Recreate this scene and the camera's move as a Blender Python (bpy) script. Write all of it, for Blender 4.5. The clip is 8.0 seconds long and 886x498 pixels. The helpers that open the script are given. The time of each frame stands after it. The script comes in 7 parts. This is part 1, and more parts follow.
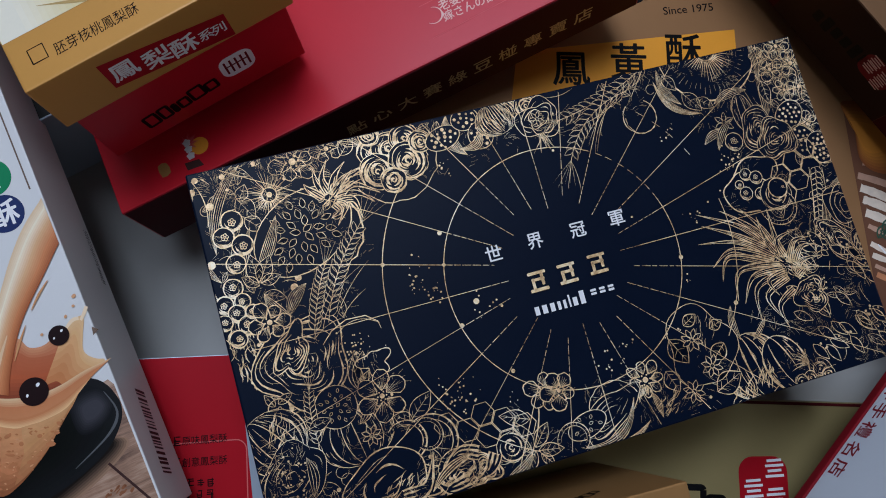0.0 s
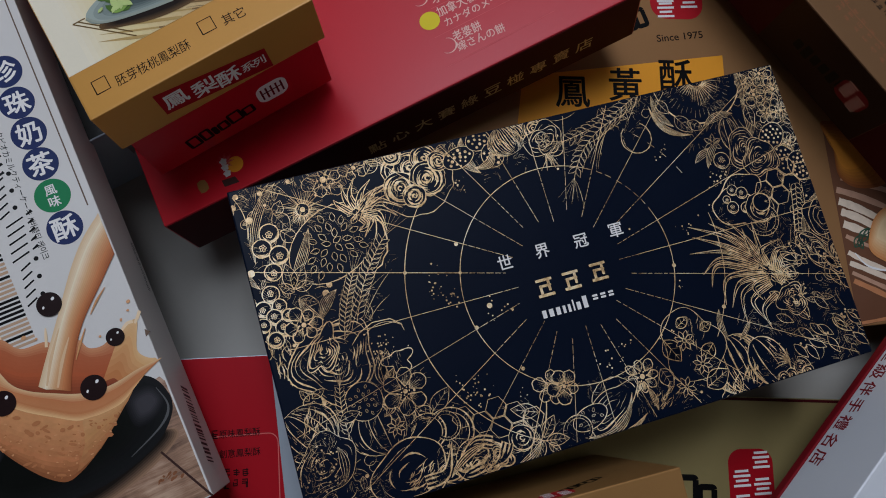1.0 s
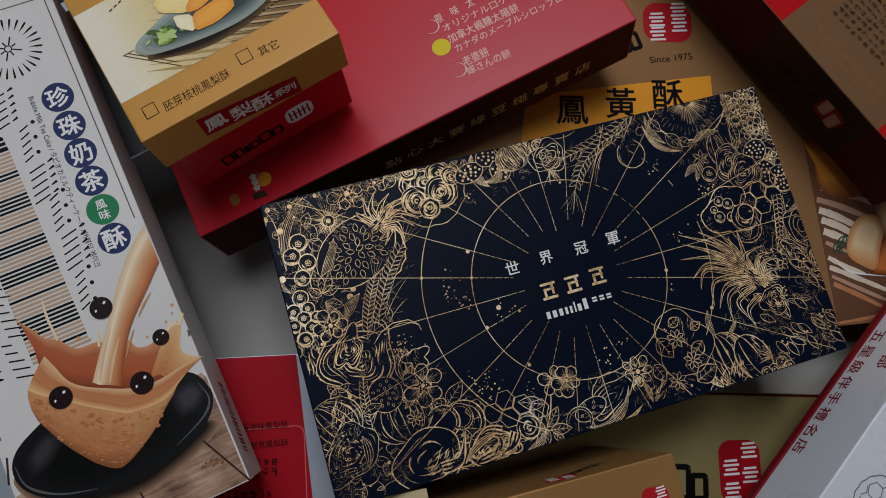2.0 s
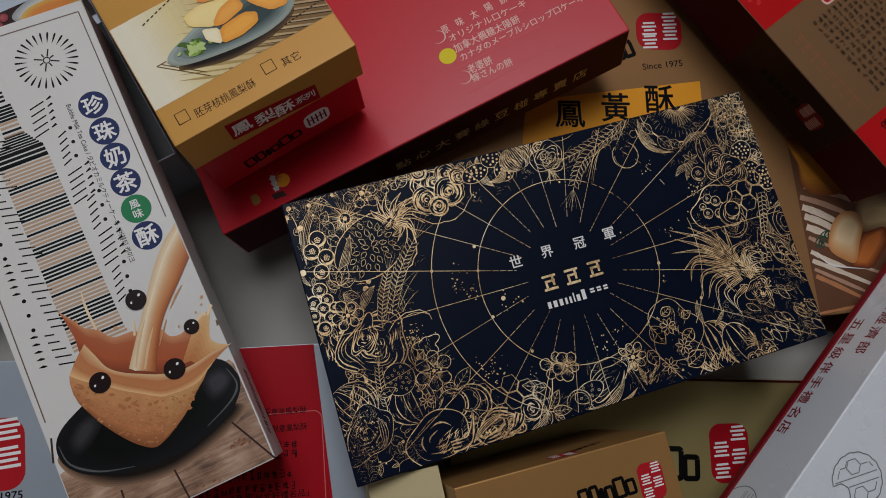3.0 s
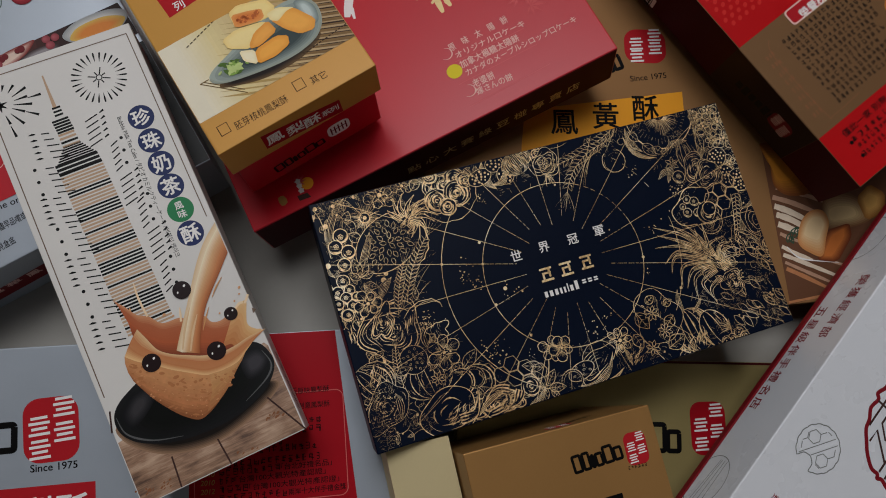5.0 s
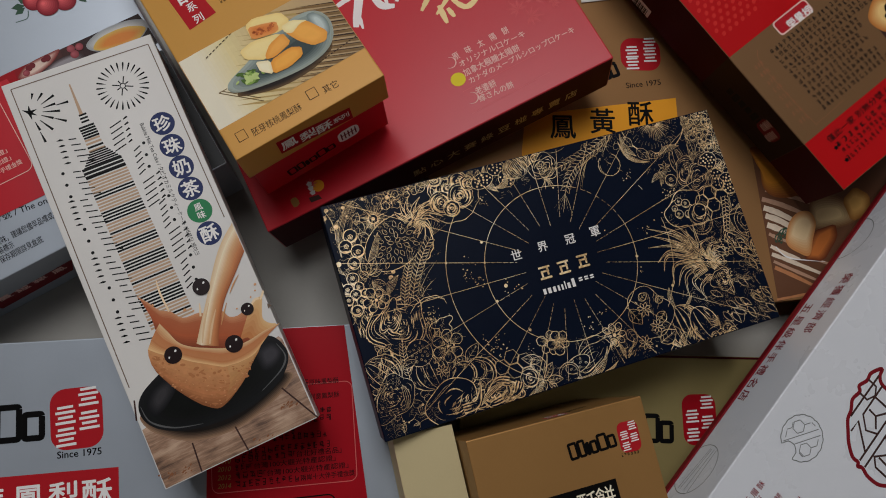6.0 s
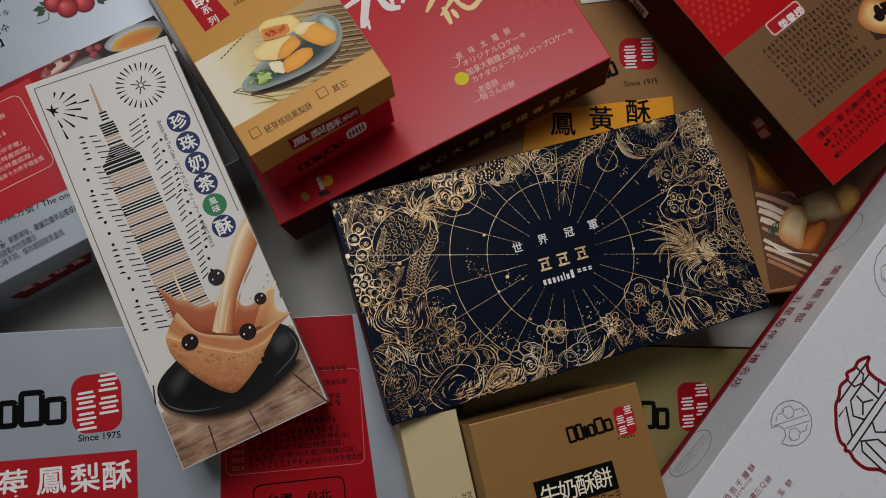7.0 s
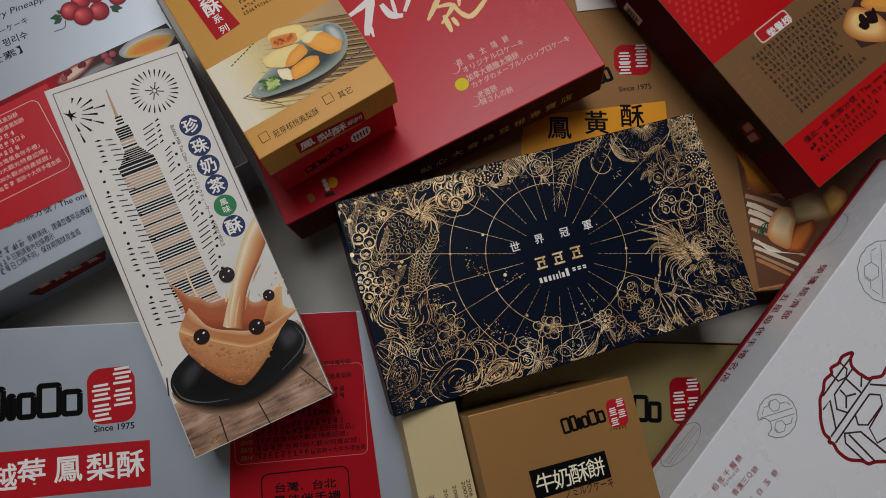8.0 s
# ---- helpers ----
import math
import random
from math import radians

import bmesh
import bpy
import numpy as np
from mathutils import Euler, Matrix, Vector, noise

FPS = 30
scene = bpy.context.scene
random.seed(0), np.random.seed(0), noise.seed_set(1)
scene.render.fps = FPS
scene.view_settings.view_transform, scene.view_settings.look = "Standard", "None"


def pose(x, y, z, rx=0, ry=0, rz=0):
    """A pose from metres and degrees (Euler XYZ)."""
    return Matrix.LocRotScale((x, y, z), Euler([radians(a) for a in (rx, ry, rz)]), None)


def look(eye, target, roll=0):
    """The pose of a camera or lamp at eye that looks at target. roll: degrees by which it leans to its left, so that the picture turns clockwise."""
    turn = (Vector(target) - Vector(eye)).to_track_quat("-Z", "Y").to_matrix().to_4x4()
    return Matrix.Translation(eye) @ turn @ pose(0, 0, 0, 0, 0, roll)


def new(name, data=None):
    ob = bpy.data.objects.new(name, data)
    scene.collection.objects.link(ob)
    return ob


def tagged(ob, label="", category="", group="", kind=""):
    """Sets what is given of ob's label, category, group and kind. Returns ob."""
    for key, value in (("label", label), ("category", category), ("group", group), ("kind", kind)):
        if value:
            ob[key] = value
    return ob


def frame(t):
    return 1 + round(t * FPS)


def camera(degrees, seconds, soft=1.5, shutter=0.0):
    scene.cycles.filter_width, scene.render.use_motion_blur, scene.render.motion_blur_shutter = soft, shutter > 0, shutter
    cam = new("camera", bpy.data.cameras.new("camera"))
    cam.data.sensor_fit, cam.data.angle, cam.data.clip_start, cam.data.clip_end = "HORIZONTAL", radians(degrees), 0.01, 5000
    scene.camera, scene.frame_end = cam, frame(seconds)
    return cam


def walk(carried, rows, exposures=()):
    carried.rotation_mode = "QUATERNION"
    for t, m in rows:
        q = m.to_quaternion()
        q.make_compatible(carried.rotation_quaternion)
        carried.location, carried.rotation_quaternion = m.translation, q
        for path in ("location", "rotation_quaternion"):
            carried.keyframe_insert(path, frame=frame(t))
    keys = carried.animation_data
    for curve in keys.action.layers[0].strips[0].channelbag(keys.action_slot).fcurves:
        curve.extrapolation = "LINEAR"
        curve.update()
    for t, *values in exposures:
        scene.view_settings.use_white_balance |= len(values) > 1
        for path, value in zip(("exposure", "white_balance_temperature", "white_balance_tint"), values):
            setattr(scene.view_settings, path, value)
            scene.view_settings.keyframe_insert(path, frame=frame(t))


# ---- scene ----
cam = camera(60.94, 8.0, 1.0)
PATH = [
    (0.0, 0.00947, 0.00597, 0.38513, 8.811, -4.484, 0.330),
    (0.5, 0.00172, 0.00315, 0.40306, 9.212, -4.675, 0.243),
    (1.0, -0.00319, 0.00188, 0.41706, 9.367, -4.907, 0.183),
    (1.5, -0.00820, 0.00019, 0.43300, 9.621, -4.989, 0.076),
    (3.0, -0.02296, -0.01206, 0.47735, 10.084, -5.296, -0.444),
    (3.5, -0.02520, -0.01515, 0.48558, 9.953, -5.496, -0.540),
    (4.0, -0.02784, -0.01625, 0.49963, 9.932, -5.641, -0.621),
    (4.5, -0.03262, -0.01849, 0.51339, 9.821, -5.703, -0.640),
    (6.0, -0.04028, -0.02376, 0.55288, 9.524, -5.558, -0.479),
    (6.5, -0.04217, -0.02594, 0.56351, 9.331, -5.481, -0.448),
    (7.0, -0.04310, -0.02963, 0.57305, 9.223, -5.341, -0.413),
    (7.5, -0.04427, -0.03223, 0.58514, 9.239, -5.269, -0.358),
    (8.0, -0.04459, -0.03315, 0.59478, 9.152, -5.266, -0.297),
]
DRIFT = [(0.0, 0.33, 5150, 10), (0.5, 0.12, 5400, 10), (1.5, -0.04, 5850, 10), (3.5, -0.06, 6250, 10), (6.0, 0.0, 6450, 10), (8.0, 0.04, 6500, 10)]
walk(cam, [(t, pose(*p)) for t, *p in PATH], DRIFT)

# ---- light: an added lamp high over the far side of the table, sky outside ----
world = bpy.data.worlds.new("world")
scene.world = world
world.use_nodes = True
sky = world.node_tree.nodes.new("ShaderNodeTexSky")
sky.sky_type, sky.sun_disc = "NISHITA", False
sky.sun_elevation, sky.sun_rotation = radians(40), radians(150)
world.node_tree.nodes["Background"].inputs[1].default_value = 0.1
world.node_tree.links.new(sky.outputs[0], world.node_tree.nodes["Background"].inputs[0])


def area_lamp(name, m, wide, high, power, colour):
    d = bpy.data.lights.new(name, "AREA")
    d.shape, d.size, d.size_y, d.energy, d.color = "RECTANGLE", wide, high, power, colour
    o = new(name, d)
    o.matrix_world = m
    return o


# stands in for the unseen source of the high, far light
area_lamp("overhead_lamp", look((-0.35, 1.25, 2.6), (-0.35, 1.25, 0.0)), 1.25, 1.25, 41.5, (0.985, 0.985, 1.0))

# ---- materials ----
def srgb(r, g, b):
    return tuple(((c / 255) / 12.92 if c / 255 < 0.04045 else ((c / 255 + 0.055) / 1.055) ** 2.4) for c in (r, g, b)) + (1.0,)


class Nodes:
    def __init__(self, name):
        self.mat = bpy.data.materials.new(name)
        self.mat.use_nodes = True
        self.tree = self.mat.node_tree
        self.bsdf = self.tree.nodes["Principled BSDF"]

    def add(self, kind, **values):
        n = self.tree.nodes.new(kind)
        for key, value in values.items():
            n.inputs[key.replace("_", " ")].default_value = value
        return n

    def link(self, a, b):
        self.tree.links.new(a, b)

    def coords(self):
        return self.add("ShaderNodeTexCoord").outputs["Object"]


def card(name, colour, rough=0.42, vary=0.10, coat=0.0, metal=0.0, grain=900.0, bump=0.06, blotch=18.0, shine=0.16):
    """Printed carton: an even ink with faint blotches, paper grain and scuffs."""
    n = Nodes(name)
    co = n.coords()
    big = n.add("ShaderNodeTexNoise", Scale=blotch, Detail=4.0, Roughness=0.6)
    fine = n.add("ShaderNodeTexNoise", Scale=grain, Detail=3.0)
    n.link(co, big.inputs["Vector"]), n.link(co, fine.inputs["Vector"])
    hsv = n.add("ShaderNodeHueSaturation", Color=colour)
    ramp = n.add("ShaderNodeMapRange")
    ramp.inputs["To Min"].default_value, ramp.inputs["To Max"].default_value = 1 - vary, 1 + vary
    mixed = n.add("ShaderNodeMath")
    mixed.operation = "MULTIPLY_ADD"
    mixed.inputs[1].default_value = 0.3
    half = n.add("ShaderNodeMath")
    half.operation = "MULTIPLY"
    half.inputs[1].default_value = 0.7
    n.link(big.outputs["Fac"], half.inputs[0])
    n.link(fine.outputs["Fac"], mixed.inputs[0]), n.link(half.outputs[0], mixed.inputs[2])
    n.link(mixed.outputs[0], ramp.inputs["Value"]), n.link(ramp.outputs[0], hsv.inputs["Value"])
    n.link(hsv.outputs[0], n.bsdf.inputs["Base Color"])
    r = n.add("ShaderNodeMapRange")
    r.inputs["To Min"].default_value, r.inputs["To Max"].default_value = max(rough - 0.08, 0.03), rough + 0.08
    n.link(big.outputs["Fac"], r.inputs["Value"]), n.link(r.outputs[0], n.bsdf.inputs["Roughness"])
    b = n.add("ShaderNodeBump", Strength=bump, Distance=0.0004)
    n.link(fine.outputs["Fac"], b.inputs["Height"]), n.link(b.outputs[0], n.bsdf.inputs["Normal"])
    n.bsdf.inputs["Specular IOR Level"].default_value = 0.09
    n.bsdf.inputs["Metallic"].default_value = metal
    n.bsdf.inputs["Coat Weight"].default_value = coat
    n.bsdf.inputs["Coat Roughness"].default_value = shine
    return n.mat


NAVY = card("navy_paper", srgb(4, 14, 33), 0.42, 0.14)


def foil_print():
    """Hot-stamped foil: pale gold with reflections painted in as coppery and dull patches, with fine breaks."""
    n = Nodes("gold_foil")
    co = n.coords()
    big = n.add("ShaderNodeTexNoise", Scale=34.0, Detail=3.0, Roughness=0.55)
    fine = n.add("ShaderNodeTexNoise", Scale=420.0, Detail=4.0, Roughness=0.7)
    n.link(co, big.inputs["Vector"]), n.link(co, fine.inputs["Vector"])
    mix = n.add("ShaderNodeMath")
    mix.operation = "MULTIPLY_ADD"
    mix.inputs[1].default_value = 0.55
    half = n.add("ShaderNodeMath")
    half.operation = "MULTIPLY"
    half.inputs[1].default_value = 0.5
    n.link(fine.outputs["Fac"], half.inputs[0])
    n.link(big.outputs["Fac"], mix.inputs[0]), n.link(half.outputs[0], mix.inputs[2])
    r = n.add("ShaderNodeValToRGB")
    e = r.color_ramp.elements
    e[0].position, e[0].color = 0.38, srgb(132, 102, 76)
    e[1].position, e[1].color = 0.68, srgb(255, 242, 212)
    for at, tone in ((0.46, (202, 164, 114)), (0.55, (246, 214, 160))):
        e.new(at).color = srgb(*tone)
    n.link(mix.outputs[0], r.inputs["Fac"]), n.link(r.outputs["Color"], n.bsdf.inputs["Base Color"])
    rough = n.add("ShaderNodeMapRange")
    rough.inputs["To Min"].default_value, rough.inputs["To Max"].default_value = 0.3, 0.5
    n.link(fine.outputs["Fac"], rough.inputs["Value"]), n.link(rough.outputs[0], n.bsdf.inputs["Roughness"])
    n.bsdf.inputs["Metallic"].default_value = 0.14
    n.bsdf.inputs["Specular IOR Level"].default_value = 0.2
    return n.mat


FOIL = foil_print()
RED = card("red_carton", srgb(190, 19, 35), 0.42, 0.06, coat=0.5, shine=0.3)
DARK_RED = card("dark_red_carton", srgb(110, 16, 24), 0.4, 0.08)
WINE = card("wine_carton", srgb(120, 22, 30), 0.4, 0.08)
GOLD = card("mustard_gold_carton", srgb(200, 146, 68), 0.42, 0.07, metal=0.1, coat=0.3, shine=0.3)
KHAKI = card("khaki_gold_carton", srgb(150, 110, 70), 0.42, 0.08, metal=0.2)
KHAKI_DULL = card("dull_khaki_carton", srgb(122, 90, 60), 0.42, 0.08, metal=0.2)
OLIVE = card("olive_gold_carton", srgb(154, 138, 90), 0.4, 0.08, metal=0.3)
BRONZE = card("bronze_gold_carton", srgb(164, 122, 72), 0.38, 0.09, metal=0.35)
CREAM = card("cream_gold_carton", srgb(216, 198, 152), 0.45, 0.06, metal=0.15)
SILVER = card("silver_grey_carton", srgb(166, 173, 181), 0.36, 0.05, metal=0.3, coat=0.2)
PEARL = card("pearl_white_carton", srgb(232, 234, 238), 0.28, 0.04, metal=0.1, coat=0.7, shine=0.1)
WHITE = card("white_carton", srgb(218, 214, 208), 0.38, 0.04, coat=0.1)
TABLE = card("grey_tabletop", srgb(162, 158, 150), 0.5, 0.08, grain=300)
# unseen room: pale walls bounce light, dark ceiling and west wall hold it back
PLASTER = card("bounce_plaster", srgb(190, 186, 181), 0.9, 0.04, blotch=2, grain=80)
CEILING = card("ceiling_paint", srgb(112, 110, 107), 0.9, 0.03, blotch=2, grain=80)
DARK_WALL = card("unseen_dark_wall", srgb(62, 58, 56), 0.9, 0.1, blotch=6, grain=60)
FLOORING = card("room_floor", srgb(120, 96, 72), 0.6, 0.15, blotch=3, grain=60)
BLACK = card("black_ink", srgb(11, 10, 10), 0.4, 0.1)
WHITE_INK = card("white_ink", srgb(238, 234, 230), 0.45, 0.06)
GOLD_INK = card("gold_ink", srgb(205, 180, 130), 0.4, 0.1, metal=0.3)
DARK_GOLD_INK = card("dull_gold_ink", srgb(165, 128, 70), 0.4, 0.1, metal=0.3)
PINK_INK = card("pale_pink_ink", srgb(232, 190, 178), 0.4, 0.06)
ROSE_INK = card("rose_ink", srgb(208, 86, 88), 0.36, 0.06)
YELLOW_INK = card("yellow_ink", srgb(226, 206, 40), 0.4, 0.04)
ORANGE = card("orange_band", srgb(238, 160, 44), 0.4, 0.08)
BRIGHT_RED = card("bright_red_carton", srgb(186, 18, 22), 0.34, 0.06, coat=0.15)
CRIMSON = card("crimson_panel", srgb(164, 18, 30), 0.36, 0.06, coat=0.15)
NAVY_INK = card("navy_ink", srgb(34, 46, 92), 0.4, 0.06)
GREEN_INK = card("green_ink", srgb(40, 128, 78), 0.4, 0.06)
TAN_INK = card("tan_ink", srgb(190, 158, 128), 0.4, 0.06)
BROWN_INK = card("brown_ink", srgb(112, 92, 76), 0.4, 0.06)
MAROON_INK = card("maroon_ink", srgb(128, 24, 34), 0.4, 0.06)
GREY_INK = card("grey_line_ink", srgb(118, 120, 118), 0.4, 0.06)
# khaki darkened to brown: painted shade for the red-khaki box's long side
KHAKI_SHADED = card("shaded_khaki_carton", srgb(50, 31, 24), 0.5, 0.1, metal=0.3)
# carton red darkened to stand for shade on side faces and the olive box's rim
RED_SHADED = card("shaded_red_carton", srgb(72, 13, 18), 0.6, 0.1)
CORAL_INK = card("coral_ink", srgb(206, 44, 40), 0.36, 0.06)
RUST_INK = card("rust_ink", srgb(142, 92, 62), 0.4, 0.06)
# inks of the printed photographs
# near-black for a dark print end and the shade painted over it
DARK_PRINT_SHADE = card("dark_print_and_shade", srgb(26, 26, 24), 0.3, 0.35, blotch=25)
PLATE_SHEEN = card("print_plate_sheen", srgb(92, 92, 92), 0.3, 0.3, blotch=25)
CAKE = card("print_baked_crust", srgb(208, 150, 98), 0.36, 0.22, blotch=55, grain=400)
TEA_DARK = card("print_milk_tea_shade", srgb(196, 104, 56), 0.34, 0.2, blotch=40)
TEA_LIGHT = card("print_milk_tea_light", srgb(240, 212, 172), 0.34, 0.12, blotch=40)
PEARL_BALL = card("print_tapioca", srgb(34, 20, 20), 0.3, 0.2)
STRAW_DARK = card("print_straw_shade", srgb(112, 88, 50), 0.4, 0.25, blotch=80)
PHOTO_CREAM = card("print_cream_ground", srgb(240, 230, 204), 0.4, 0.06, blotch=20)
DISH_RIM = card("print_dish_rim", srgb(158, 164, 150), 0.34, 0.15, blotch=30)
LEAF_INK = card("print_leaf", srgb(58, 84, 66), 0.4, 0.3, blotch=120)
SHADE_INK = card("print_dark_brown", srgb(66, 44, 40), 0.4, 0.4, blotch=60)
RED_INK = card("red_ink", srgb(178, 32, 40), 0.36, 0.06)

CM = 0.01
LAYER = 0.00006


# ---- building ----
def mesh_of(bm, name, mat, smooth=False):
    me = bpy.data.meshes.new(name)
    bm.to_mesh(me)
    bm.free()
    me.materials.append(mat)
    if smooth:
        for p in me.polygons:
            p.use_smooth = True
    return me


def part(name, bm, mat, parent, label="", smooth=False):
    ob = new(name, mesh_of(bm, name, mat, smooth))
    ob.parent = parent
    if label:
        tagged(ob, label)
    return ob


def thing(name, m, label, category, group="", kind=""):
    ob = new(name)
    ob.empty_display_size = 0.02
    ob.matrix_world = m
    return tagged(ob, label, category, group, kind)


def frame_of(o, u, n):
    """A pose whose x runs along u and whose z is n, with its origin at o (centimetres)."""
    n = Vector(n).normalized()
    u = (Vector(u) - Vector(u).dot(n) * n).normalized()
    v = n.cross(u)
    m = Matrix((u, v, n)).transposed().to_4x4()
    m.translation = Vector(o) * CM
    return m


def slab(x0, y0, z0, x1, y1, z1, bevel=0.08, seg=2):
    """A carton block in centimetres with softly folded edges."""
    bm = bmesh.new()
    bmesh.ops.create_cube(bm, size=1)
    for v in bm.verts:
        v.co = Vector((x0 + (x1 - x0) * (v.co.x + 0.5), y0 + (y1 - y0) * (v.co.y + 0.5), z0 + (z1 - z0) * (v.co.z + 0.5))) * CM
    if bevel:
        bmesh.ops.bevel(bm, geom=bm.edges[:], offset=bevel * CM, segments=seg, affect="EDGES", profile=0.6)
    return bm


def plank_print():
    """Photographed boards: streaked grain along x in greys and browns."""
    n = Nodes("print_wood_boards")
    co = n.coords()
    m = n.add("ShaderNodeMapping")
    m.inputs["Scale"].default_value = (40, 420, 40)
    m.inputs["Rotation"].default_value = (0, 0, radians(-62))
    g = n.add("ShaderNodeTexNoise", Scale=1.0, Detail=6.0, Roughness=0.7)
    b = n.add("ShaderNodeTexNoise", Scale=45.0, Detail=3.0)
    n.link(co, m.inputs["Vector"]), n.link(m.outputs[0], g.inputs["Vector"]), n.link(co, b.inputs["Vector"])
    add = n.add("ShaderNodeMath")
    add.operation = "ADD"
    n.link(g.outputs["Fac"], add.inputs[0]), n.link(b.outputs["Fac"], add.inputs[1])
    half = n.add("ShaderNodeMath")
    half.operation = "MULTIPLY"
    half.inputs[1].default_value = 0.5
    n.link(add.outputs[0], half.inputs[0])
    r = n.add("ShaderNodeValToRGB")
    e = r.color_ramp.elements
    e[0].position, e[0].color = 0.38, srgb(84, 58, 42)
    e[1].position, e[1].color = 0.62, srgb(200, 168, 140)
    mid = e.new(0.48)
    mid.color = srgb(150, 114, 88)
    n.link(half.outputs[0], r.inputs["Fac"]), n.link(r.outputs["Color"], n.bsdf.inputs["Base Color"])
    n.bsdf.inputs["Roughness"].default_value = 0.38
    return n.mat


BOARDS = plank_print()

# ---- printing: flat shapes on the faces of the boxes, in centimetres of the face ----
def unit(a):
    return Vector((math.cos(a), math.sin(a)))


class Art:
    """Gathers flat shapes of one ink; put() makes them one mesh on a face."""

    def __init__(self, seed=1):
        self.v, self.f, self.z, self.rng = [], [], 0.0, random.Random(seed)
        self.under, self.pen, self.inky = None, 1.0, 0.0

    def lift(self):
        self.z += 0.0001
        if self.under is not None:
            self.under.z = self.z - 0.00005

    def poly(self, pts):
        i = len(self.v)
        self.v += [(p[0], p[1], self.z) for p in pts]
        self.f.append(list(range(i, i + len(pts))))

    def line(self, pts, w, ends=(1.0, 1.0), rough=0.0):
        pts = [Vector(p) for p in pts]
        n = len(pts)
        i = len(self.v)
        for k, p in enumerate(pts):
            d = pts[min(k + 1, n - 1)] - pts[max(k - 1, 0)]
            d = Vector((-d.y, d.x)).normalized() if d.length > 1e-9 else Vector((0, 1))
            s = k / (n - 1)
            mid = 1 - abs(2 * s - 1)
            e = ends[0] * (1 - s) + ends[1] * s
            ww = 0.5 * w * self.pen * (e + (1 - e) * mid) * (1 + max(rough, self.inky) * self.rng.uniform(-1, 1))
            a, b = p + d * ww, p - d * ww
            self.v += [(a.x, a.y, self.z), (b.x, b.y, self.z)]
        self.f += [[i + 2 * k, i + 2 * k + 1, i + 2 * k + 3, i + 2 * k + 2] for k in range(n - 1)]

    def bend(self, p, q, b, w, ends=(1.0, 1.0), n=10):
        """A bowed stroke from p to q; b is the bow as a share of its length."""
        p, q = Vector(p), Vector(q)
        d = q - p
        c = (p + q) / 2 + Vector((-d.y, d.x)) * b * 2
        pts = [p * (1 - s) ** 2 + c * 2 * s * (1 - s) + q * s * s for s in [k / n for k in range(n + 1)]]
        self.line(pts, w, ends)
        return pts

    def arc(self, c, r, a0, a1, w, n=0, wob=0.0, ends=(1.0, 1.0)):
        n = n or max(6, int(abs(a1 - a0) / 9))
        pts = []
        for k in range(n + 1):
            a = radians(a0 + (a1 - a0) * k / n)
            pts.append(Vector(c) + unit(a) * r * (1 + wob * self.rng.uniform(-1, 1)))
        self.line(pts, w, ends)

    def ring(self, c, r, w, wob=0.0):
        self.arc(c, r, 0, 360, w, wob=wob, n=max(10, int(26 * min(1, r) + 8)) if r < 3 else 96)

    def dot(self, c, r, n=9):
        self.poly([(c[0] + r * math.cos(2 * math.pi * k / n), c[1] + r * math.sin(2 * math.pi * k / n)) for k in range(n)])

    def oval(self, c, rx, ry, turn=0.0, n=28):
        t = radians(turn)
        self.poly([(c[0] + rx * math.cos(a) * math.cos(t) - ry * math.sin(a) * math.sin(t), c[1] + rx * math.cos(a) * math.sin(t) + ry * math.sin(a) * math.cos(t)) for a in [2 * math.pi * k / n for k in range(n)]])

    def hide(self, pts):
        """Leaves the ground bare behind a drawn motif."""
        if self.under is not None:
            self.under.poly(pts)

    def trim(self, x0, y0, x1, y1):
        """Cuts all shapes off at the edges of the face."""
        v, f = [], []
        for face in self.f:
            pts = [self.v[i] for i in face]
            if not all(x0 <= p[0] <= x1 and y0 <= p[1] <= y1 for p in pts):
                for axis, lim, sg in ((0, x0, 1), (0, x1, -1), (1, y0, 1), (1, y1, -1)):
                    out = []
                    for k, p in enumerate(pts):
                        q = pts[k - 1]
                        din, dq = (p[axis] - lim) * sg, (q[axis] - lim) * sg
                        if (din >= 0) != (dq >= 0):
                            s = dq / (dq - din)
                            out.append(tuple(q[m] + (p[m] - q[m]) * s for m in range(3)))
                        if din >= 0:
                            out.append(p)
                    pts = out
                    if len(pts) < 3:
                        break
            if len(pts) >= 3:
                f.append(list(range(len(v), len(v) + len(pts))))
                v += pts
        self.v, self.f = v, f
        return self

    def put(self, name, mat, parent, place, label="", kind=""):
        me = bpy.data.meshes.new(name)
        me.from_pydata([place(x * CM, y * CM, z * CM) for x, y, z in self.v], [], self.f)
        me.materials.append(mat)
        ob = new(name, me)
        ob.parent = parent
        return tagged(ob, label, kind=kind)


def top(height, layer=1):
    """Places a print on the upper face of a box of that height (cm)."""
    return lambda x, y, z: (x, y, height * CM + z + layer * LAYER)


def front(height, layer=1, y0=0.0):
    """On the face below the x edge: x along it, y up from the upper edge."""
    return lambda x, y, z: (x, y0 * CM - z - layer * LAYER, height * CM + y)


def west(height, layer=1, x0=0.0):
    """On the face below the y edge at the low-x end: first number along y, second up from the upper edge."""
    return lambda x, y, z: (x0 * CM - z - layer * LAYER, x, height * CM + y)


def east(height, layer=1, x0=0.0):
    return lambda x, y, z: (x0 * CM + z + layer * LAYER, x, height * CM + y)


def north(height, layer=1, y0=0.0):
    return lambda x, y, z: (x, y0 * CM + z + layer * LAYER, height * CM + y)


GLYPHS = {}


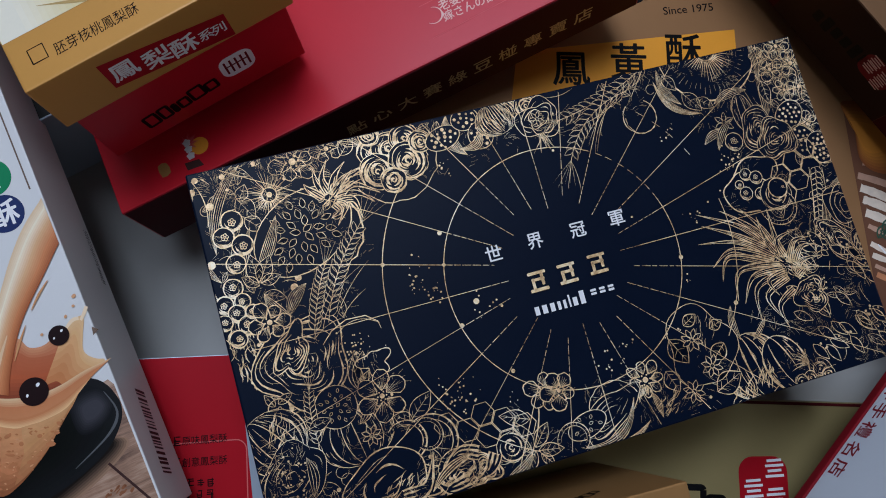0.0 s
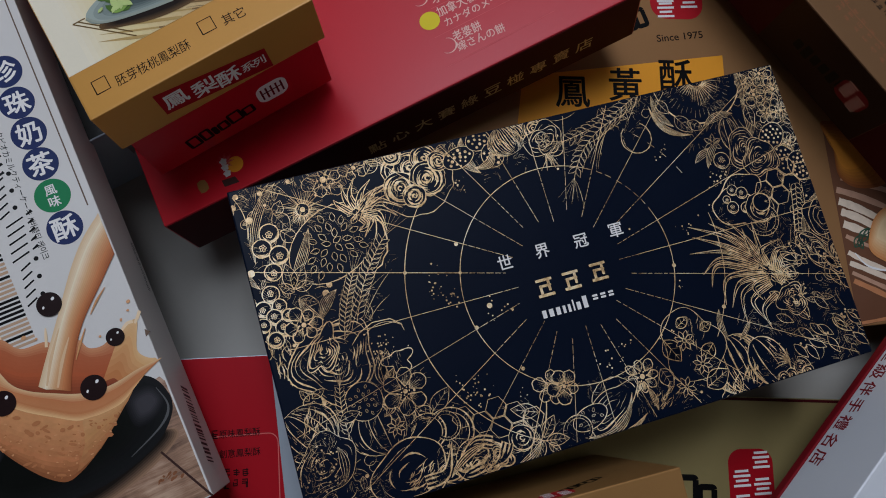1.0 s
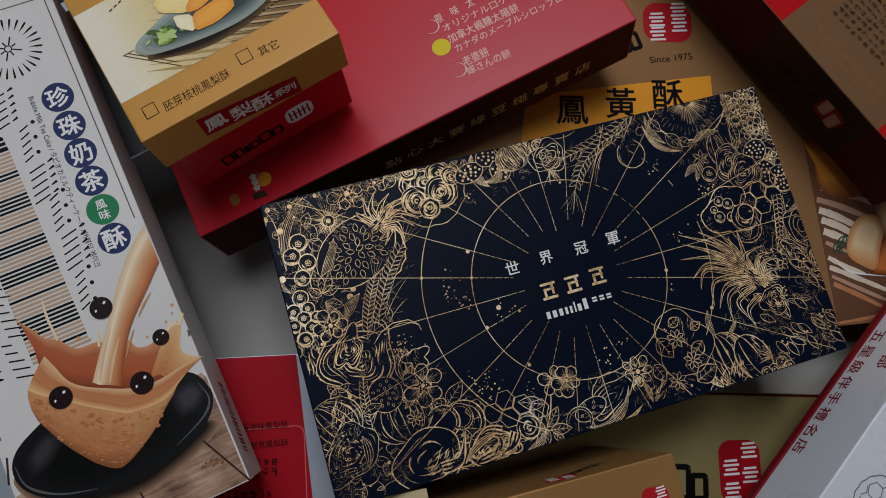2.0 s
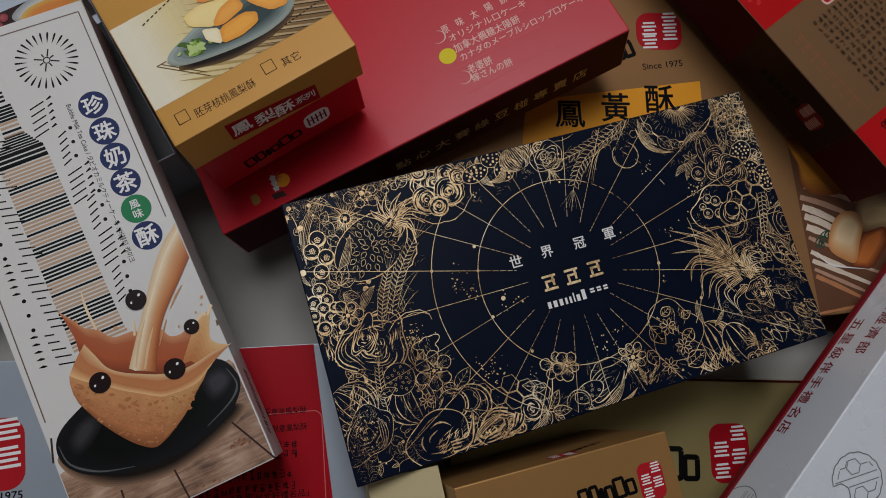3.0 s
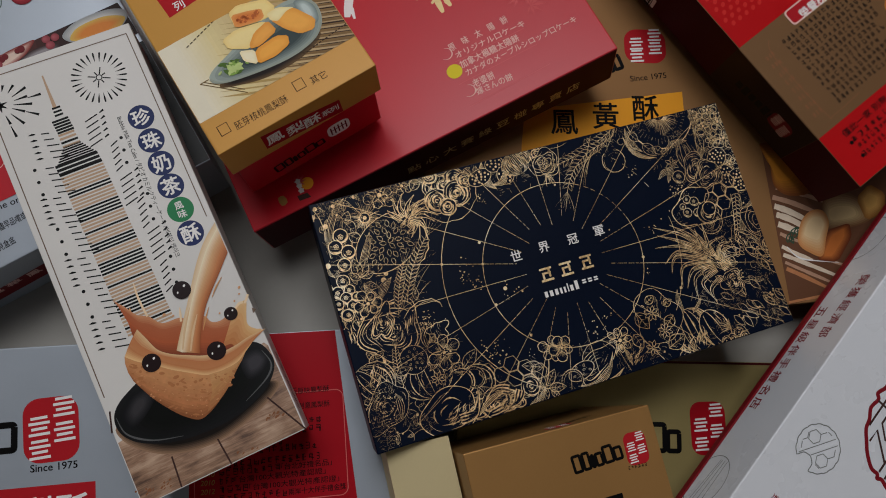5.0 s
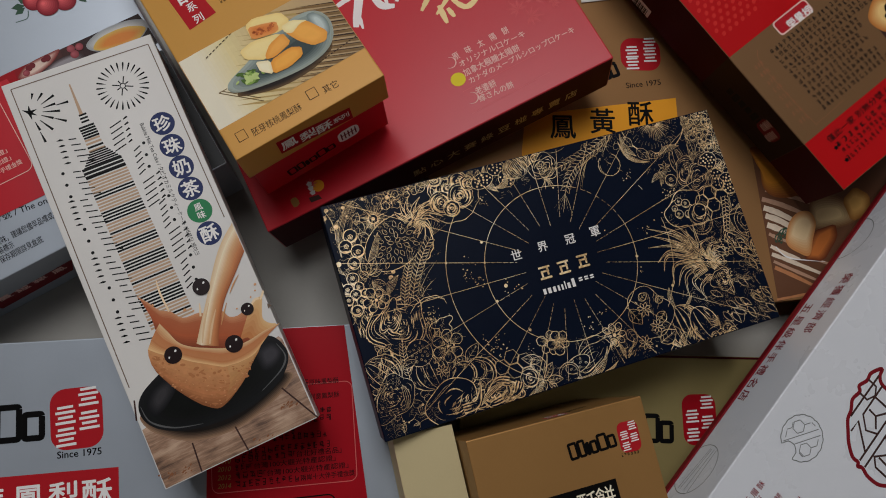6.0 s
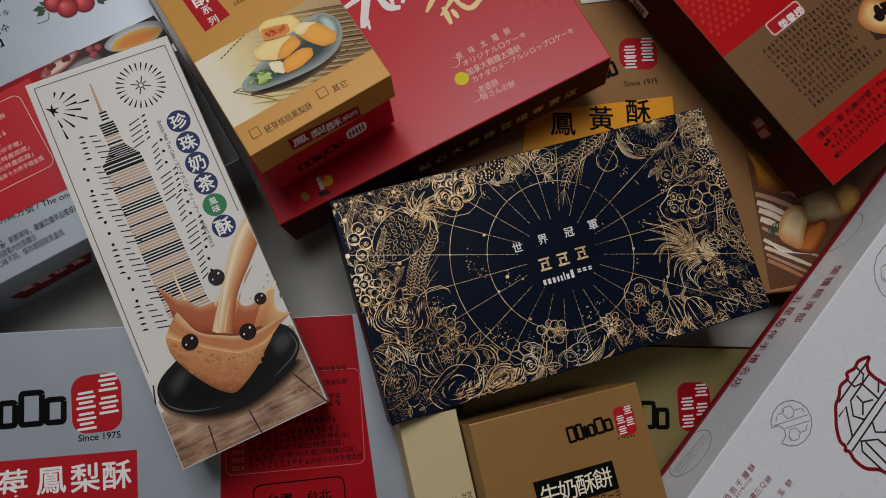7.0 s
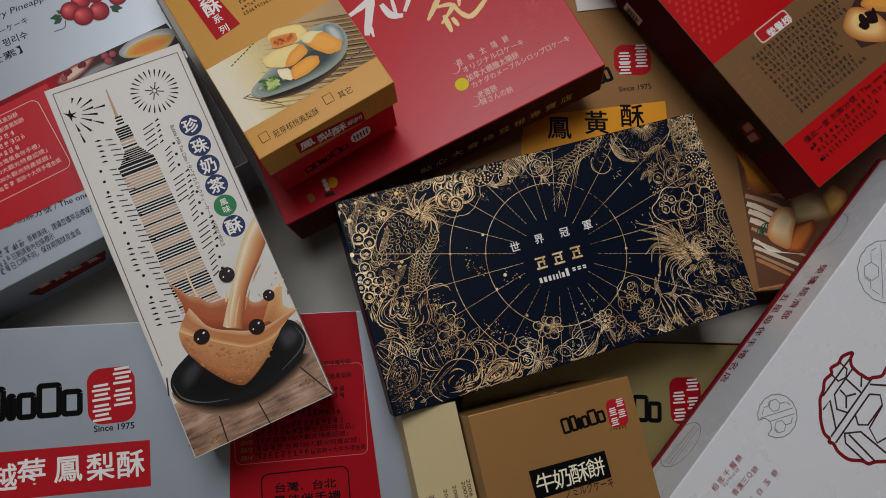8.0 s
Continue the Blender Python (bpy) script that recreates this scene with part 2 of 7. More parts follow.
def glyph_mesh(body):
    if body not in GLYPHS:
        c = bpy.data.curves.new("glyphs", "FONT")
        c.body, c.resolution_u = body, 3
        o = bpy.data.objects.new("glyphs", c)
        scene.collection.objects.link(o)
        me = o.to_mesh()
        co = [tuple(v.co) for v in me.vertices]
        fa = [tuple(p.vertices) for p in me.polygons]
        o.to_mesh_clear()
        bpy.data.objects.remove(o)
        bpy.data.curves.remove(c)
        xs, ys = [v[0] for v in co], [v[1] for v in co]
        GLYPHS[body] = (co, fa, min(xs), min(ys), max(xs) - min(xs), max(ys) - min(ys))
    return GLYPHS[body]


def lettering(body, p, q, high, mat, parent, place, bold=0.0, name="lettering", slant=0.0, square=False, flip=False):
    """The words from p to q (the foot of the line), as high as given; bold: how far the pen spreads, as a share of the height."""
    co, fa, x0, y0, w, h = glyph_mesh(body)
    p, q = Vector(p), Vector(q)
    d = q - p
    along = d.normalized()
    up = Vector((-along.y, along.x)) * high
    if flip:
        up = -up
    if square:
        m = max(w, h)
        x0, y0, w, h = x0 - (m - w) / 2, y0 - (m - h) / 2, m, m
    pts, faces = [], []
    spread = [(0, 0)] if bold == 0 else [(0, 0), (1, 0), (-1, 0), (0, 1), (0, -1), (0.7, 0.7), (-0.7, 0.7), (0.7, -0.7), (-0.7, -0.7)]
    for k, (ox, oy) in enumerate(spread):
        i = len(pts)
        for x, y, _ in co:
            s, t = (x - x0) / max(w, 1e-6), (y - y0) / max(h, 1e-6) + oy * bold
            r = p + d * s + along * ox * bold * high + up * t + along * slant * high * t
            pts.append(place(r.x * CM, r.y * CM, k * 0.000001))
        faces += [tuple(i + v for v in f) for f in fa]
    me = bpy.data.meshes.new(name)
    me.from_pydata(pts, [], faces)
    me.materials.append(mat)
    o = new(name, me)
    o.parent = parent
    return o


def column(body, p, q, size, mat, parent, place, bold=0.0, turn=0.0, flip=False):
    """Signs set one after another from p to q, each upright by its turn (degrees)."""
    p, q = Vector(p), Vector(q)
    for k, ch in enumerate(body):
        if ch == " ":
            continue
        c = p + (q - p) * (k / max(len(body) - 1, 1))
        a = unit(radians(turn)) * size / 2
        up = Vector((-a.y, a.x)) * (-1 if flip else 1)
        lettering(ch, c - a - up, c + a - up, size, mat, parent, place, bold, square=True, flip=flip)


def bars(p, q, high, count, mat, parent, place, seed=1, gap=0.25, name="text_line"):
    """A line of writing too small to read: a row of plain bars."""
    art = Art(seed)
    p, q = Vector(p), Vector(q)
    d = q - p
    up = Vector((-d.y, d.x)).normalized() * high
    for k in range(count):
        a = p + d * ((k + gap / 2) / count)
        b = p + d * ((k + 1 - gap / 2) / count)
        w = b - a
        art.lift()
        rows_ = art.rng.sample((0.06, 0.28, 0.5, 0.72, 0.94), art.rng.choice((3, 3, 4)))
        for y in rows_:
            x0, x1 = art.rng.uniform(0, 0.3), art.rng.uniform(0.65, 1.0)
            art.poly([a + w * x0 + up * (y - 0.065), a + w * x1 + up * (y - 0.065), a + w * x1 + up * (y + 0.065), a + w * x0 + up * (y + 0.065)])
        art.lift()
        for x in art.rng.sample((0.12, 0.3, 0.5, 0.7, 0.88), art.rng.choice((1, 2, 2))):
            y0, y1 = art.rng.choice((0.0, 0.1, 0.3)), art.rng.choice((0.7, 0.9, 1.0))
            art.poly([a + w * (x - 0.075) + up * y0, a + w * (x + 0.075) + up * y0, a + w * (x + 0.075) + up * y1, a + w * (x - 0.075) + up * y1])
    return art.put(name, mat, parent, place, kind="stuff")


def rounded(c, w, h, r, turn=0.0, n=6):
    t = radians(turn)
    pts = []
    for sx, sy, a0 in ((1, 1, 0), (-1, 1, 90), (-1, -1, 180), (1, -1, 270)):
        for k in range(n + 1):
            a = radians(a0 + 90 * k / n)
            x, y = sx * (w / 2 - r) + r * math.cos(a), sy * (h / 2 - r) + r * math.sin(a)
            pts.append(Vector((c[0] + x * math.cos(t) - y * math.sin(t), c[1] + x * math.sin(t) + y * math.cos(t))))
    return pts


def seal(c, w, h, turn, mat, pale, parent, height, layer=1, place_of=top, name="seal"):
    """A shop's red seal with four plain pale marks where its signs stand."""
    art = Art(3)
    art.poly(rounded(c, w, h, 0.3 * w, turn))
    base = art.put(name, mat, parent, place_of(height, layer))
    marks = Art(4)
    t = radians(turn)
    ax, ay = Vector((math.cos(t), math.sin(t))), Vector((-math.sin(t), math.cos(t)))
    s = 0.19 * min(w, h)
    for gx, gy in ((0.24, 0.33), (0.24, -0.06), (-0.21, 0.06), (-0.21, -0.3)):
        o = Vector(c) + ax * gx * w + ay * gy * h
        for y, half_ in ((0.8, 0.8), (0.28, 1.0), (-0.24, 0.75), (-0.78, 1.0)):
            marks.line([o + ay * y * s - ax * half_ * s, o + ay * (y + 0.1) * s + ax * half_ * s], 0.27 * s)
    marks.put("seal_mark", pale, base, place_of(height, layer + 1), kind="stuff")
    return base


def shop_name(p, q, high, mat, parent, place):
    """The maker's name, as plain solid blocks of its length and weight."""
    art = Art(5)
    p, q = Vector(p), Vector(q)
    d = q - p
    turn = math.degrees(math.atan2(d.y, d.x))
    up = Vector((-d.y, d.x)).normalized() * high
    for a, b, h in ((0, 0.15, 0.9), (0.2, 0.32, 0.9), (0.37, 0.41, 0.66), (0.46, 0.58, 0.66), (0.63, 0.8, 0.9), (0.84, 0.98, 0.66)):
        box_ = rounded(p + d * (a + b) / 2 + up * h / 2, (b - a) * d.length, h * high, 0.06 * high, turn, 3)
        art.lift()
        art.line(box_ + box_[:1], 0.17 * high)
    return art.put("maker_mark", mat, parent, place, kind="stuff")


def smooth(pts, closed=True, n=6):
    """A rounded run through a few control points."""
    pts = [Vector(p) for p in pts]
    m = len(pts)
    out = []
    for k in range(m if closed else m - 1):
        a, b, c, d = (pts[(k + j) % m] if closed else pts[min(max(k + j, 0), m - 1)] for j in (-1, 0, 1, 2))
        for i in range(n):
            t = i / n
            out.append(0.5 * ((2 * b) + (c - a) * t + (2 * a - 5 * b + 4 * c - d) * t * t + (3 * b - a - 3 * c + d) * t ** 3))
    if not closed:
        out.append(pts[-1])
    return out


def patch(pts, mat, parent, place, name, label=""):
    art = Art(1)
    art.poly(pts)
    return art.put(name, mat, parent, place, label)


INKS = {}


def ink(c, vary=0.1):
    key = tuple(round(v) for v in c) + (vary,)
    if key not in INKS:
        INKS[key] = card("photo_ink", srgb(*key[:3]), 0.36, vary, blotch=60 if vary < 0.15 else 220, grain=500)
    return INKS[key]


def sweep(rails, tones, parent, place_of, height, layer, name, label="", steps=4, vary=0.1, reach=99.0):
    """A printed shape whose colour runs from rail to rail, in strips that share their edges."""
    rails = [smooth(r, False) for r in rails]
    n = len(rails[0])
    place = place_of(height, layer)
    me = bpy.data.meshes.new(name)
    rows, faces, tone, mats = [], [], [], []
    for j in range((len(rails) - 1) * steps + 1):
        k, s = min(j // steps, len(rails) - 2), (j - min(j // steps, len(rails) - 2) * steps) / steps
        rows += [place(min(p.x, reach) * CM, p.y * CM, 0) for p in (a.lerp(b, s) for a, b in zip(rails[k], rails[k + 1]))]
        if j:
            m = s - 0.5 / steps
            me.materials.append(ink([a + (b - a) * m for a, b in zip(tones[k], tones[k + 1])], vary))
            i = (j - 1) * n
            faces += [[i + q, i + q + 1, i + n + q + 1, i + n + q] for q in range(n - 1)]
            tone += [j - 1] * (n - 1)
    me.from_pydata(rows, [], faces)
    for f, t in zip(me.polygons, tone):
        f.material_index = t
    ob_ = new(name, me)
    ob_.parent = parent
    return tagged(ob_, label)


def facet(pts, n=6):
    """A straight-sided run with barely rounded corners."""
    pts = [Vector(p) for p in pts]
    out = []
    for k, p in enumerate(pts):
        q = pts[(k + 1) % len(pts)]
        out += [p.lerp(q, 0.15 + 0.7 * i / (n - 1)) for i in range(n)]
    return out


def soft(outer, inner, c0, c1, parent, place_of, height, layer, name, label="", steps=7, crisp=False):
    """A printed shape whose colour runs from its outline (c0) to an inner shape (c1), in rings that share their edges."""
    run = facet if crisp else smooth
    outer, inner = run(outer), run(inner)
    n = min(len(outer), len(inner))
    pick = lambda pts_, k: pts_[int(k * len(pts_) / n)]
    me = bpy.data.meshes.new(name)
    pts, faces, tone = [], [], []
    place = place_of(height, layer)
    for j in range(steps):
        s = j / (steps - 1)
        i = len(pts)
        pts += [place(p.x * CM, p.y * CM, 0) for p in (pick(outer, k).lerp(pick(inner, k), s) for k in range(n))]
        if j:
            faces += [[i - n + k, i - n + (k + 1) % n, i + (k + 1) % n, i + k] for k in range(n)]
            tone += [j - 1] * n
        me.materials.append(ink([a + (b - a) * s for a, b in zip(c0, c1)]))
    faces.append(list(range(len(pts) - n, len(pts))))
    tone.append(steps - 1)
    me.from_pydata(pts, [], faces)
    for f, t in zip(me.polygons, tone):
        f.material_index = t
    ob_ = new(name, me)
    ob_.parent = parent
    return tagged(ob_, label)


def blob(c, r, c0, c1, parent, place_of, height, layer, name, lit=(-0.3, 0.3), steps=6):
    """A printed ball: dark at its rim, light towards where the light falls."""
    ring_ = [unit(radians(k * 30)) for k in range(12)]
    c = Vector(c)
    return soft([c + d * r for d in ring_], [c + Vector(lit) * r + d * r * 0.15 for d in ring_], c0, c1, parent, place_of, height, layer, name, steps=steps)


def strokes(lines, w, mat, parent, place, name, ends=(1.0, 1.0)):
    art = Art(1)
    for pts in lines:
        art.lift()
        art.line(pts, w, ends)
    return art.put(name, mat, parent, place, kind="stuff" if len(lines) > 1 else "")


def box4(p, q, high):
    """A rectangle standing on the line from p to q."""
    p, q = Vector(p), Vector(q)
    up = Vector((p.y - q.y, q.x - p.x)).normalized() * high
    return [p, q, q + up, p + up]


# ---- line-drawn motifs of the foil ----
def wheat(a, p, q, b, size, rows=9):
    p, q = Vector(p), Vector(q)
    pts = a.bend(p, q, b, 0.04)
    a.lift()
    n = len(pts) - 1
    for k in range(rows):
        s = 0.06 + 0.9 * k / rows
        i = min(int(s * n), n - 1)
        o = pts[i].lerp(pts[i + 1], s * n - i)
        d = (pts[i + 1] - pts[i]).normalized()
        side = Vector((-d.y, d.x))
        sz = size * (1.05 - 0.5 * abs(s - 0.45))
        for sg in (1, -1):
            t = (d * 0.85 + side * sg * 0.65).normalized()
            leaf(a, o, o + t * sz, 0.42, 0.035, veins=0, bare=True)
    d = (pts[-1] - pts[-3]).normalized()
    for ang in (-0.4, -0.18, 0.0, 0.2, 0.42):
        c, s = math.cos(ang), math.sin(ang)
        t = Vector((d.x * c - d.y * s, d.x * s + d.y * c))
        a.line([pts[-1], pts[-1] + t * size * a.rng.uniform(1.6, 2.8)], 0.025, (1, 0.2))


def leaf(a, p, q, wide, w=0.04, veins=5, bare=True):
    p, q = Vector(p), Vector(q)
    d = q - p
    side = Vector((-d.y, d.x)) * wide
    outline = []
    for sg in (1, -1):
        pts = []
        for k in range(9):
            s = k / 8
            pts.append(p + d * s + side * sg * math.sin(math.pi * s ** 0.85) * 0.5)
        outline.append(pts)
    if bare:
        a.hide(outline[0] + outline[1][::-1][1:-1])
    for pts in outline:
        a.line(pts, w, (0.6, 0.6))
    if veins:
        a.line([p, p + d * 0.92], w * 0.7, (1, 0.3))
    for k in range(veins):
        s = (k + 0.7) / (veins + 0.6)
        for sg in (1, -1):
            a.line([p + d * s * 0.9, p + d * min(s * 0.9 + 0.13, 1) + side * sg * math.sin(math.pi * min(s + 0.1, 1)) * 0.36], w * 0.6, (1, 0.2))


def blades(a, c, r, a0, a1, count, w=0.05, curl=0.18, spread=0.3):
    """A tuft of curling pointed blades."""
    c = Vector(c)
    for k in range(count):
        ang = radians(a0 + (a1 - a0) * (k + a.rng.uniform(-0.3, 0.3)) / max(count - 1, 1))
        rr = r * a.rng.uniform(1 - spread, 1.0)
        q = c + unit(ang) * rr
        bow = curl * a.rng.uniform(0.4, 1.2) * (1 if math.cos(ang) > 0 else -1)
        o = c + unit(ang) * rr * 0.08
        perp = Vector((-math.sin(ang), math.cos(ang)))
        a.lift()
        e1 = a.bend(o + perp * 0.05 * r, q, bow, w * 0.8, (1, 0.3))
        e2 = a.bend(o - perp * 0.05 * r, q, bow * 0.6, w * 0.8, (1, 0.3))
        a.hide(e1 + e2[::-1][1:])
        a.bend(o, o.lerp(q, 0.55), bow * 0.8, w * 0.9, (1, 0.1), 5)


def frond(a, p, m, q, wide=0.2, w=0.06):
    """One curved, pointed leaf of a crown: two swelling edges, solid at its foot."""
    run = smooth((p, m, q), False, 7)
    n = len(run) - 1
    left, right = [], []
    for k, o in enumerate(run):
        d = run[min(k + 1, n)] - run[max(k - 1, 0)]
        side = Vector((-d.y, d.x)).normalized() * wide * (1 - (k / n) ** 1.6) * (0.55 + 0.45 * math.sin(math.pi * min(k / n + 0.2, 1)))
        left.append(o + side), right.append(o - side)
    a.lift()
    a.hide(left + right[::-1][1:])
    a.line(left, w, (0.8, 0.4)), a.line(right, w * 1.3, (1.4, 0.3))
    for f in (0.4, -0.3):
        h = a.rng.randint(n // 3, n * 2 // 3)
        a.line([o + (l - o) * f for o, l in zip(run, left)][:h + 1], w * a.rng.uniform(0.9, 1.9), (1.6, 0.1))


def rose(a, c, r, w=0.05, turns=3):
    """A rolled cake or rose: swelling brush arcs that wind round a heart."""
    c = Vector(c)
    a.lift()
    a.hide([c + unit(radians(k * 20)) * r for k in range(18)])
    a.ring(c, r, w * 0.8, 0.04)
    lay = turns * 2
    for j in range(lay):
        rr = r * (0.88 - 0.74 * j / lay)
        st = a.rng.uniform(0, 360)
        for m in range(2):
            o = c + unit(a.rng.uniform(0, 6.28)) * r * 0.08
            a.arc(o, rr, st + m * 180, st + m * 180 + a.rng.uniform(70, 165), w * a.rng.uniform(1.0, 3.4), ends=(0.1, 0.1))
    a.arc(c, r * 0.12, 0, 280, w * 1.6, ends=(0.2, 1))


def bloom(a, c, r, petals=6, w=0.04, turn=0.0, core=0.22):
    """An open flower with uneven, finely veined petals."""
    c = Vector(c)
    a.lift()
    for k in range(petals):
        ang = radians(turn) + 2 * math.pi * (k + a.rng.uniform(-0.12, 0.12)) / petals
        t = unit(ang)
        rr = r * a.rng.uniform(0.82, 1.08)
        half = math.pi / petals * a.rng.uniform(0.85, 1.1)
        pts = [c + t * core * rr]
        for m in range(9):
            b = (m / 8 - 0.5) * 2
            pts.append(c + unit(ang + b * half * 0.95) * rr * (1 - 0.3 * b * b - 0.05 * a.rng.random()))
        pts.append(c + t * core * rr)
        a.hide(pts[:-1])
        a.line(pts, w)
        for m in range(7):
            b = (m - 3) / 3.4
            s0, s1 = a.rng.uniform(1.1, 1.6), a.rng.uniform(0.5, 0.85)
            a.line([c + unit(ang + b * half * 0.8) * core * s0 * rr, c + unit(ang + b * half * 0.9) * rr * s1 * (1 - 0.25 * b * b)], w * 0.6, (1, 0.1))
        a.line([c + unit(ang + half * 0.5) * rr * 0.7, c + unit(ang + half * 0.75) * rr * 0.82], w * 1.8, (0.1, 0.1))
    a.lift()
    a.dot(c, core * r * 0.5)
    for k in range(6):
        a.dot(c + unit(k * 1.05) * core * r * 0.85, core * r * 0.16, 6)


def small_star(a, c, r, points=7, w=0.04):
    c = Vector(c)
    a.lift()
    for k in range(points):
        ang = 2 * math.pi * k / points + 0.3
        leaf(a, c + unit(ang) * 0.15 * r, c + unit(ang) * r, 0.5, w, 0)


def berry(a, c, r, w=0.05, mark=True):
    c = Vector(c)
    a.lift()
    a.hide([c + unit(radians(k * 24)) * r for k in range(15)])
    a.ring(c, r, w * 1.1, 0.02)
    for k, f in enumerate((0.88, 0.78, 0.68)):
        s0 = a.rng.uniform(170, 230)
        a.arc(c, r * f, s0, s0 + a.rng.uniform(60, 150), w * a.rng.uniform(0.6, 1.8), ends=(0.1, 0.1))
    if mark:
        o = c + unit(a.rng.uniform(0, 6.28)) * 0.12 * r
        for k in range(5):
            a.ring(o + unit(2 * math.pi * k / 5) * r * 0.22, r * 0.14, w * 0.7)


def seeded(a, c, rx, ry, turn, seeds, w=0.05, size=0.13):
    """A fruit outline filled with small seeds (berry, fig half, strawberry)."""
    c = Vector(c)
    t = radians(turn)
    ax, ay = unit(t), Vector((-math.sin(t), math.cos(t)))
    ring_ = [c + ax * rx * math.cos(k * math.pi / 14) + ay * ry * math.sin(k * math.pi / 14) for k in range(29)]
    a.lift()
    a.hide(ring_[:-1])
    a.line(ring_, w, rough=0.35)
    for k in range(seeds):
        ang, rad = k * 2.39996, math.sqrt((k + 0.5) / seeds) * 0.8
        o = c + ax * rx * rad * math.cos(ang) + ay * ry * rad * math.sin(ang)
        d = (ax * math.cos(ang) + ay * math.sin(ang)) * size
        leaf(a, o - d * 0.5, o + d * 0.5, 0.55, w * 0.6, 0)


def beads(a, c, rx, ry, turn, count, r=0.05):
    c = Vector(c)
    t = radians(turn)
    ax, ay = unit(t), Vector((-math.sin(t), math.cos(t)))
    ring_ = [c + ax * rx * math.cos(k * math.pi / 12) + ay * ry * math.sin(k * math.pi / 12) for k in range(25)]
    a.lift()
    a.hide(ring_[:-1])
    a.line(ring_, 0.05)
    for k in range(count):
        ang, rad = k * 2.39996, math.sqrt((k + 0.5) / count) * 0.82
        a.dot(c + ax * rx * rad * math.cos(ang) + ay * ry * rad * math.sin(ang), r * a.rng.uniform(0.7, 1.2), 7)


def comb(a, c, r, cells, w=0.045):
    c = Vector(c)
    a.lift()
    for i, j in cells:
        o = c + Vector((i * 1.5 * r, (j + 0.5 * (i % 2)) * 1.732 * r))
        pts = [o + unit(radians(60 * k)) * r * 0.95 for k in range(7)]
        a.line(pts, w)


def bulb(a, c, rx, ry, turn, stripes=6, w=0.05):
    """A round fruit drawn with meridian strokes and shading hatch."""
    c = Vector(c)
    t = radians(turn)
    ax, ay = unit(t), Vector((-math.sin(t), math.cos(t)))
    a.lift()
    a.hide([c + ax * rx * math.cos(k * math.pi / 12) + ay * ry * math.sin(k * math.pi / 12) for k in range(24)])
    at = lambda f, s: c + ax * rx * f * math.sin(s * math.pi) + ay * ry * math.cos(s * math.pi)
    for k in range(stripes + 1):
        f = 2 * k / stripes - 1
        edge = k in (0, stripes)
        s0, s1 = (0, 1) if edge else (a.rng.uniform(0.05, 0.25), a.rng.uniform(0.6, 0.95))
        a.line([at(f, s0 + (s1 - s0) * m / 12) for m in range(13)], w * (1.0 if edge else a.rng.uniform(0.6, 1.5)), (0.3, 0.3))
    for k in range(stripes * 7):
        f = a.rng.choice((-1, 1)) * (1 - a.rng.random() ** 2 * 0.8)
        s0 = a.rng.uniform(0.1, 0.75)
        s1 = s0 + a.rng.uniform(0.05, 0.2)
        a.line([at(f * 0.96, s0), at(f * 0.96, (s0 + s1) / 2), at(f * 0.96, s1)], w * a.rng.uniform(0.3, 0.9), (0.1, 0.1))


def contour(a, c, rx, ry, turn, rings=4, w=0.05, wob=0.12):
    """Wavering contour lines, one inside another (nut meat, cheese, folded cake), with swelling strokes."""
    c = Vector(c)
    t = radians(turn)
    ax, ay = unit(t), Vector((-math.sin(t), math.cos(t)))
    ph = [a.rng.uniform(0, 6.28) for _ in range(3)]
    a.lift()
    many = rings * 2 if rings > 1 else 1
    for j in range(many):
        f = 1 - j / (many + 0.3)
        pts = []
        for k in range(41):
            s = 2 * math.pi * k / 40
            g = f * (1 + wob * math.sin(3 * s + ph[0]) + wob * 0.6 * math.sin(5 * s + ph[1] + j * 0.6))
            pts.append(c + ax * rx * g * math.cos(s) + ay * ry * g * math.sin(s))
        if j == 0:
            a.hide(pts[:-1])
            a.line(pts, w)
            continue
        k = a.rng.randint(0, 8)
        while k < 38:
            m = min(k + a.rng.randint(5, 15), 40)
            if m - k > 2:
                a.line(pts[k:m], w * a.rng.uniform(0.5, 2.2), (0.1, 0.1))
            k = m + a.rng.randint(1, 4)


def scribble(a, c, rx, ry, turn, count, length, w=0.04, way=None):
    """Short pen strokes that fill a patch."""
    c = Vector(c)
    t = radians(turn)
    ax, ay = unit(t), Vector((-math.sin(t), math.cos(t)))
    for k in range(count):
        ang, rad = a.rng.uniform(0, 6.28), math.sqrt(a.rng.random())
        o = c + ax * rx * rad * math.cos(ang) + ay * ry * rad * math.sin(ang)
        d = unit(radians(way if way is not None else a.rng.uniform(0, 360)) + a.rng.uniform(-0.3, 0.3)) * length * a.rng.uniform(0.5, 1.2)
        a.bend(o - d / 2, o + d / 2, a.rng.uniform(-0.2, 0.2), w * a.rng.uniform(0.6, 1.3), (0.2, 0.2), 4)


def speckle(a, c, r, count, size=0.05):
    for k in range(count):
        q = Vector(c) + Vector((a.rng.gauss(0, r * 0.5), a.rng.gauss(0, r * 0.5)))
        a.dot(q, size * a.rng.uniform(0.4, 1.2), 7)


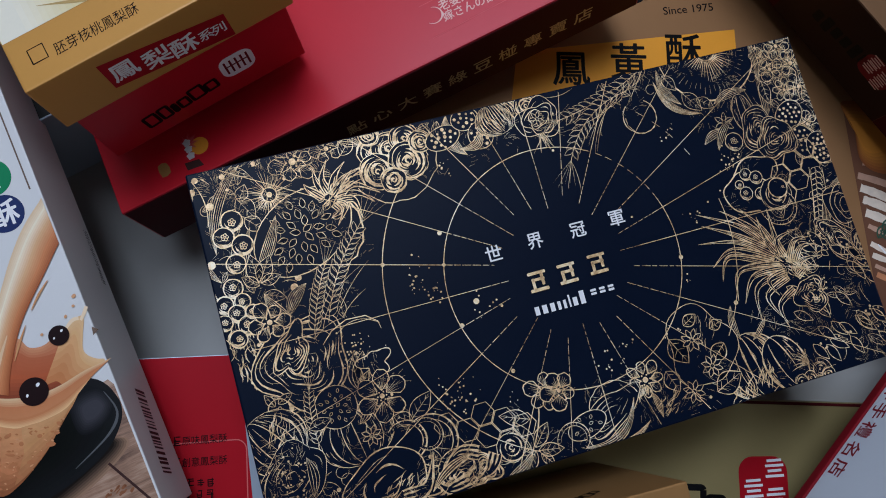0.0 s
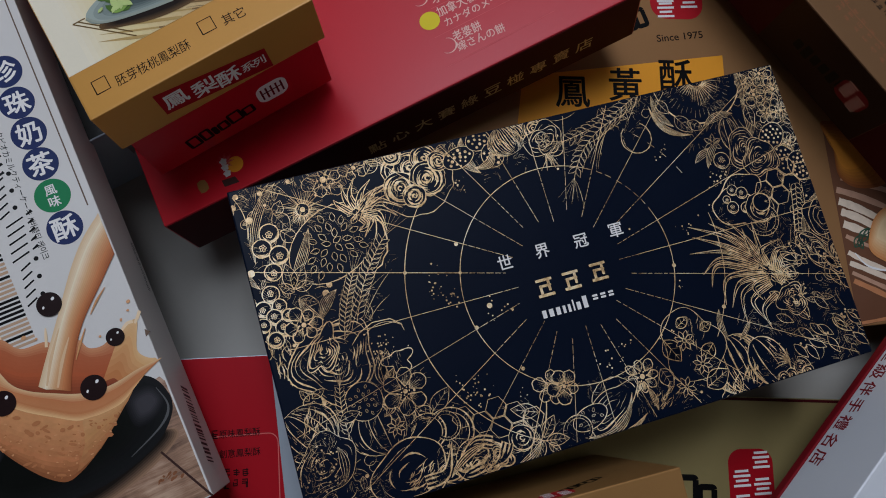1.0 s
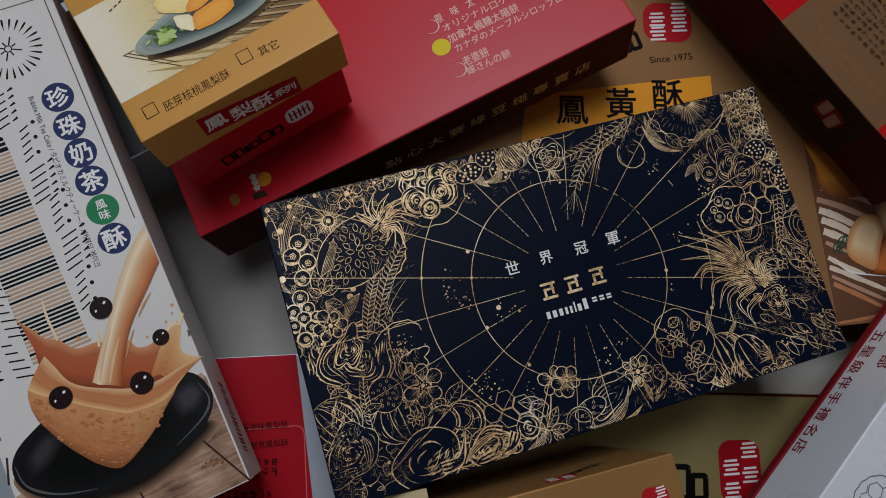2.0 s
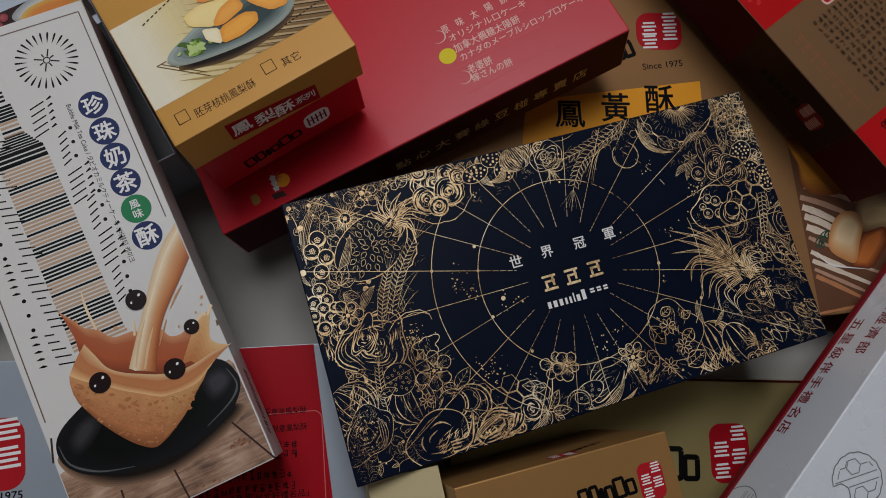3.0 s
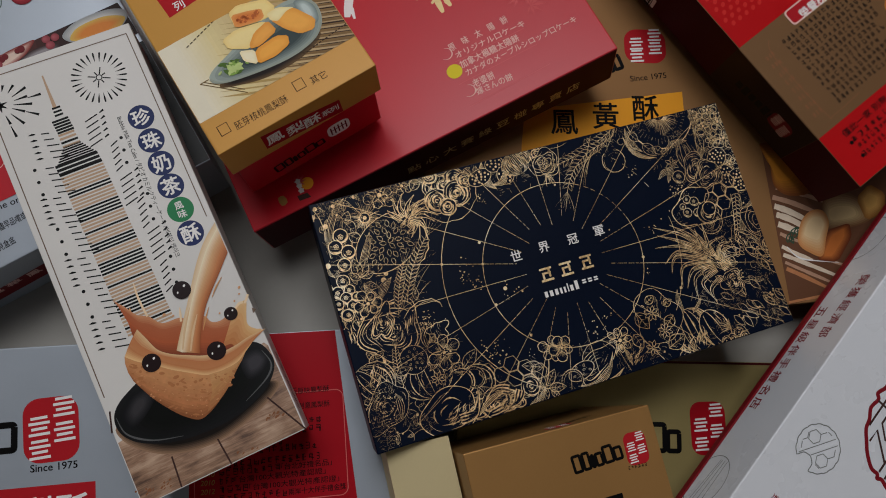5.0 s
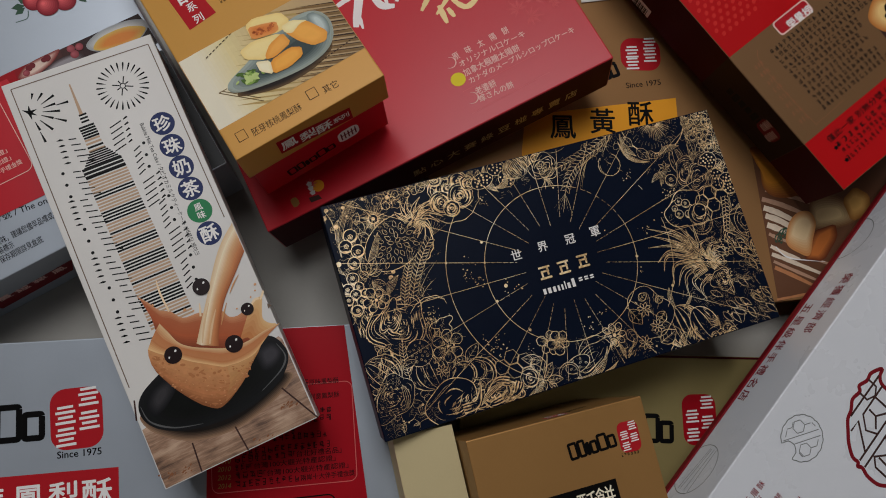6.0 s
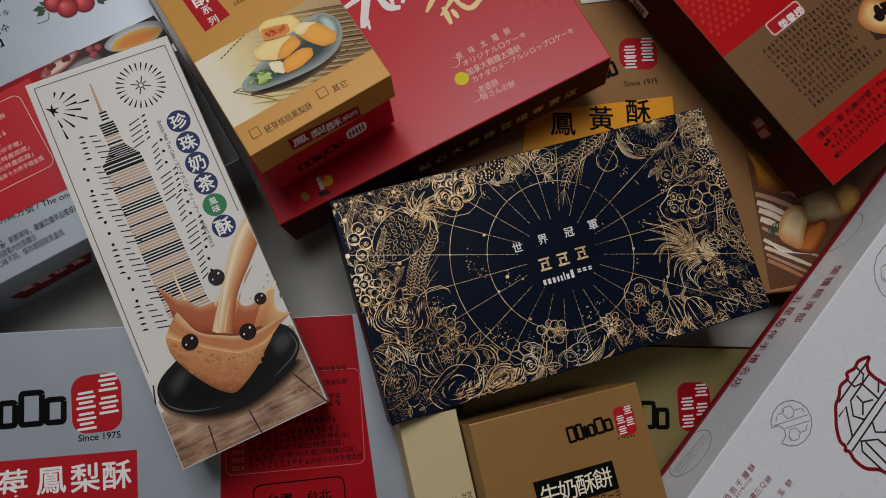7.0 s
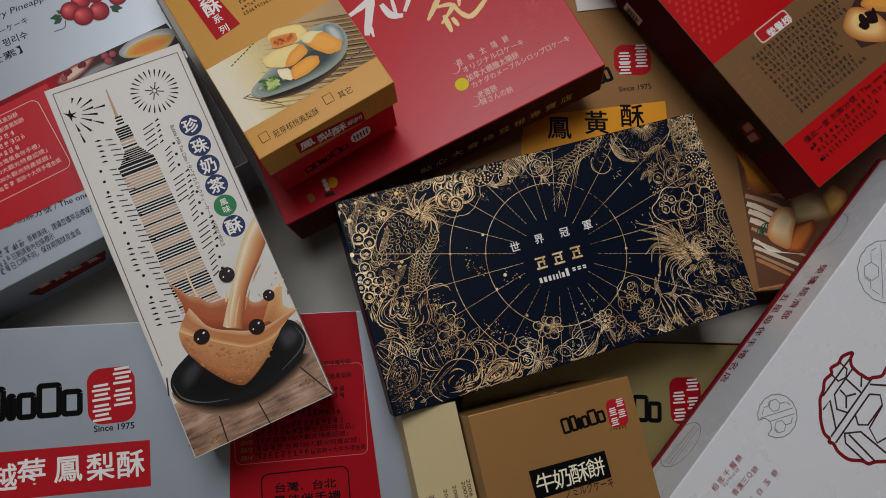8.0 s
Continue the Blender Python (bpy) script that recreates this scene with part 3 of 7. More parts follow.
def curl(a, c, r, a0, a1, w=0.06, tail=0.5):
    """A tendril or husk that winds inwards: a crescent of two lines with hatching between."""
    c = Vector(c)
    n = 22
    run = lambda f: [c + unit(radians(a0 + (a1 - a0) * k / n)) * r * f * (1 - tail * k / n) for k in range(n + 1)]
    p, q = run(1.0), run(0.8)
    a.lift()
    a.hide(p + q[::-1])
    a.line(p, w * 0.8, (0.3, 0.5))
    if r > 0.5:
        a.line(q[2:-2], w * 0.5, (0.2, 0.2))
        for k in range(1, n, 1):
            if a.rng.random() < 0.7:
                a.line([p[k], p[k].lerp(q[k], a.rng.uniform(0.4, 0.95))], w * a.rng.uniform(0.3, 0.7), (1, 0.1))


def flow(a, p, q, b, wide, count, w=0.035):
    """A sheaf of strands that run side by side and close at both ends."""
    p, q = Vector(p), Vector(q)
    d = q - p
    side = Vector((-d.y, d.x)).normalized() * wide
    outer = []
    a.lift()
    for k in range(count):
        f = k / (count - 1) - 0.5
        c = (p + q) / 2 + Vector((-d.y, d.x)) * b * 2 + side * f * 2
        pts = [p * (1 - s) ** 2 + c * 2 * s * (1 - s) + q * s * s for s in [m / 10 for m in range(11)]]
        if k in (0, count - 1):
            outer.append(pts)
        a.line(pts, w * a.rng.uniform(0.7, 1.5), (0.4, 0.4))
    a.hide(outer[0] + outer[1][::-1][1:-1])

# ---- the unseen room round the table, added to shape the bounced light ----
def structure(name, bm, mat, label):
    ob = new(name, mesh_of(bm, name, mat))
    return tagged(ob, label, name.split("_")[0], kind="structure")


structure("floor", slab(-230, -140, -85, 160, 210, -75, 0), FLOORING, "plain brown floor under the table")
# added walls: pale ones fill the near faces, the west one stays dark
structure("wall_south", slab(-220, -140, -75, 150, -130, 260, 0), PLASTER, "unseen off-white wall added to bounce light")
structure("wall_west", slab(-230, -140, -75, -220, 210, 260, 0), DARK_WALL, "unseen dark wall added to keep the west side dim")
structure("wall_east", slab(150, -140, -75, 160, 210, 260, 0), PLASTER, "unseen off-white wall added to bounce light")
structure("wall_north", slab(-220, 200, -75, 150, 210, 260, 0), PLASTER, "unseen off-white wall added to bounce light")


def open_ceiling():
    """The unseen ceiling, with an opening made for the added lamp."""
    bm = bmesh.new()
    for x0, y0, x1, y1 in ((-230, -140, -100, 210), (30, -140, 160, 210), (-100, -140, 30, 60), (-100, 190, 30, 210)):
        piece = slab(x0, y0, 260, x1, y1, 270, 0)
        me = bpy.data.meshes.new("piece")
        piece.to_mesh(me)
        bm.from_mesh(me)
        piece.free()
        bpy.data.meshes.remove(me)
    return bm


structure("ceiling", open_ceiling(), CEILING, "unseen plaster ceiling, opened for the added lamp")

table = thing("table", pose(0, 0, -0.776), "matt grey tabletop under the scattered pastry boxes", "table")
part("tabletop", slab(-75, -50, 72, 75, 50, 75, 0.3), TABLE, table)
for lx in (-70, 70):
    for ly in (-45, 45):
        part("leg", slab(lx - 2.5, ly - 2.5, 2.6, lx + 2.5, ly + 2.5, 72, 0.2), TABLE, table)

# ---- boxes; every box is set out from the near corner of its printed face ----
def carton(name, label, o, u, n, height, group="", scale=1.0):
    m = frame_of(o, u, n) @ Matrix.Scale(scale, 4) @ Matrix.Translation((0, 0, -height * CM))
    return thing(name, m, label, "box", group)

# flat gold boxes at the bottom
gb = carton("gold_gift_box", "flat khaki-gold pastry box with orange band under others", (25.72, 14.71, 0.86), (0.1019, -0.9948, 0.0012), (-0.0015, 0.001, 1.0), 3.52, scale=0.983)
part("body", slab(-24, -26, 0, 12.1, 15.9, 3.52), KHAKI, gb)
ob = carton("olive_gold_box", "flat olive-gold pastry box lying in deep shade", (15.99, -0.97, -0.95), (0.9996, -0.027, 0.0001), (-0.0001, -0.0001, 1.0), 1.62, scale=1.017)
part("body", slab(-13, -20, 0, 15, 0, 1.62), OLIVE, ob)
grey = carton("silver_pastry_box", "silver-grey pineapple cake box with a red panel", (-31.12, -0.26, 2.83), (0.9986, 0.0534, -0.0028), (0.0028, 0.0009, 1.0), 5.19, scale=1.047)
part("body", slab(-6, -22, 0, 27.6, 0, 5.19), SILVER, grey)
tl = carton("silver_box_back", "silver-grey cake box lying with its back up", (-30.32, 2.34, 4.5), (0.865, 0.5018, 0.0019), (-0.0009, -0.0023, 1.0), 6.98, scale=1.028)
part("body", slab(-8, 0, 0, 18.65, 30, 6.98), SILVER, tl)
milk = carton("milk_tea_cake_box", "slim white milk tea cake box with printed photo", (-15.63, -8.79, 8.88), (0.9079, 0.4172, -0.0403), (0.0347, 0.0212, 0.9992), 4.4, scale=1.039)
part("body", slab(0, 0, 0, 9.12, 25.6, 4.4, 0.06), WHITE, milk)
red = carton("red_sun_cake_box", "glossy red sun cake box with gold printing", (-10.91, 7.26, 4.23), (0.8857, 0.4451, 0.1319), (-0.197, 0.103, 0.975), 4.3, scale=1.018)
part("body", slab(0, 0, 0.4, 26.05, 21, 4.3), RED, red)
# thin sheet over the front: the same red, darkened as painted shade
part("front_shade", slab(0.1, -0.03, 0.45, 25.95, 0.1, 4.2, 0), RED_SHADED, red, "red front face with shade painted in")
gold = carton("gold_pineapple_cake_box", "mustard-gold lidded pineapple cake box on a red box", (-11.78, 9.97, 12.14), (0.8486, 0.5271, 0.0449), (-0.1256, 0.1181, 0.985), 6.6, scale=1.038)
part("lid", slab(0, 0, 3.85, 9.7, 18, 6.6), GOLD, gold)
part("base", slab(0.3, 0.3, 0, 9.4, 17.7, 4.0), RED, gold)
rb = carton("red_gold_box", "red and khaki-gold cake box lying back up", (28.17, 10.63, 7.38), (0.7805, 0.6183, 0.0927), (-0.0799, -0.0485, 0.9956), 5.6, scale=0.954)
part("body", slab(0, -0.86, 0, 22, 26, 5.6), KHAKI_DULL, rb)
# thin dark sheet over the khaki side, in place of the shade there
part("side_shade", slab(-0.02, 3.52, 0.06, 0.1, 11.93, 5.52, 0), KHAKI_SHADED, rb, "khaki-gold side face with shade painted in")
wh = carton("white_cake_box", "pearl-white cake box with line-drawn cookies", (16.0, -11.92, 7.47), (0.6442, 0.7647, 0.0161), (0.0732, -0.0826, 0.9939), 5.2, scale=0.958)
part("lid", slab(-8, -24, 0.5, 34, 0, 5.2, 0.14, 3), PEARL, wh)
part("base_tray", slab(-8.2, -24.2, 0, 34.2, 0.12, 0.55), WINE, wh, "dark red base tray")
cook = carton("milk_cookie_box", "bronze-gold milk cookie box with black label", (1.66, -6.23, 10.26), (0.9707, 0.2157, -0.1062), (0.0984, 0.0466, 0.9941), 9.6, scale=1.024)
part("sleeve", slab(0, -14, 0, 11.2, 0, 9.6), BRONZE, cook)


def slanted_flap(x0, z0, x1, z1, y0, y1, thick):
    """A board flap that slopes down from the box's side."""
    bm = bmesh.new()
    low = [(x0, z0), (x1, z1), (x1, z1 - thick), (x0, z0 - thick)]
    ends = [[bm.verts.new((x * CM, y * CM, z * CM)) for x, z in low] for y in (y0, y1)]
    bm.faces.new(ends[0]), bm.faces.new(ends[1][::-1])
    for k in range(4):
        bm.faces.new([ends[0][k - 1], ends[1][k - 1], ends[1][k], ends[0][k]])
    bmesh.ops.recalc_face_normals(bm, faces=bm.faces)
    return bm


flap = part("side_flap", slanted_flap(-0.1, 7.2, -3.6, 5.6, -14, 0.95, 0.3), CREAM, cook, "cream-gold side flap")
part("flap_front", slanted_flap(-3.3, 5.6, -3.6, 0.1, -14, 0.95, 0.3), CREAM, cook)
nav = carton("navy_gift_box", "navy-blue gift box with gold foil line drawing", (-2.88, -6.28, 8.0), (0.9594, 0.2775, -0.0508), (0.0508, 0.0074, 0.9987), 4.0, scale=0.998)
part("body", slab(-0.15, -0.1, 0, 27.75, 15.12, 4.0), NAVY, nav)

sheet = thing("paper_sheet", frame_of((12.55, 26.65, 0.88), (0.988, 0.155, 0), (0, 0, 1)), "white sheet of paper lying on the gold box", "paper")
part("page", slab(0, 0, 0, 3.5, 7, 0.06, 0), WHITE, sheet)

def navy_top(layer):
    """On the navy box's lid; the print is set a hair off its corner."""
    place = top(4.0, layer)
    return lambda x, y, z: place(x + 0.15 * CM, y + 0.02 * CM, z)


# ---- the navy box's foil drawing ----
def navy_foil():
    a = Art(11)
    a.under = Art(12)
    a.pen, a.inky = 0.57, 0.42
    # bottom to top: border fill, motifs, rays
    rng = a.rng
    for k in range(420):
        s = rng.random()
        edge = rng.random() ** 1.4 * 2.9 + 0.1
        x, y = rng.choice(((edge * 1.5, 15.0 * s), (27.9 - edge * 1.5, 15.0 * s), (28 * s, edge * 0.62), (28 * s, 15.0 - edge * 0.55)))
        if math.hypot(x - 13.97, y - 7.5) < 8.2:
            continue
        d = unit(rng.uniform(0, 6.28)) * rng.uniform(0.4, 1.0)
        o = Vector((x, y))
        q = o + d
        if not (0.1 < q.x < 27.8 and 0.1 < q.y < 14.95):
            continue
        pick = rng.random()
        if pick < 0.35:
            leaf(a, o, q, 0.4, 0.035, 3)
        elif pick < 0.7:
            a.bend(o, q, rng.uniform(-0.3, 0.3), 0.045, (0.2, 0.4))
        elif pick < 0.85:
            a.dot(o, rng.uniform(0.03, 0.09))
        else:
            curl(a, o, 0.3, 0, rng.choice((-1, 1)) * 320, 0.04)
    # corner by the red box: leaves, sun flower, fig half
    flow(a, (0.17, 11.58), (1.88, 15.00), 0.12, 0.45, 6)
    flow(a, (-0.51, 11.99), (0.12, 10.42), -0.1, 0.3, 6)
    flow(a, (-0.05, 14.49), (-0.00, 9.41), -0.12, 0.16, 4)
    a.bend((-0.11, 14.75), (0.12, 12.78), 0.1, 0.05)
    for c, r in (((0.03, 14.76), 0.13), ((-0.21, 14.29), 0.15), ((0.37, 13.57), 0.16), ((1.10, 14.67), 0.12), ((2.44, 14.92), 0.1), ((4.25, 14.19), 0.1), ((1.19, 14.09), 0.07), ((4.09, 13.36), 0.08), ((3.48, 13.17), 0.15), ((3.45, 12.86), 0.1), ((-0.11, 11.21), 0.17), ((3.07, 9.87), 0.14), ((2.83, 9.53), 0.16), ((1.48, 4.95), 0.2), ((-0.09, 3.97), 0.13), ((4.17, 2.05), 0.14), ((3.43, 1.09), 0.16)):
        a.dot(c, r)
    c = Vector((2.77, 13.49))
    a.lift()
    for k in range(44):
        d = unit(2 * math.pi * k / 44 + rng.uniform(-0.05, 0.05))
        a.line([c + d * 0.3, c + d * rng.uniform(0.6, 1.25)], 0.045, (1.2, 0.1))
    a.ring(c, 0.3, 0.08)
    a.dot(c, 0.12)
    a.arc(c, 1.95, -65, 95, 0.05)
    a.arc(c, 1.95, 95, 160, 0.035)
    for p, q in (((1.45, 13.64), (2.01, 12.66)), ((1.58, 12.77), (2.22, 12.12)), ((2.04, 12.29), (2.98, 11.93)), ((1.53, 13.50), (1.91, 14.14))):
        leaf(a, p, q, 0.7, 0.05, 2)
    seeded(a, (3.73, 11.67), 2.25, 1.55, 28, 34, 0.07, 0.44)
    a.arc((4.16, 11.51), 1.95, -100, 40, 0.1, wob=0.04)
    flow(a, (1.44, 10.30), (2.80, 12.58), -0.05, 0.45, 7)
    flow(a, (1.34, 10.33), (1.71, 12.37), 0.1, 0.3, 5)
    # blossoms along the upper edge
    bloom(a, (4.00, 14.62), 1.0, 6, 0.05, 10, 0.3)
    bloom(a, (5.49, 14.84), 0.7, 5, 0.05, 30, 0.3)
    scribble(a, (3.92, 14.27), 0.8, 0.4, 0, 22, 0.3, 0.06)
    flow(a, (6.02, 15.02), (6.91, 14.69), 0.1, 0.5, 6)
    leaf(a, (5.98, 14.40), (6.66, 15.13), 0.6, 0.05, 3)
    # feathery crown
    c0 = (5.06, 12.70)
    for p, m, q in (((4.99, 12.89), (4.74, 13.57), (4.72, 14.17)), ((5.13, 12.98), (4.99, 13.64), (5.37, 14.37)), ((5.24, 12.95), (5.54, 13.63), (6.08, 14.12)), ((5.36, 12.93), (5.85, 13.43), (6.66, 13.74)), ((5.50, 13.02), (6.23, 13.51), (7.13, 13.70)),
                    ((5.39, 12.79), (6.24, 13.08), (7.20, 12.48)), ((5.50, 13.02), (6.55, 13.33), (7.22, 12.92)), ((5.36, 12.68), (6.26, 12.70), (6.89, 12.15)), ((5.38, 12.55), (6.07, 12.45), (6.23, 11.60)), ((5.32, 12.49), (5.66, 12.23), (5.16, 11.55)),
                    ((5.24, 12.46), (5.41, 12.12), (4.97, 11.91)), ((4.85, 12.80), (4.38, 13.29), (4.21, 13.58)), ((5.21, 12.84), (5.67, 13.22), (6.28, 13.70))):
        frond(a, p, m, q, 0.17, 0.07)
    scribble(a, (5.48, 12.95), 0.8, 0.35, 40, 26, 0.5, 0.08, 45)
    # rolled cakes
    for c, r in (((7.29, 14.27), 0.62), ((8.02, 14.25), 0.72), ((7.34, 13.37), 0.78), ((8.79, 14.50), 0.66), ((8.70, 13.55), 0.85), ((7.89, 12.86), 0.55), ((7.35, 14.96), 0.45), ((9.40, 14.23), 0.5)):
        rose(a, c, r, 0.075)
    a.arc((8.04, 13.84), 1.95, -150, 20, 0.06, wob=0.03)
    # berries in husks
    flow(a, (9.70, 14.42), (10.81, 13.39), 0.15, 0.5, 8, 0.045)
    flow(a, (10.79, 15.08), (11.26, 13.15), -0.2, 0.6, 9, 0.045)
    beads(a, (10.39, 14.13), 0.8, 0.5, 15, 16, 0.07)
    beads(a, (11.54, 14.73), 0.62, 0.5, 10, 12, 0.07)
    beads(a, (12.04, 13.88), 0.55, 0.6, 0, 12, 0.07)
    flow(a, (10.97, 13.48), (12.10, 14.26), -0.3, 0.4, 6, 0.05)
    bulb(a, (12.95, 14.46), 1.05, 0.75, 20, 16, 0.055)
    scribble(a, (13.11, 14.56), 0.8, 0.5, 0, 26, 0.5, 0.06, -60)
    rose(a, (14.35, 14.68), 0.55, 0.05)
    # peony and wheat
    for r in (1.0, 0.72, 0.45):
        contour(a, (14.73, 14.00), r, r * 0.85, 20, 2, 0.05, 0.14)
    small_star(a, (14.67, 13.99), 0.35, 7)
    blades(a, (14.63, 13.41), 1.1, -100, -60, 4, 0.05, 0.05)
    wheat(a, (20.43, 15.39), (15.67, 13.71), 0.05, 0.62, 13)
    wheat(a, (19.06, 14.30), (15.62, 11.85), -0.13, 0.62, 13)
    for p, q, b in (((19.67, 14.86), (15.22, 13.14), 0.1), ((19.32, 14.66), (16.58, 12.29), -0.08), ((18.58, 14.14), (16.79, 11.92), -0.1), ((18.10, 13.97), (16.89, 11.95), -0.04), ((15.58, 11.73), (15.11, 10.67), 0), ((15.63, 11.72), (15.61, 10.28), 0.05), ((16.62, 14.98), (15.22, 14.88), 0.1), ((18.08, 15.20), (15.34, 15.26), 0.05), ((14.92, 13.48), (14.07, 12.49), 0)):
        a.bend(p, q, b, 0.04, (0.5, 0.2))
    for w in (0.05, 0.04):
        pts = [Vector((20.25, 15.29)).lerp(Vector((18.71, 13.42)), s) for s in (0, 0.35, 0.7)]
        a.line(pts, w)
    a.arc((19.28, 13.02), 0.78, 130, 420, 0.06, wob=0.02)
    a.arc((19.32, 12.96), 0.72, 170, 400, 0.04, wob=0.03)
    # sliced orange at the upper edge
    c = Vector((23.26, 15.27))
    a.lift()
    a.hide([c + unit(radians(180 + k * 15)) * 2.35 for k in range(13)])
    a.arc(c, 2.35, 168, 380, 0.1)
    a.arc(c, 0.45, 180, 385, 0.12)
    for k in range(26):
        d = unit(radians(186 + k * 7.4))
        a.line([c + d * 0.5, c + d * rng.uniform(0.9, 1.5)], 0.07, (1.2, 0.2))
        a.line([c + d * rng.uniform(1.55, 1.7), c + d * rng.uniform(1.8, 2.1)], 0.035, (0.2, 0.6))
    flow(a, (20.70, 14.92), (21.38, 13.10), -0.14, 0.4, 8)
    flow(a, (20.39, 14.43), (22.19, 12.50), -0.2, 0.3, 7)
    for p, q in (((21.56, 13.61), (22.23, 12.62)), ((22.14, 13.20), (22.83, 12.63)), ((20.88, 14.60), (21.33, 13.80))):
        leaf(a, p, q, 0.6, 0.05, 3)
    # thicket in the far corner
    for c, r, n in (((26.78, 14.76), 0.75, 6), ((27.20, 13.80), 0.8, 7), ((26.10, 13.75), 0.7, 5), ((27.23, 12.64), 0.8, 6), ((25.73, 14.40), 0.55, 5), ((26.46, 12.67), 0.6, 7), ((27.00, 10.84), 0.65, 6), ((27.97, 11.33), 0.5, 5)):
        bloom(a, c, r, n, 0.05, rng.uniform(0, 60), 0.25)
    scribble(a, (26.78, 14.32), 1.4, 1.1, 0, 60, 0.6, 0.05)
    scribble(a, (27.07, 11.82), 1.0, 1.0, 0, 40, 0.6, 0.05)
    flow(a, (25.29, 13.64), (25.13, 11.55), 0.1, 0.5, 6)
    flow(a, (25.46, 15.32), (25.34, 13.34), 0.05, 0.3, 5)
    leaf(a, (25.48, 13.31), (25.51, 12.17), 0.5, 0.05, 4)
    beads(a, (26.24, 11.44), 0.8, 0.6, 40, 20, 0.07)
    beads(a, (26.56, 10.09), 0.62, 0.85, 20, 20, 0.07)
    beads(a, (27.31, 9.64), 0.8, 0.7, -60, 24, 0.07)
    bulb(a, (24.11, 12.06), 0.5, 0.9, 0, 3, 0.06)
    contour(a, (24.66, 11.10), 0.9, 1.1, 10, 4, 0.06, 0.1)
    contour(a, (25.26, 10.54), 1.0, 0.9, 40, 4, 0.06, 0.12)
    small_star(a, (23.07, 11.82), 0.5, 6)
    berry(a, (23.23, 10.87), 0.42)
    flow(a, (21.83, 11.06), (23.00, 11.48), 0.12, 0.35, 5)
    flow(a, (22.41, 10.65), (23.46, 11.93), 0.1, 0.35, 5)
    flow(a, (22.87, 12.76), (24.63, 13.07), 0.1, 0.4, 6)
    # mushrooms, honeycomb, lace ribbon
    contour(a, (23.67, 9.25), 1.2, 0.7, 15, 1, 0.08, 0.08)
    contour(a, (23.22, 8.41), 1.3, 0.9, -20, 1, 0.09, 0.08)
    for c, r in (((23.25, 9.30), 0.28), ((23.69, 9.06), 0.3), ((23.00, 8.47), 0.3), ((23.68, 8.30), 0.28), ((22.81, 8.92), 0.2)):
        berry(a, c, r, 0.05)
    comb(a, (24.89, 8.91), 0.52, ((0, 0), (1, 0), (1, -1), (2, 0), (0, -1), (2, 1), (3, 0)), 0.07)
    rose(a, (24.36, 8.13), 0.75, 0.05, 2)
    seeded(a, (24.54, 8.36), 0.45, 0.45, 0, 1, 0.09)
    curl(a, (24.39, 7.58), 1.0, 180, 400, 0.09, 0.3)
    for k in range(16):
        p = Vector((26.62, 8.82)).lerp(Vector((25.55, 5.12)), k / 15)
        for sg in (-1, 1):
            leaf(a, p, p + Vector((0.28 * sg, -0.28)), 0.6, 0.045, 0)
    a.bend((26.34, 8.89), (25.23, 5.07), 0.03, 0.05)
    a.bend((26.96, 8.74), (26.01, 5.13), 0.03, 0.05)
    flow(a, (26.07, 5.66), (27.85, 8.25), 0.1, 0.5, 7)
    for r in (1.15, 0.9, 0.6, 0.35):
        contour(a, (27.50, 6.81), r * 0.85, r, 20, 1, 0.05, 0.08)
    contour(a, (26.57, 5.40), 1.2, 0.6, -60, 4, 0.05, 0.15)
    rose(a, (27.75, 5.10), 0.65, 0.05)
    scribble(a, (27.36, 5.06), 0.9, 0.9, 0, 30, 0.5, 0.05, 70)
    # pineapple: crown and seeded body
    for k in range(46):
        p = Vector((26.89, 2.35)) + Vector((rng.uniform(-3.3, 2.2), rng.uniform(-2.2, 3.4)))
        if not (0.3 < p.x < 27.7 and 0.3 < p.y < 14.5):
            continue
        d = unit(radians(rng.uniform(-75, -35))) * 0.48
        leaf(a, p - d, p + d, 0.4, 0.06, 0)
        if k % 3 == 0:
            speckle(a, p + Vector((0.4, 0.3)), 0.3, 4, 0.06)
    contour(a, (24.41, 3.42), 0.75, 0.75, 0, 3, 0.06, 0.15)
    scribble(a, (24.62, 3.50), 0.6, 0.5, 0, 24, 0.3, 0.09)
    c = (24.11, 4.88)
    for p, m, q in (((23.20, 5.99), (22.16, 7.14), (20.36, 8.13)), ((23.43, 5.80), (22.64, 7.02), (21.47, 8.04)), ((23.51, 5.65), (23.15, 6.81), (22.43, 7.88)), ((23.56, 5.37), (23.16, 6.27), (23.07, 7.37)), ((23.61, 5.36), (23.63, 6.50), (23.67, 7.57)),
                    ((23.02, 5.91), (21.82, 6.83), (20.45, 7.58)), ((23.29, 5.44), (21.91, 6.46), (20.04, 6.84)), ((23.24, 5.32), (21.53, 6.21), (20.38, 5.70)), ((23.06, 5.23), (21.26, 5.94), (20.61, 5.01)), ((23.44, 5.05), (21.53, 5.24), (21.02, 4.02))):
        frond(a, p, m, q, 0.15, 0.058)
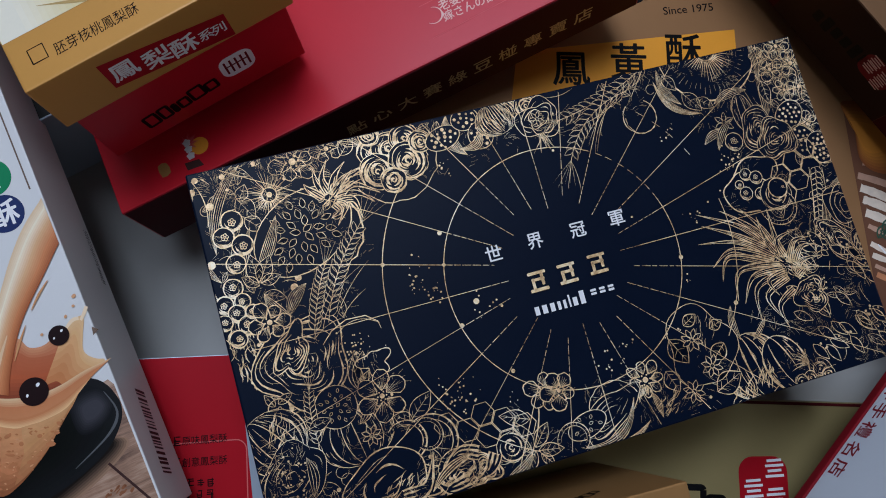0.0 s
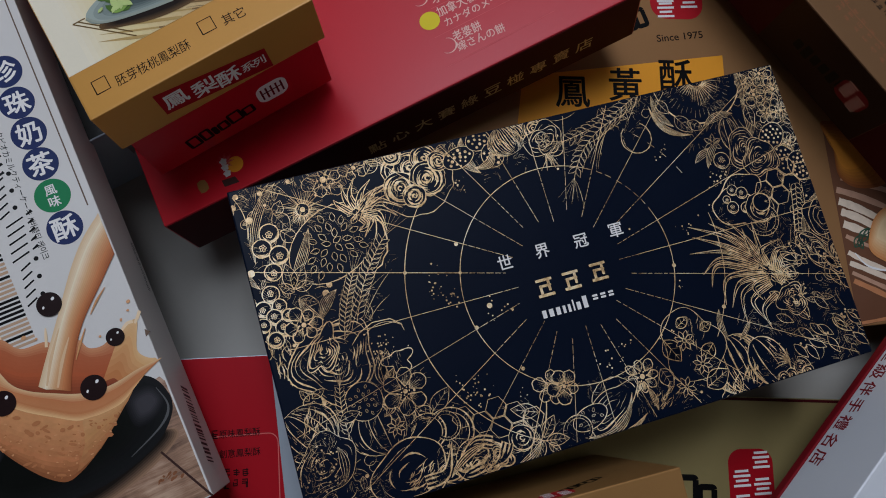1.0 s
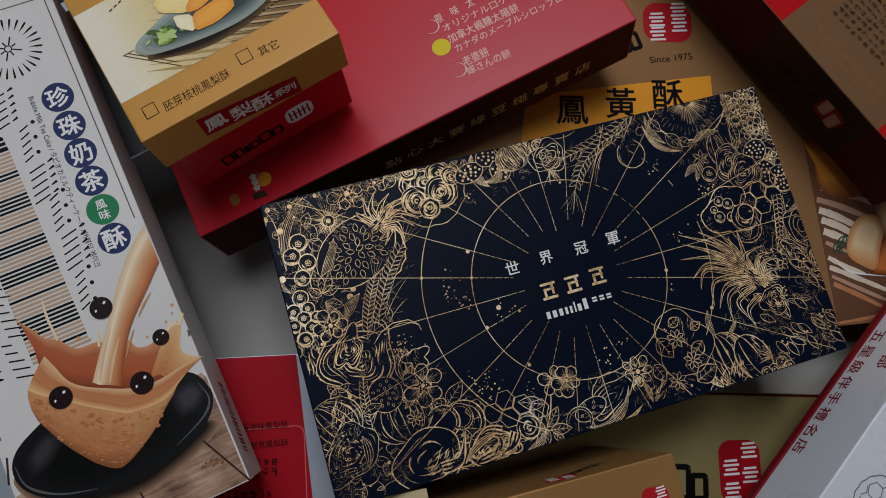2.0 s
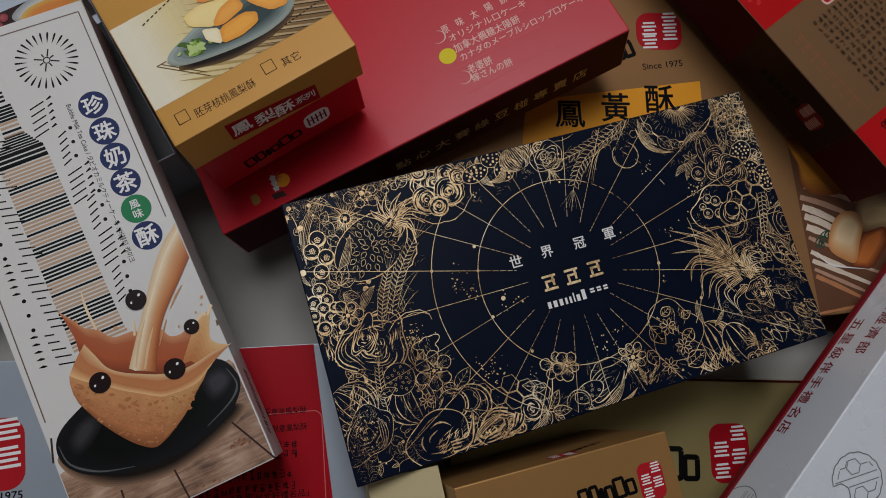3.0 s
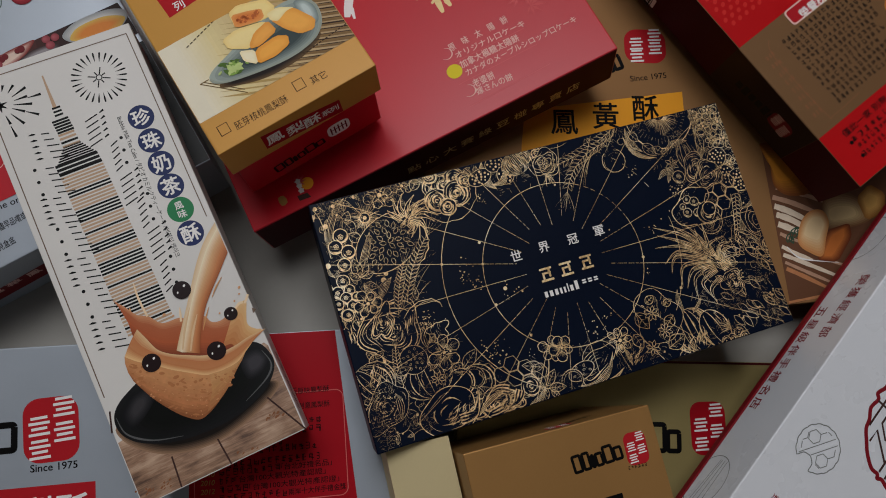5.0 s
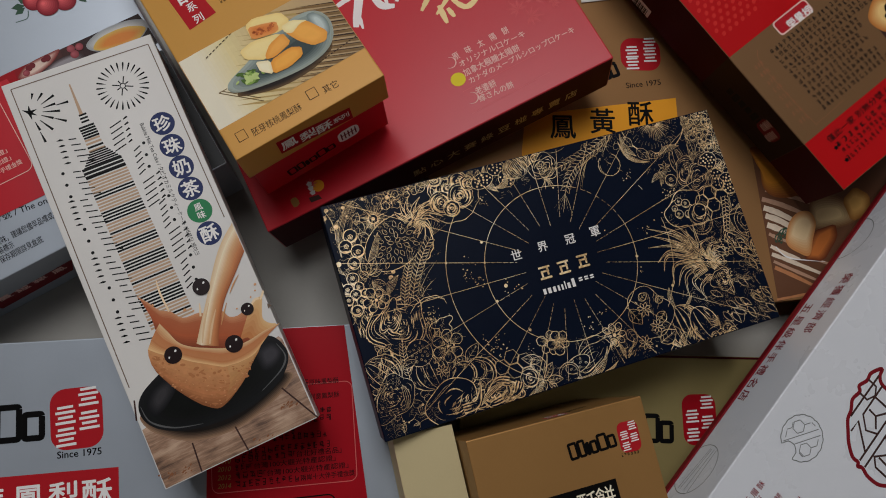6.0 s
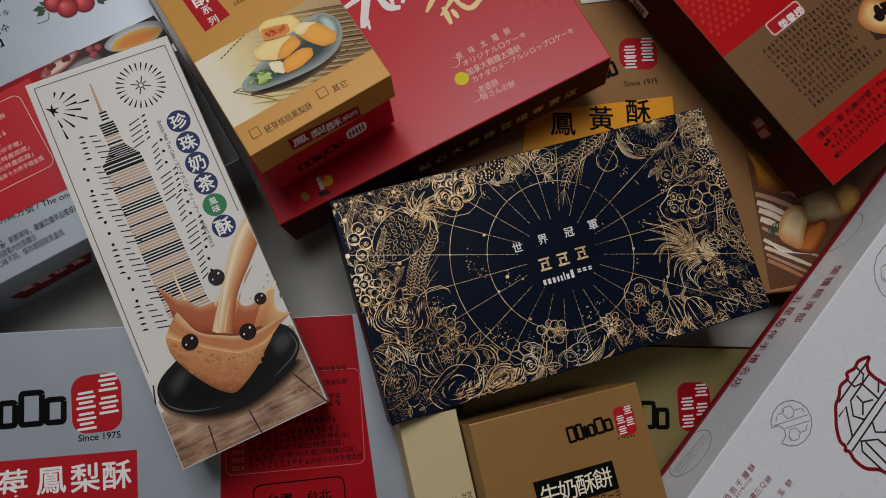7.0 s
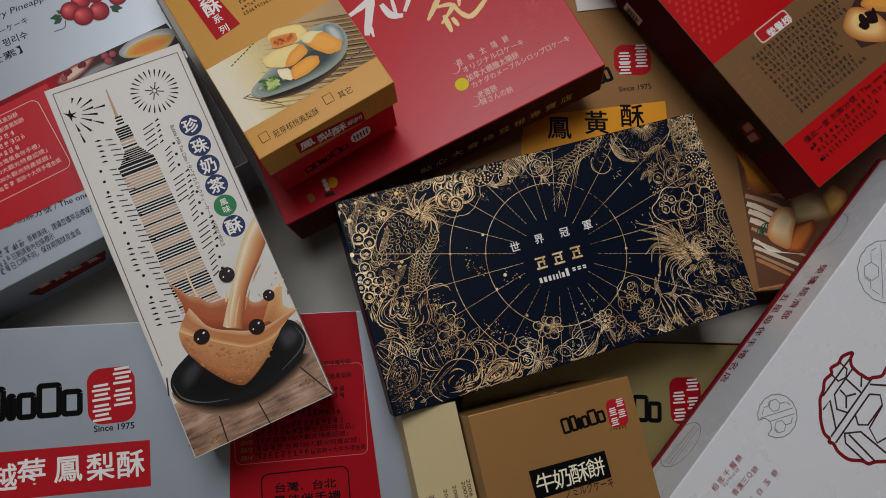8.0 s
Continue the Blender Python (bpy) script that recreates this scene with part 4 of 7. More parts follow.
    for p, m, q in (((23.51, 4.85), (22.04, 4.84), (21.29, 3.82)), ((23.60, 4.70), (22.05, 4.32), (21.79, 2.83)), ((23.64, 4.42), (22.40, 3.83), (22.97, 2.50)), ((23.73, 3.87), (22.84, 3.32), (22.93, 2.31)), ((23.60, 4.70), (22.70, 4.49), (22.95, 3.76)),
                    ((23.83, 5.30), (23.72, 6.13), (24.83, 6.38)), ((23.87, 5.02), (24.43, 5.87), (25.19, 5.89)), ((24.14, 4.95), (24.66, 5.54), (25.40, 5.51)), ((24.08, 4.57), (24.54, 4.98), (25.49, 4.95)), ((24.04, 4.31), (24.64, 4.63), (25.21, 4.54))):
        frond(a, p, m, q, 0.15, 0.058)
    scribble(a, (24.09, 4.83), 0.8, 0.45, -35, 34, 0.4, 0.09, -40)
    # melon, moth, clover cluster on the near edge
    bulb(a, (20.71, 1.22), 1.5, 1.4, 10, 7, 0.13)
    bulb(a, (22.22, 0.91), 0.95, 1.3, 20, 3, 0.13)
    scribble(a, (20.54, 0.38), 1.2, 0.45, 15, 34, 0.5, 0.09, 60)
    flow(a, (20.57, 2.40), (20.57, 3.94), 0.1, 0.3, 5)
    flow(a, (21.09, 2.25), (21.96, 3.04), -0.05, 0.2, 4)
    blades(a, (23.22, 0.63), 0.9, 90, 190, 7, 0.05, 0.1)
    for c in ((23.13, 0.01), (23.66, 0.25), (23.98, -0.05), (22.67, -0.03)):
        rose(a, c, 0.32, 0.05, 1)
    contour(a, (18.71, 2.67), 1.75, 1.5, 100, 1, 0.05, 0.1)
    for p, q in (((17.41, 3.28), (17.96, 2.12)), ((18.23, 3.68), (18.90, 4.01)), ((19.33, 3.25), (19.97, 3.46)), ((19.76, 2.50), (18.97, 1.84)), ((18.81, 0.63), (20.11, 1.13)), ((16.85, 2.07), (17.20, 1.10))):
        leaf(a, p, q, 0.7, 0.08, 3)
    for c in ((18.41, 3.00), (18.93, 1.72), (17.81, 0.92)):
        small_star(a, c, 0.5, 8, 0.06)
    scribble(a, (19.04, 3.21), 0.7, 0.5, 60, 18, 0.4, 0.045, 70)
    bloom(a, (15.88, 1.98), 0.85, 8, 0.07, 0, 0.3)
    scribble(a, (15.48, 1.60), 0.5, 0.3, 0, 18, 0.3, 0.08, 80)
    flow(a, (15.97, 1.46), (16.16, 0.30), 0.05, 0.25, 5, 0.05)
    scribble(a, (16.83, 0.84), 0.8, 0.4, 20, 30, 0.4, 0.07, 35)
    contour(a, (13.99, 1.07), 1.6, 0.7, 28, 2, 0.06, 0.1)
    # leaves and lobed fruit on the near edge
    a.arc((14.30, 1.22), 1.15, 20, 190, 0.05, wob=0.02)
    flow(a, (12.39, 0.12), (15.17, 1.45), -0.25, 0.35, 5, 0.06)
    flow(a, (12.59, -0.06), (15.59, 0.35), -0.15, 0.3, 6, 0.06)
    seeded(a, (12.90, 0.91), 0.9, 0.5, 15, 7, 0.06, 0.2)
    curl(a, (12.26, 0.51), 0.8, 200, -60, 0.09, 0.3)
    for p, q in (((10.55, 0.68), (11.31, 1.51)), ((10.63, 0.53), (11.70, 0.33)), ((10.37, 0.50), (9.93, 1.92)), ((10.37, 0.50), (9.32, 1.51)), ((10.52, 0.57), (9.88, -0.28)), ((10.71, 0.39), (11.15, -0.21)), ((10.65, 1.82), (9.43, 2.30))):
        leaf(a, p, q, 0.5, 0.06, 4)
    flow(a, (10.37, 0.50), (9.06, -0.14), 0.1, 0.35, 5, 0.05)
    bloom(a, (11.64, 2.72), 0.95, 6, 0.07, 90, 0.2)
    bloom(a, (12.15, 2.57), 0.8, 5, 0.07, 40, 0.2)
    a.bend((11.13, 2.15), (10.40, 0.60), 0.05, 0.08)
    comb(a, (8.04, 2.13), 0.52, ((0, 0), (1, 0), (1, -1), (2, 0), (-1, 0), (3, -1), (2, -1)), 0.06)
    rose(a, (9.57, 0.97), 0.6, 0.06, 2)
    leaf(a, (5.93, 3.11), (7.03, 4.06), 0.5, 0.05, 4)
    leaf(a, (6.04, 3.08), (5.33, 3.51), 0.7, 0.06, 3)
    # persimmon, halved fruit, bean scrolls
    bulb(a, (3.74, 3.19), 1.55, 1.15, 10, 6, 0.07)
    small_star(a, (4.31, 3.02), 0.42, 8, 0.06)
    flow(a, (3.96, 3.58), (4.40, 4.36), -0.2, 0.35, 4, 0.07)
    curl(a, (6.59, 2.10), 1.15, 150, -130, 0.14, 0.2)
    curl(a, (5.61, 2.40), 0.85, 140, -150, 0.13, 0.15)
    curl(a, (6.43, 2.38), 0.75, 120, -140, 0.08, 0.3)
    rose(a, (4.65, 1.00), 1.35, 0.1, 3)
    contour(a, (4.40, 0.97), 1.75, 1.35, 15, 2, 0.09, 0.05)
    scribble(a, (5.01, 0.66), 0.8, 0.5, 0, 30, 0.5, 0.09, 40)
    for c, rx in (((7.22, 0.54), 1.0), ((8.27, 0.45), 0.7)):
        contour(a, c, rx, 0.55, 20, 3, 0.1, 0.2)
    scribble(a, (7.48, 0.23), 1.3, 0.4, 12, 46, 0.6, 0.1, 35)
    curl(a, (7.39, 0.72), 0.95, 170, -40, 0.12, 0.25)
    for p, m, q in (((8.23, 1.15), (7.46, 1.38), (6.59, 0.85)), ((6.80, 0.33), (6.46, -0.01), (5.80, 0.13)), ((7.59, 0.20), (6.74, 0.13), (6.28, 0.61)), ((8.90, 0.94), (8.49, 0.38), (7.81, 0.13)), ((4.93, 0.36), (5.90, 0.50), (6.47, 1.68))):
        frond(a, p, m, q, 0.3, 0.12)
    flow(a, (6.06, 0.22), (8.01, 1.21), 0.1, 0.3, 4, 0.07)
    # left edge: berries, pomegranate, walnut, blossoms
    for k in range(46):
        o = Vector((rng.uniform(-0.3, 1.2), rng.uniform(5.8, 8.9)))
        d = unit(radians(80 + rng.uniform(-30, 30))) * rng.uniform(0.3, 0.8)
        a.bend(o, o + d, rng.uniform(-0.25, 0.25), rng.uniform(0.05, 0.11), (0.3, 0.2))
    for c, r in (((1.06, 12.78), 0.62), ((0.60, 12.18), 0.6), ((1.26, 11.72), 0.6), ((0.83, 11.03), 0.55), ((0.49, 10.09), 0.55), ((0.02, 9.52), 0.5), ((0.73, 9.51), 0.45), ((0.41, 9.07), 0.5), ((-0.14, 8.82), 0.45), ((0.72, 8.52), 0.55), ((0.24, 8.08), 0.5), ((1.02, 9.01), 0.4)):
        berry(a, c, r * 0.7, 0.08)
    for p, q in (((1.49, 10.05), (1.44, 11.25)), ((1.54, 10.04), (2.19, 11.05)), ((1.60, 10.03), (2.43, 10.16)), ((1.51, 9.93), (0.91, 10.44)), ((1.60, 9.56), (2.43, 9.22))):
        leaf(a, p, q, 0.55, 0.05, 4)
    flow(a, (2.34, 8.42), (3.32, 9.57), 0.1, 0.5, 7)
    flow(a, (2.45, 8.39), (1.60, 9.56), 0.1, 0.4, 6)
    contour(a, (2.44, 6.54), 1.9, 1.75, 30, 5, 0.085, 0.1)
    contour(a, (2.12, 7.09), 1.0, 0.6, 60, 3, 0.08, 0.2)
    bloom(a, (1.55, 8.41), 0.9, 6, 0.07, 0, 0.25)
    wheat(a, (3.14, 7.50), (4.19, 10.05), 0.03, 0.5, 12)
    wheat(a, (3.79, 7.79), (6.04, 11.40), 0.06, 0.6, 15)
    for p, q, b in (((3.52, 7.63), (5.58, 9.69), 0.1), ((4.17, 7.92), (5.98, 9.83), 0.05), ((4.39, 7.86), (5.56, 8.73), 0.05), ((3.08, 7.28), (4.58, 9.47), 0.05), ((5.14, 9.81), (5.10, 11.03), 0.05), ((3.08, 7.28), (4.50, 7.83), 0.1)):
        a.bend(p, q, b, 0.035, (0.8, 0.2))
    pts = [Vector((3.35, 6.98)), Vector((3.81, 7.43)), Vector((4.47, 7.72)), Vector((5.28, 7.68)), Vector((5.71, 7.33)), Vector((5.77, 7.01))]
    a.line(pts, 0.08, (0.5, 0.5))
    a.bend((4.00, 7.26), (5.76, 7.25), 0.2, 0.05, (0.4, 0.4))
    for p, q in (((4.30, 4.85), (4.29, 6.13)), ((4.30, 4.85), (4.81, 6.33)), ((4.34, 4.84), (5.31, 5.60)), ((4.30, 4.85), (4.82, 5.51))):
        leaf(a, p, q, 0.45, 0.05, 2)
    contour(a, (5.19, 5.76), 0.6, 0.5, 0, 1, 0.07, 0.25)
    bloom(a, (5.10, 4.39), 1.05, 6, 0.06, 20, 0.2)
    seeded(a, (3.23, 4.48), 0.85, 0.85, 30, 18, 0.05, 0.18)
    wheat(a, (2.26, 3.19), (2.38, 5.41), 0.05, 0.4, 10)
    berry(a, (1.09, 5.00), 0.42)
    for p, q in (((1.10, 5.22), (1.72, 5.49)), ((0.97, 5.14), (0.66, 5.69)), ((1.18, 4.63), (1.88, 4.31)), ((2.01, 3.94), (2.95, 4.11))):
        leaf(a, p, q, 0.5, 0.045, 2)
    bulb(a, (0.51, 3.72), 1.5, 1.25, 35, 8, 0.07)
    scribble(a, (0.87, 3.83), 0.6, 0.9, 0, 40, 0.5, 0.06, 70)
    contour(a, (0.92, 2.27), 1.6, 1.1, 40, 3, 0.04, 0.1)
    scribble(a, (0.51, 2.40), 1.4, 1.1, 0, 60, 0.25, 0.03)
    speckle(a, (0.67, 2.13), 1.2, 60, 0.04)
    flow(a, (1.64, 2.93), (1.58, 1.41), 0.1, 0.4, 4)
    # fine pen hatching over the border
    a.lift()
    for k in range(6400):
        s = rng.random()
        e = rng.random() ** 1.2
        x, y = rng.choice(((e * 6.2, 15.1 * s), (27.95 - e * 6.2, 15.1 * s), (28 * s, e * 3.4), (28 * s, 15.1 - e * 2.6)))
        if math.hypot(x - 13.97, y - 7.5) < 7.9 and not (y > 12.6 or y < 2.6):
            continue
        if noise.noise((x * 0.7, y * 0.7, 3.1)) < 0.02:
            continue
        way = noise.noise((x * 0.35, y * 0.35, 9.0)) * 9
        d = unit(way) * rng.uniform(0.05, 0.2)
        a.line([Vector((x, y)) - d, Vector((x, y)) + d], rng.uniform(0.02, 0.06), (0.2, 0.2))
    a.pen, a.inky = 0.62, 0.3
    # rays and circles over all
    a.lift()
    a.lift()
    o = Vector((13.97, 7.5))
    for k in range(24):
        d = unit(radians(15 * k))
        reach = min(14.0 / max(abs(d.x), 1e-6), 7.45 / max(abs(d.y), 1e-6), 13.4)
        if k in (1, 13, 11, 23, 10, 22):
            reach = min(13.9 / max(abs(d.x), 1e-6), 7.45 / max(abs(d.y), 1e-6))
        whole = 5.2 if k not in (12, 0) else 3.4
        a.line([o + d * whole, o + d * reach], 0.045 if k % 2 == 0 else 0.04)
        s = 2.55 + 0.25 * (k % 3)
        while s < whole:
            ln = rng.uniform(0.12, 0.42)
            a.line([o + d * s, o + d * min(s + ln, whole)], 0.035)
            s += ln + rng.uniform(0.04, 0.1)
    a.arc(o, 5.2, 62, 380, 0.055, 120)
    s = 20.0
    while s < 62:
        a.arc(o, 5.2, s, s + 3.4, 0.035, 3)
        s += rng.uniform(4.5, 7)
    a.arc(o, 7.75, 140, 245, 0.055, 60)
    a.arc(o, 7.75, -38, 8, 0.05, 30)
    s = 25.0
    while s < 60:
        a.arc(o, 7.75, s, s + 3, 0.03, 3)
        s += rng.uniform(5, 9)
    for c, r in (((9.14, 10.19), 0.1), ((6.49, 9.50), 0.09), ((8.95, 8.85), 0.08), ((8.99, 6.23), 0.1), ((10.53, 3.88), 0.09), ((19.09, 6.53), 0.1), ((14.95, 12.46), 0.06), ((20.87, 3.99), 0.1), ((5.49, 4.34), 0.06), ((9.85, 7.04), 0.13), ((10.84, 6.58), 0.06), ((17.49, 8.77), 0.05)):
        a.dot(c, r)
    for c, r, n in (((7.68, 8.53), 0.9, 22), ((8.23, 7.89), 0.7, 14), ((9.94, 6.95), 0.6, 8), ((10.08, 13.05), 0.45, 9), ((20.27, 11.97), 0.5, 8), ((22.77, 10.02), 0.7, 26), ((20.50, 8.14), 0.5, 9), ((19.18, 5.60), 0.25, 4), ((14.53, 3.10), 0.7, 12), ((7.97, 3.55), 0.8, 40), ((4.70, 6.36), 0.8, 46), ((15.60, 3.54), 0.3, 5), ((17.74, 3.44), 0.5, 6), ((10.46, 2.82), 0.4, 6)):
        speckle(a, c, r, n, 0.042)
    return a


foil = navy_foil()
foil.trim(-0.24, -0.06, 27.54, 15.04)
foil.under.trim(-0.24, -0.06, 27.54, 15.04)
foil.put("foil_drawing", FOIL, nav, navy_top(3), "gold foil line drawing of fruit, flowers and wheat", kind="stuff")
foil.under.put("foil_ground", NAVY, nav, navy_top(3), kind="stuff")
# words of the title; the person's name and the shop's name stay plain bars
for ch, p in (("世", (11.12, 8.78)), ("界", (13.00, 8.85)), ("冠", (14.96, 8.84)), ("軍", (16.79, 8.89))):
    column(ch, p, p, 0.68, WHITE_INK, nav, navy_top(12), 0.012, 0.0)
title = Art(6)
for c in ((12.64, 7.16), (13.97, 7.16), (15.37, 7.22)):
    for dx, dy, w, h in ((0, 0.36, 0.8, 0.13), (0.02, 0.08, 0.55, 0.12), (-0.02, -0.36, 0.82, 0.14), (-0.22, -0.1, 0.13, 0.5), (0.2, 0.1, 0.13, 0.6)):
        title.poly(rounded((c[0] + dx, c[1] + dy), w, h, 0.04, 0))
title.put("name_print", FOIL, nav, navy_top(12), "gold foil bars in place of a name", kind="stuff")
word = Art(7)
p, q = Vector((12.13, 5.78)), Vector((14.47, 5.74))
d = (q - p).normalized()
up = Vector((-d.y, d.x))
x = 0.0
for wide, high in ((0.2, 0.36), (0.22, 0.36), (0.2, 0.36), (0.14, 0.36), (0.13, 0.36), (0.08, 0.52), (0.2, 0.36), (0.22, 0.56)):
    s = x * (q - p).length / 1.95
    word.poly([p + d * s, p + d * (s + wide), p + d * (s + wide) + up * high, p + d * s + up * high])
    x += wide + 0.075
for k in range(3):
    c = Vector((14.82, 6.03)).lerp(Vector((15.62, 6.01)), k / 2)
    word.poly(rounded(c, 0.26, 0.1, 0.03))
    word.poly(rounded(c + Vector((0, 0.15)), 0.26, 0.1, 0.03))
word.put("maker_mark", WHITE_INK, nav, navy_top(12), kind="stuff")

# ---- milk tea cake box ----
M = 4.4
strokes([[(0.45, 25.19), (8.75, 25.01)], [(8.75, 25.01), (8.79, 13.08)], [(0.45, 25.19), (0.27, 6.03)]], 0.06, BROWN_INK, milk, top(M), "frame_line")
for ch, p, mat in (("珍", (7.66, 19.92), NAVY_INK), ("珠", (7.67, 18.41), NAVY_INK), ("奶", (7.67, 16.95), NAVY_INK), ("茶", (7.66, 15.50), NAVY_INK), ("風味", (7.64, 14.02), GREEN_INK), ("酥", (7.63, 12.54), NAVY_INK)):
    disc = Art(2)
    disc.dot(p, 0.73, 36)
    d = disc.put("title_disc", mat, milk, top(M))
    if len(ch) == 1:
        column(ch, p, p, 0.98, WHITE_INK, d, top(M, 2), 0.022)
    else:
        column(ch, (p[0], p[1] + 0.25), (p[0], p[1] - 0.27), 0.47, WHITE_INK, d, top(M, 2), 0.015)
lettering("Bubble Milk Tea Cake / タピオカミルクティーケーキ / 버블티 케이크", (6.41, 20.39), (6.38, 11.57), 0.3, BLACK, milk, top(M), 0.004)


def tower_print():
    black, tan = Art(21), Art(22)
    tan.line([(3.61, 24.27), (3.58, 22.24)], 0.17, (0.5, 1.2))

    def rows(l0, l1, r0, r1, count, thick, pick):
        y0, y1 = (l0[1] + r0[1]) / 2, (l1[1] + r1[1]) / 2
        for k in range(count):
            f = k / max(count - 1, 1)
            y = y0 + (y1 - y0) * f
            (black if pick(k) else tan).line([(l0[0] + (l1[0] - l0[0]) * f, y), (r0[0] + (r1[0] - r0[0]) * f, y)], thick)

    rows((3.41, 22.18), (3.40, 21.77), (3.87, 22.20), (3.87, 21.71), 3, 0.12, lambda k: True)
    rows((3.13, 21.46), (3.18, 20.70), (4.04, 21.39), (4.10, 20.74), 5, 0.13, lambda k: k < 5)
    rows((3.17, 20.58), (3.16, 19.89), (4.06, 20.55), (4.12, 19.82), 4, 0.13, lambda k: k % 3 == 2)
    rows((3.17, 19.80), (2.54, 18.95), (4.15, 19.81), (4.71, 19.00), 7, 0.1, lambda k: True)
    rows((2.39, 18.85), (2.42, 18.35), (4.76, 18.94), (4.80, 18.47), 3, 0.17, lambda k: True)
    groups = (0, 6, 7, 12, 13, 14, 15, 19, 23, 24, 25, 29, 30, 31, 32, 36, 41, 42, 43, 44, 45, 49)
    rows((2.44, 18.30), (2.53, 8.93), (4.81, 18.38), (5.07, 8.27), 52, 0.115, lambda k: k in groups)
    black.put("tower_band_print", BLACK, milk, top(M, 1), "black bars of a printed tower", kind="stuff")
    tan.put("tower_stripe_print", TAN_INK, milk, top(M, 1), "tan bars of a printed tower", kind="stuff")


tower_print()


def festive_print():
    a = Art(23)
    c = Vector((6.41, 23.03))
    for k in range(26):
        d = unit(2 * math.pi * k / 26)
        a.line([c + d * 0.95, c + d * 1.3, c + d * 1.46, c + d * 1.54], 0.13, (0.1, 0.5))
    a.ring(c, 0.16, 0.06)
    for k in range(8):
        d = unit(2 * math.pi * k / 8 + 0.35)
        a.line([c + d * 0.2, c + d * (0.62 if k % 2 else 0.42)], 0.07)
    c = Vector((0.93, 23.43))
    for ang, r0, r1 in ((62, 1.05, 1.55), (40, 1.0, 1.9), (22, 1.0, 1.7), (4, 0.9, 1.9), (-14, 0.85, 1.55), (-14, 1.8, 2.4), (-38, 0.95, 1.9), (-60, 0.85, 1.4), (-62, 1.7, 2.3), (85, 1.05, 1.35), (18, 1.9, 2.5)):
        d = unit(radians(ang - 22))
        a.line([c + d * r0 * 0.8, c + d * r1 * 0.9], 0.12, (0.3, 1.3))
    for ang in (100, 30, -20, -70, 160):
        a.line([c, c + unit(radians(ang - 22)) * 0.45], 0.16, (1.4, 0.1))
    # little strokes beside the tower
    left = ((1.86, 21.16), (1.40, 19.18), (1.16, 17.41), (1.34, 15.56), (1.14, 13.72), (1.36, 11.79), (1.09, 9.97))
    for g, p in enumerate(left):
        p = Vector(p)
        for k in range(5):
            o = p + Vector((-0.02 * k, -0.37 * k))
            ln = (0.5, 0.6, 0.75, 0.85, 1.05)[k] * 0.85
            sx = 0.5 + 0.05 * k
            a.line([o + Vector((sx, -0.26 * sx)), o + Vector((sx + ln, -0.26 * (sx + ln)))], 0.07)
            if g % 2 == 0 or k in (0, 2, 4):
                if g % 2 == 0:
                    a.line([o + Vector((-0.15, 0.02)), o + Vector((0.05, 0.01)), o + Vector((0.22, -0.04))], 0.13, (0.2, 0.4))
                else:
                    a.dot(o + Vector((-0.05, 0)), 0.1)
    right = ((4.77, 20.80), (5.52, 18.92), (5.28, 16.87), (5.65, 15.31), (5.51, 13.41), (5.46, 11.48))
    for g, p in enumerate(right):
        p = Vector(p)
        for k in range(5):
            o = p + Vector((-0.06 * k, -0.37 * k))
            ln = 0.75 if g % 2 == 0 else 0.45
            a.line([o, o + Vector((ln, 0.2))], 0.075)
            e = o + Vector((ln + 0.25, 0.27))
            if g % 2 == 0:
                a.line([e - Vector((0.1, 0.04)), e + Vector((0.16, 0.06))], 0.13, (0.5, 1.0))
            elif k in (0, 2, 4):
                a.dot(e, 0.1)
    a.put("festive_print", BLACK, milk, top(M, 1), "black printed fireworks and strokes", kind="stuff")


festive_print()
# the photograph at the foot: boards, plate, cake cup, poured tea, tapioca balls
patch([(0.06, 0.06), (9.04, 0.06), (9.04, 5.0), (8.9, 5.25), (0.06, 3.55)], BOARDS, milk, top(M, 1), "wood_print", "printed photograph of wooden boards")
strokes([[(2.25, 1.73), (2.13, 0.05)], [(4.71, 1.54), (4.87, 0.02)], [(7.90, 2.43), (9.10, 0.00)], [(0.26, 5.26), (-0.03, 4.15)]], 0.09, SHADE_INK, milk, top(M, 2), "board_gap")
knots = Art(24)
for c, n in (((7.89, 1.32), 16), ((1.48, 0.55), 8), ((5.92, 0.31), 6), ((0.42, 0.68), 8)):
    for k in range(n):
        knots.oval(Vector(c) + Vector((knots.rng.uniform(-0.6, 0.6), knots.rng.uniform(-0.2, 0.2))), knots.rng.uniform(0.04, 0.12), knots.rng.uniform(0.02, 0.06), 30, 8)
knots.put("board_knot", RUST_INK, milk, top(M, 2), kind="stuff")
soft(((0.26, 4.33), (0.64, 3.07), (2.36, 1.80), (4.84, 1.40), (7.50, 2.05), (8.78, 3.02), (5.83, 3.78), (2.10, 3.93)), ((0.66, 4.22), (1.05, 3.34), (2.54, 2.25), (4.84, 1.87), (7.31, 2.50), (8.28, 3.14), (5.83, 3.78), (2.10, 3.93)), (150, 118, 93), (28, 22, 18), milk, top, M, 2, "plate_contact_print")
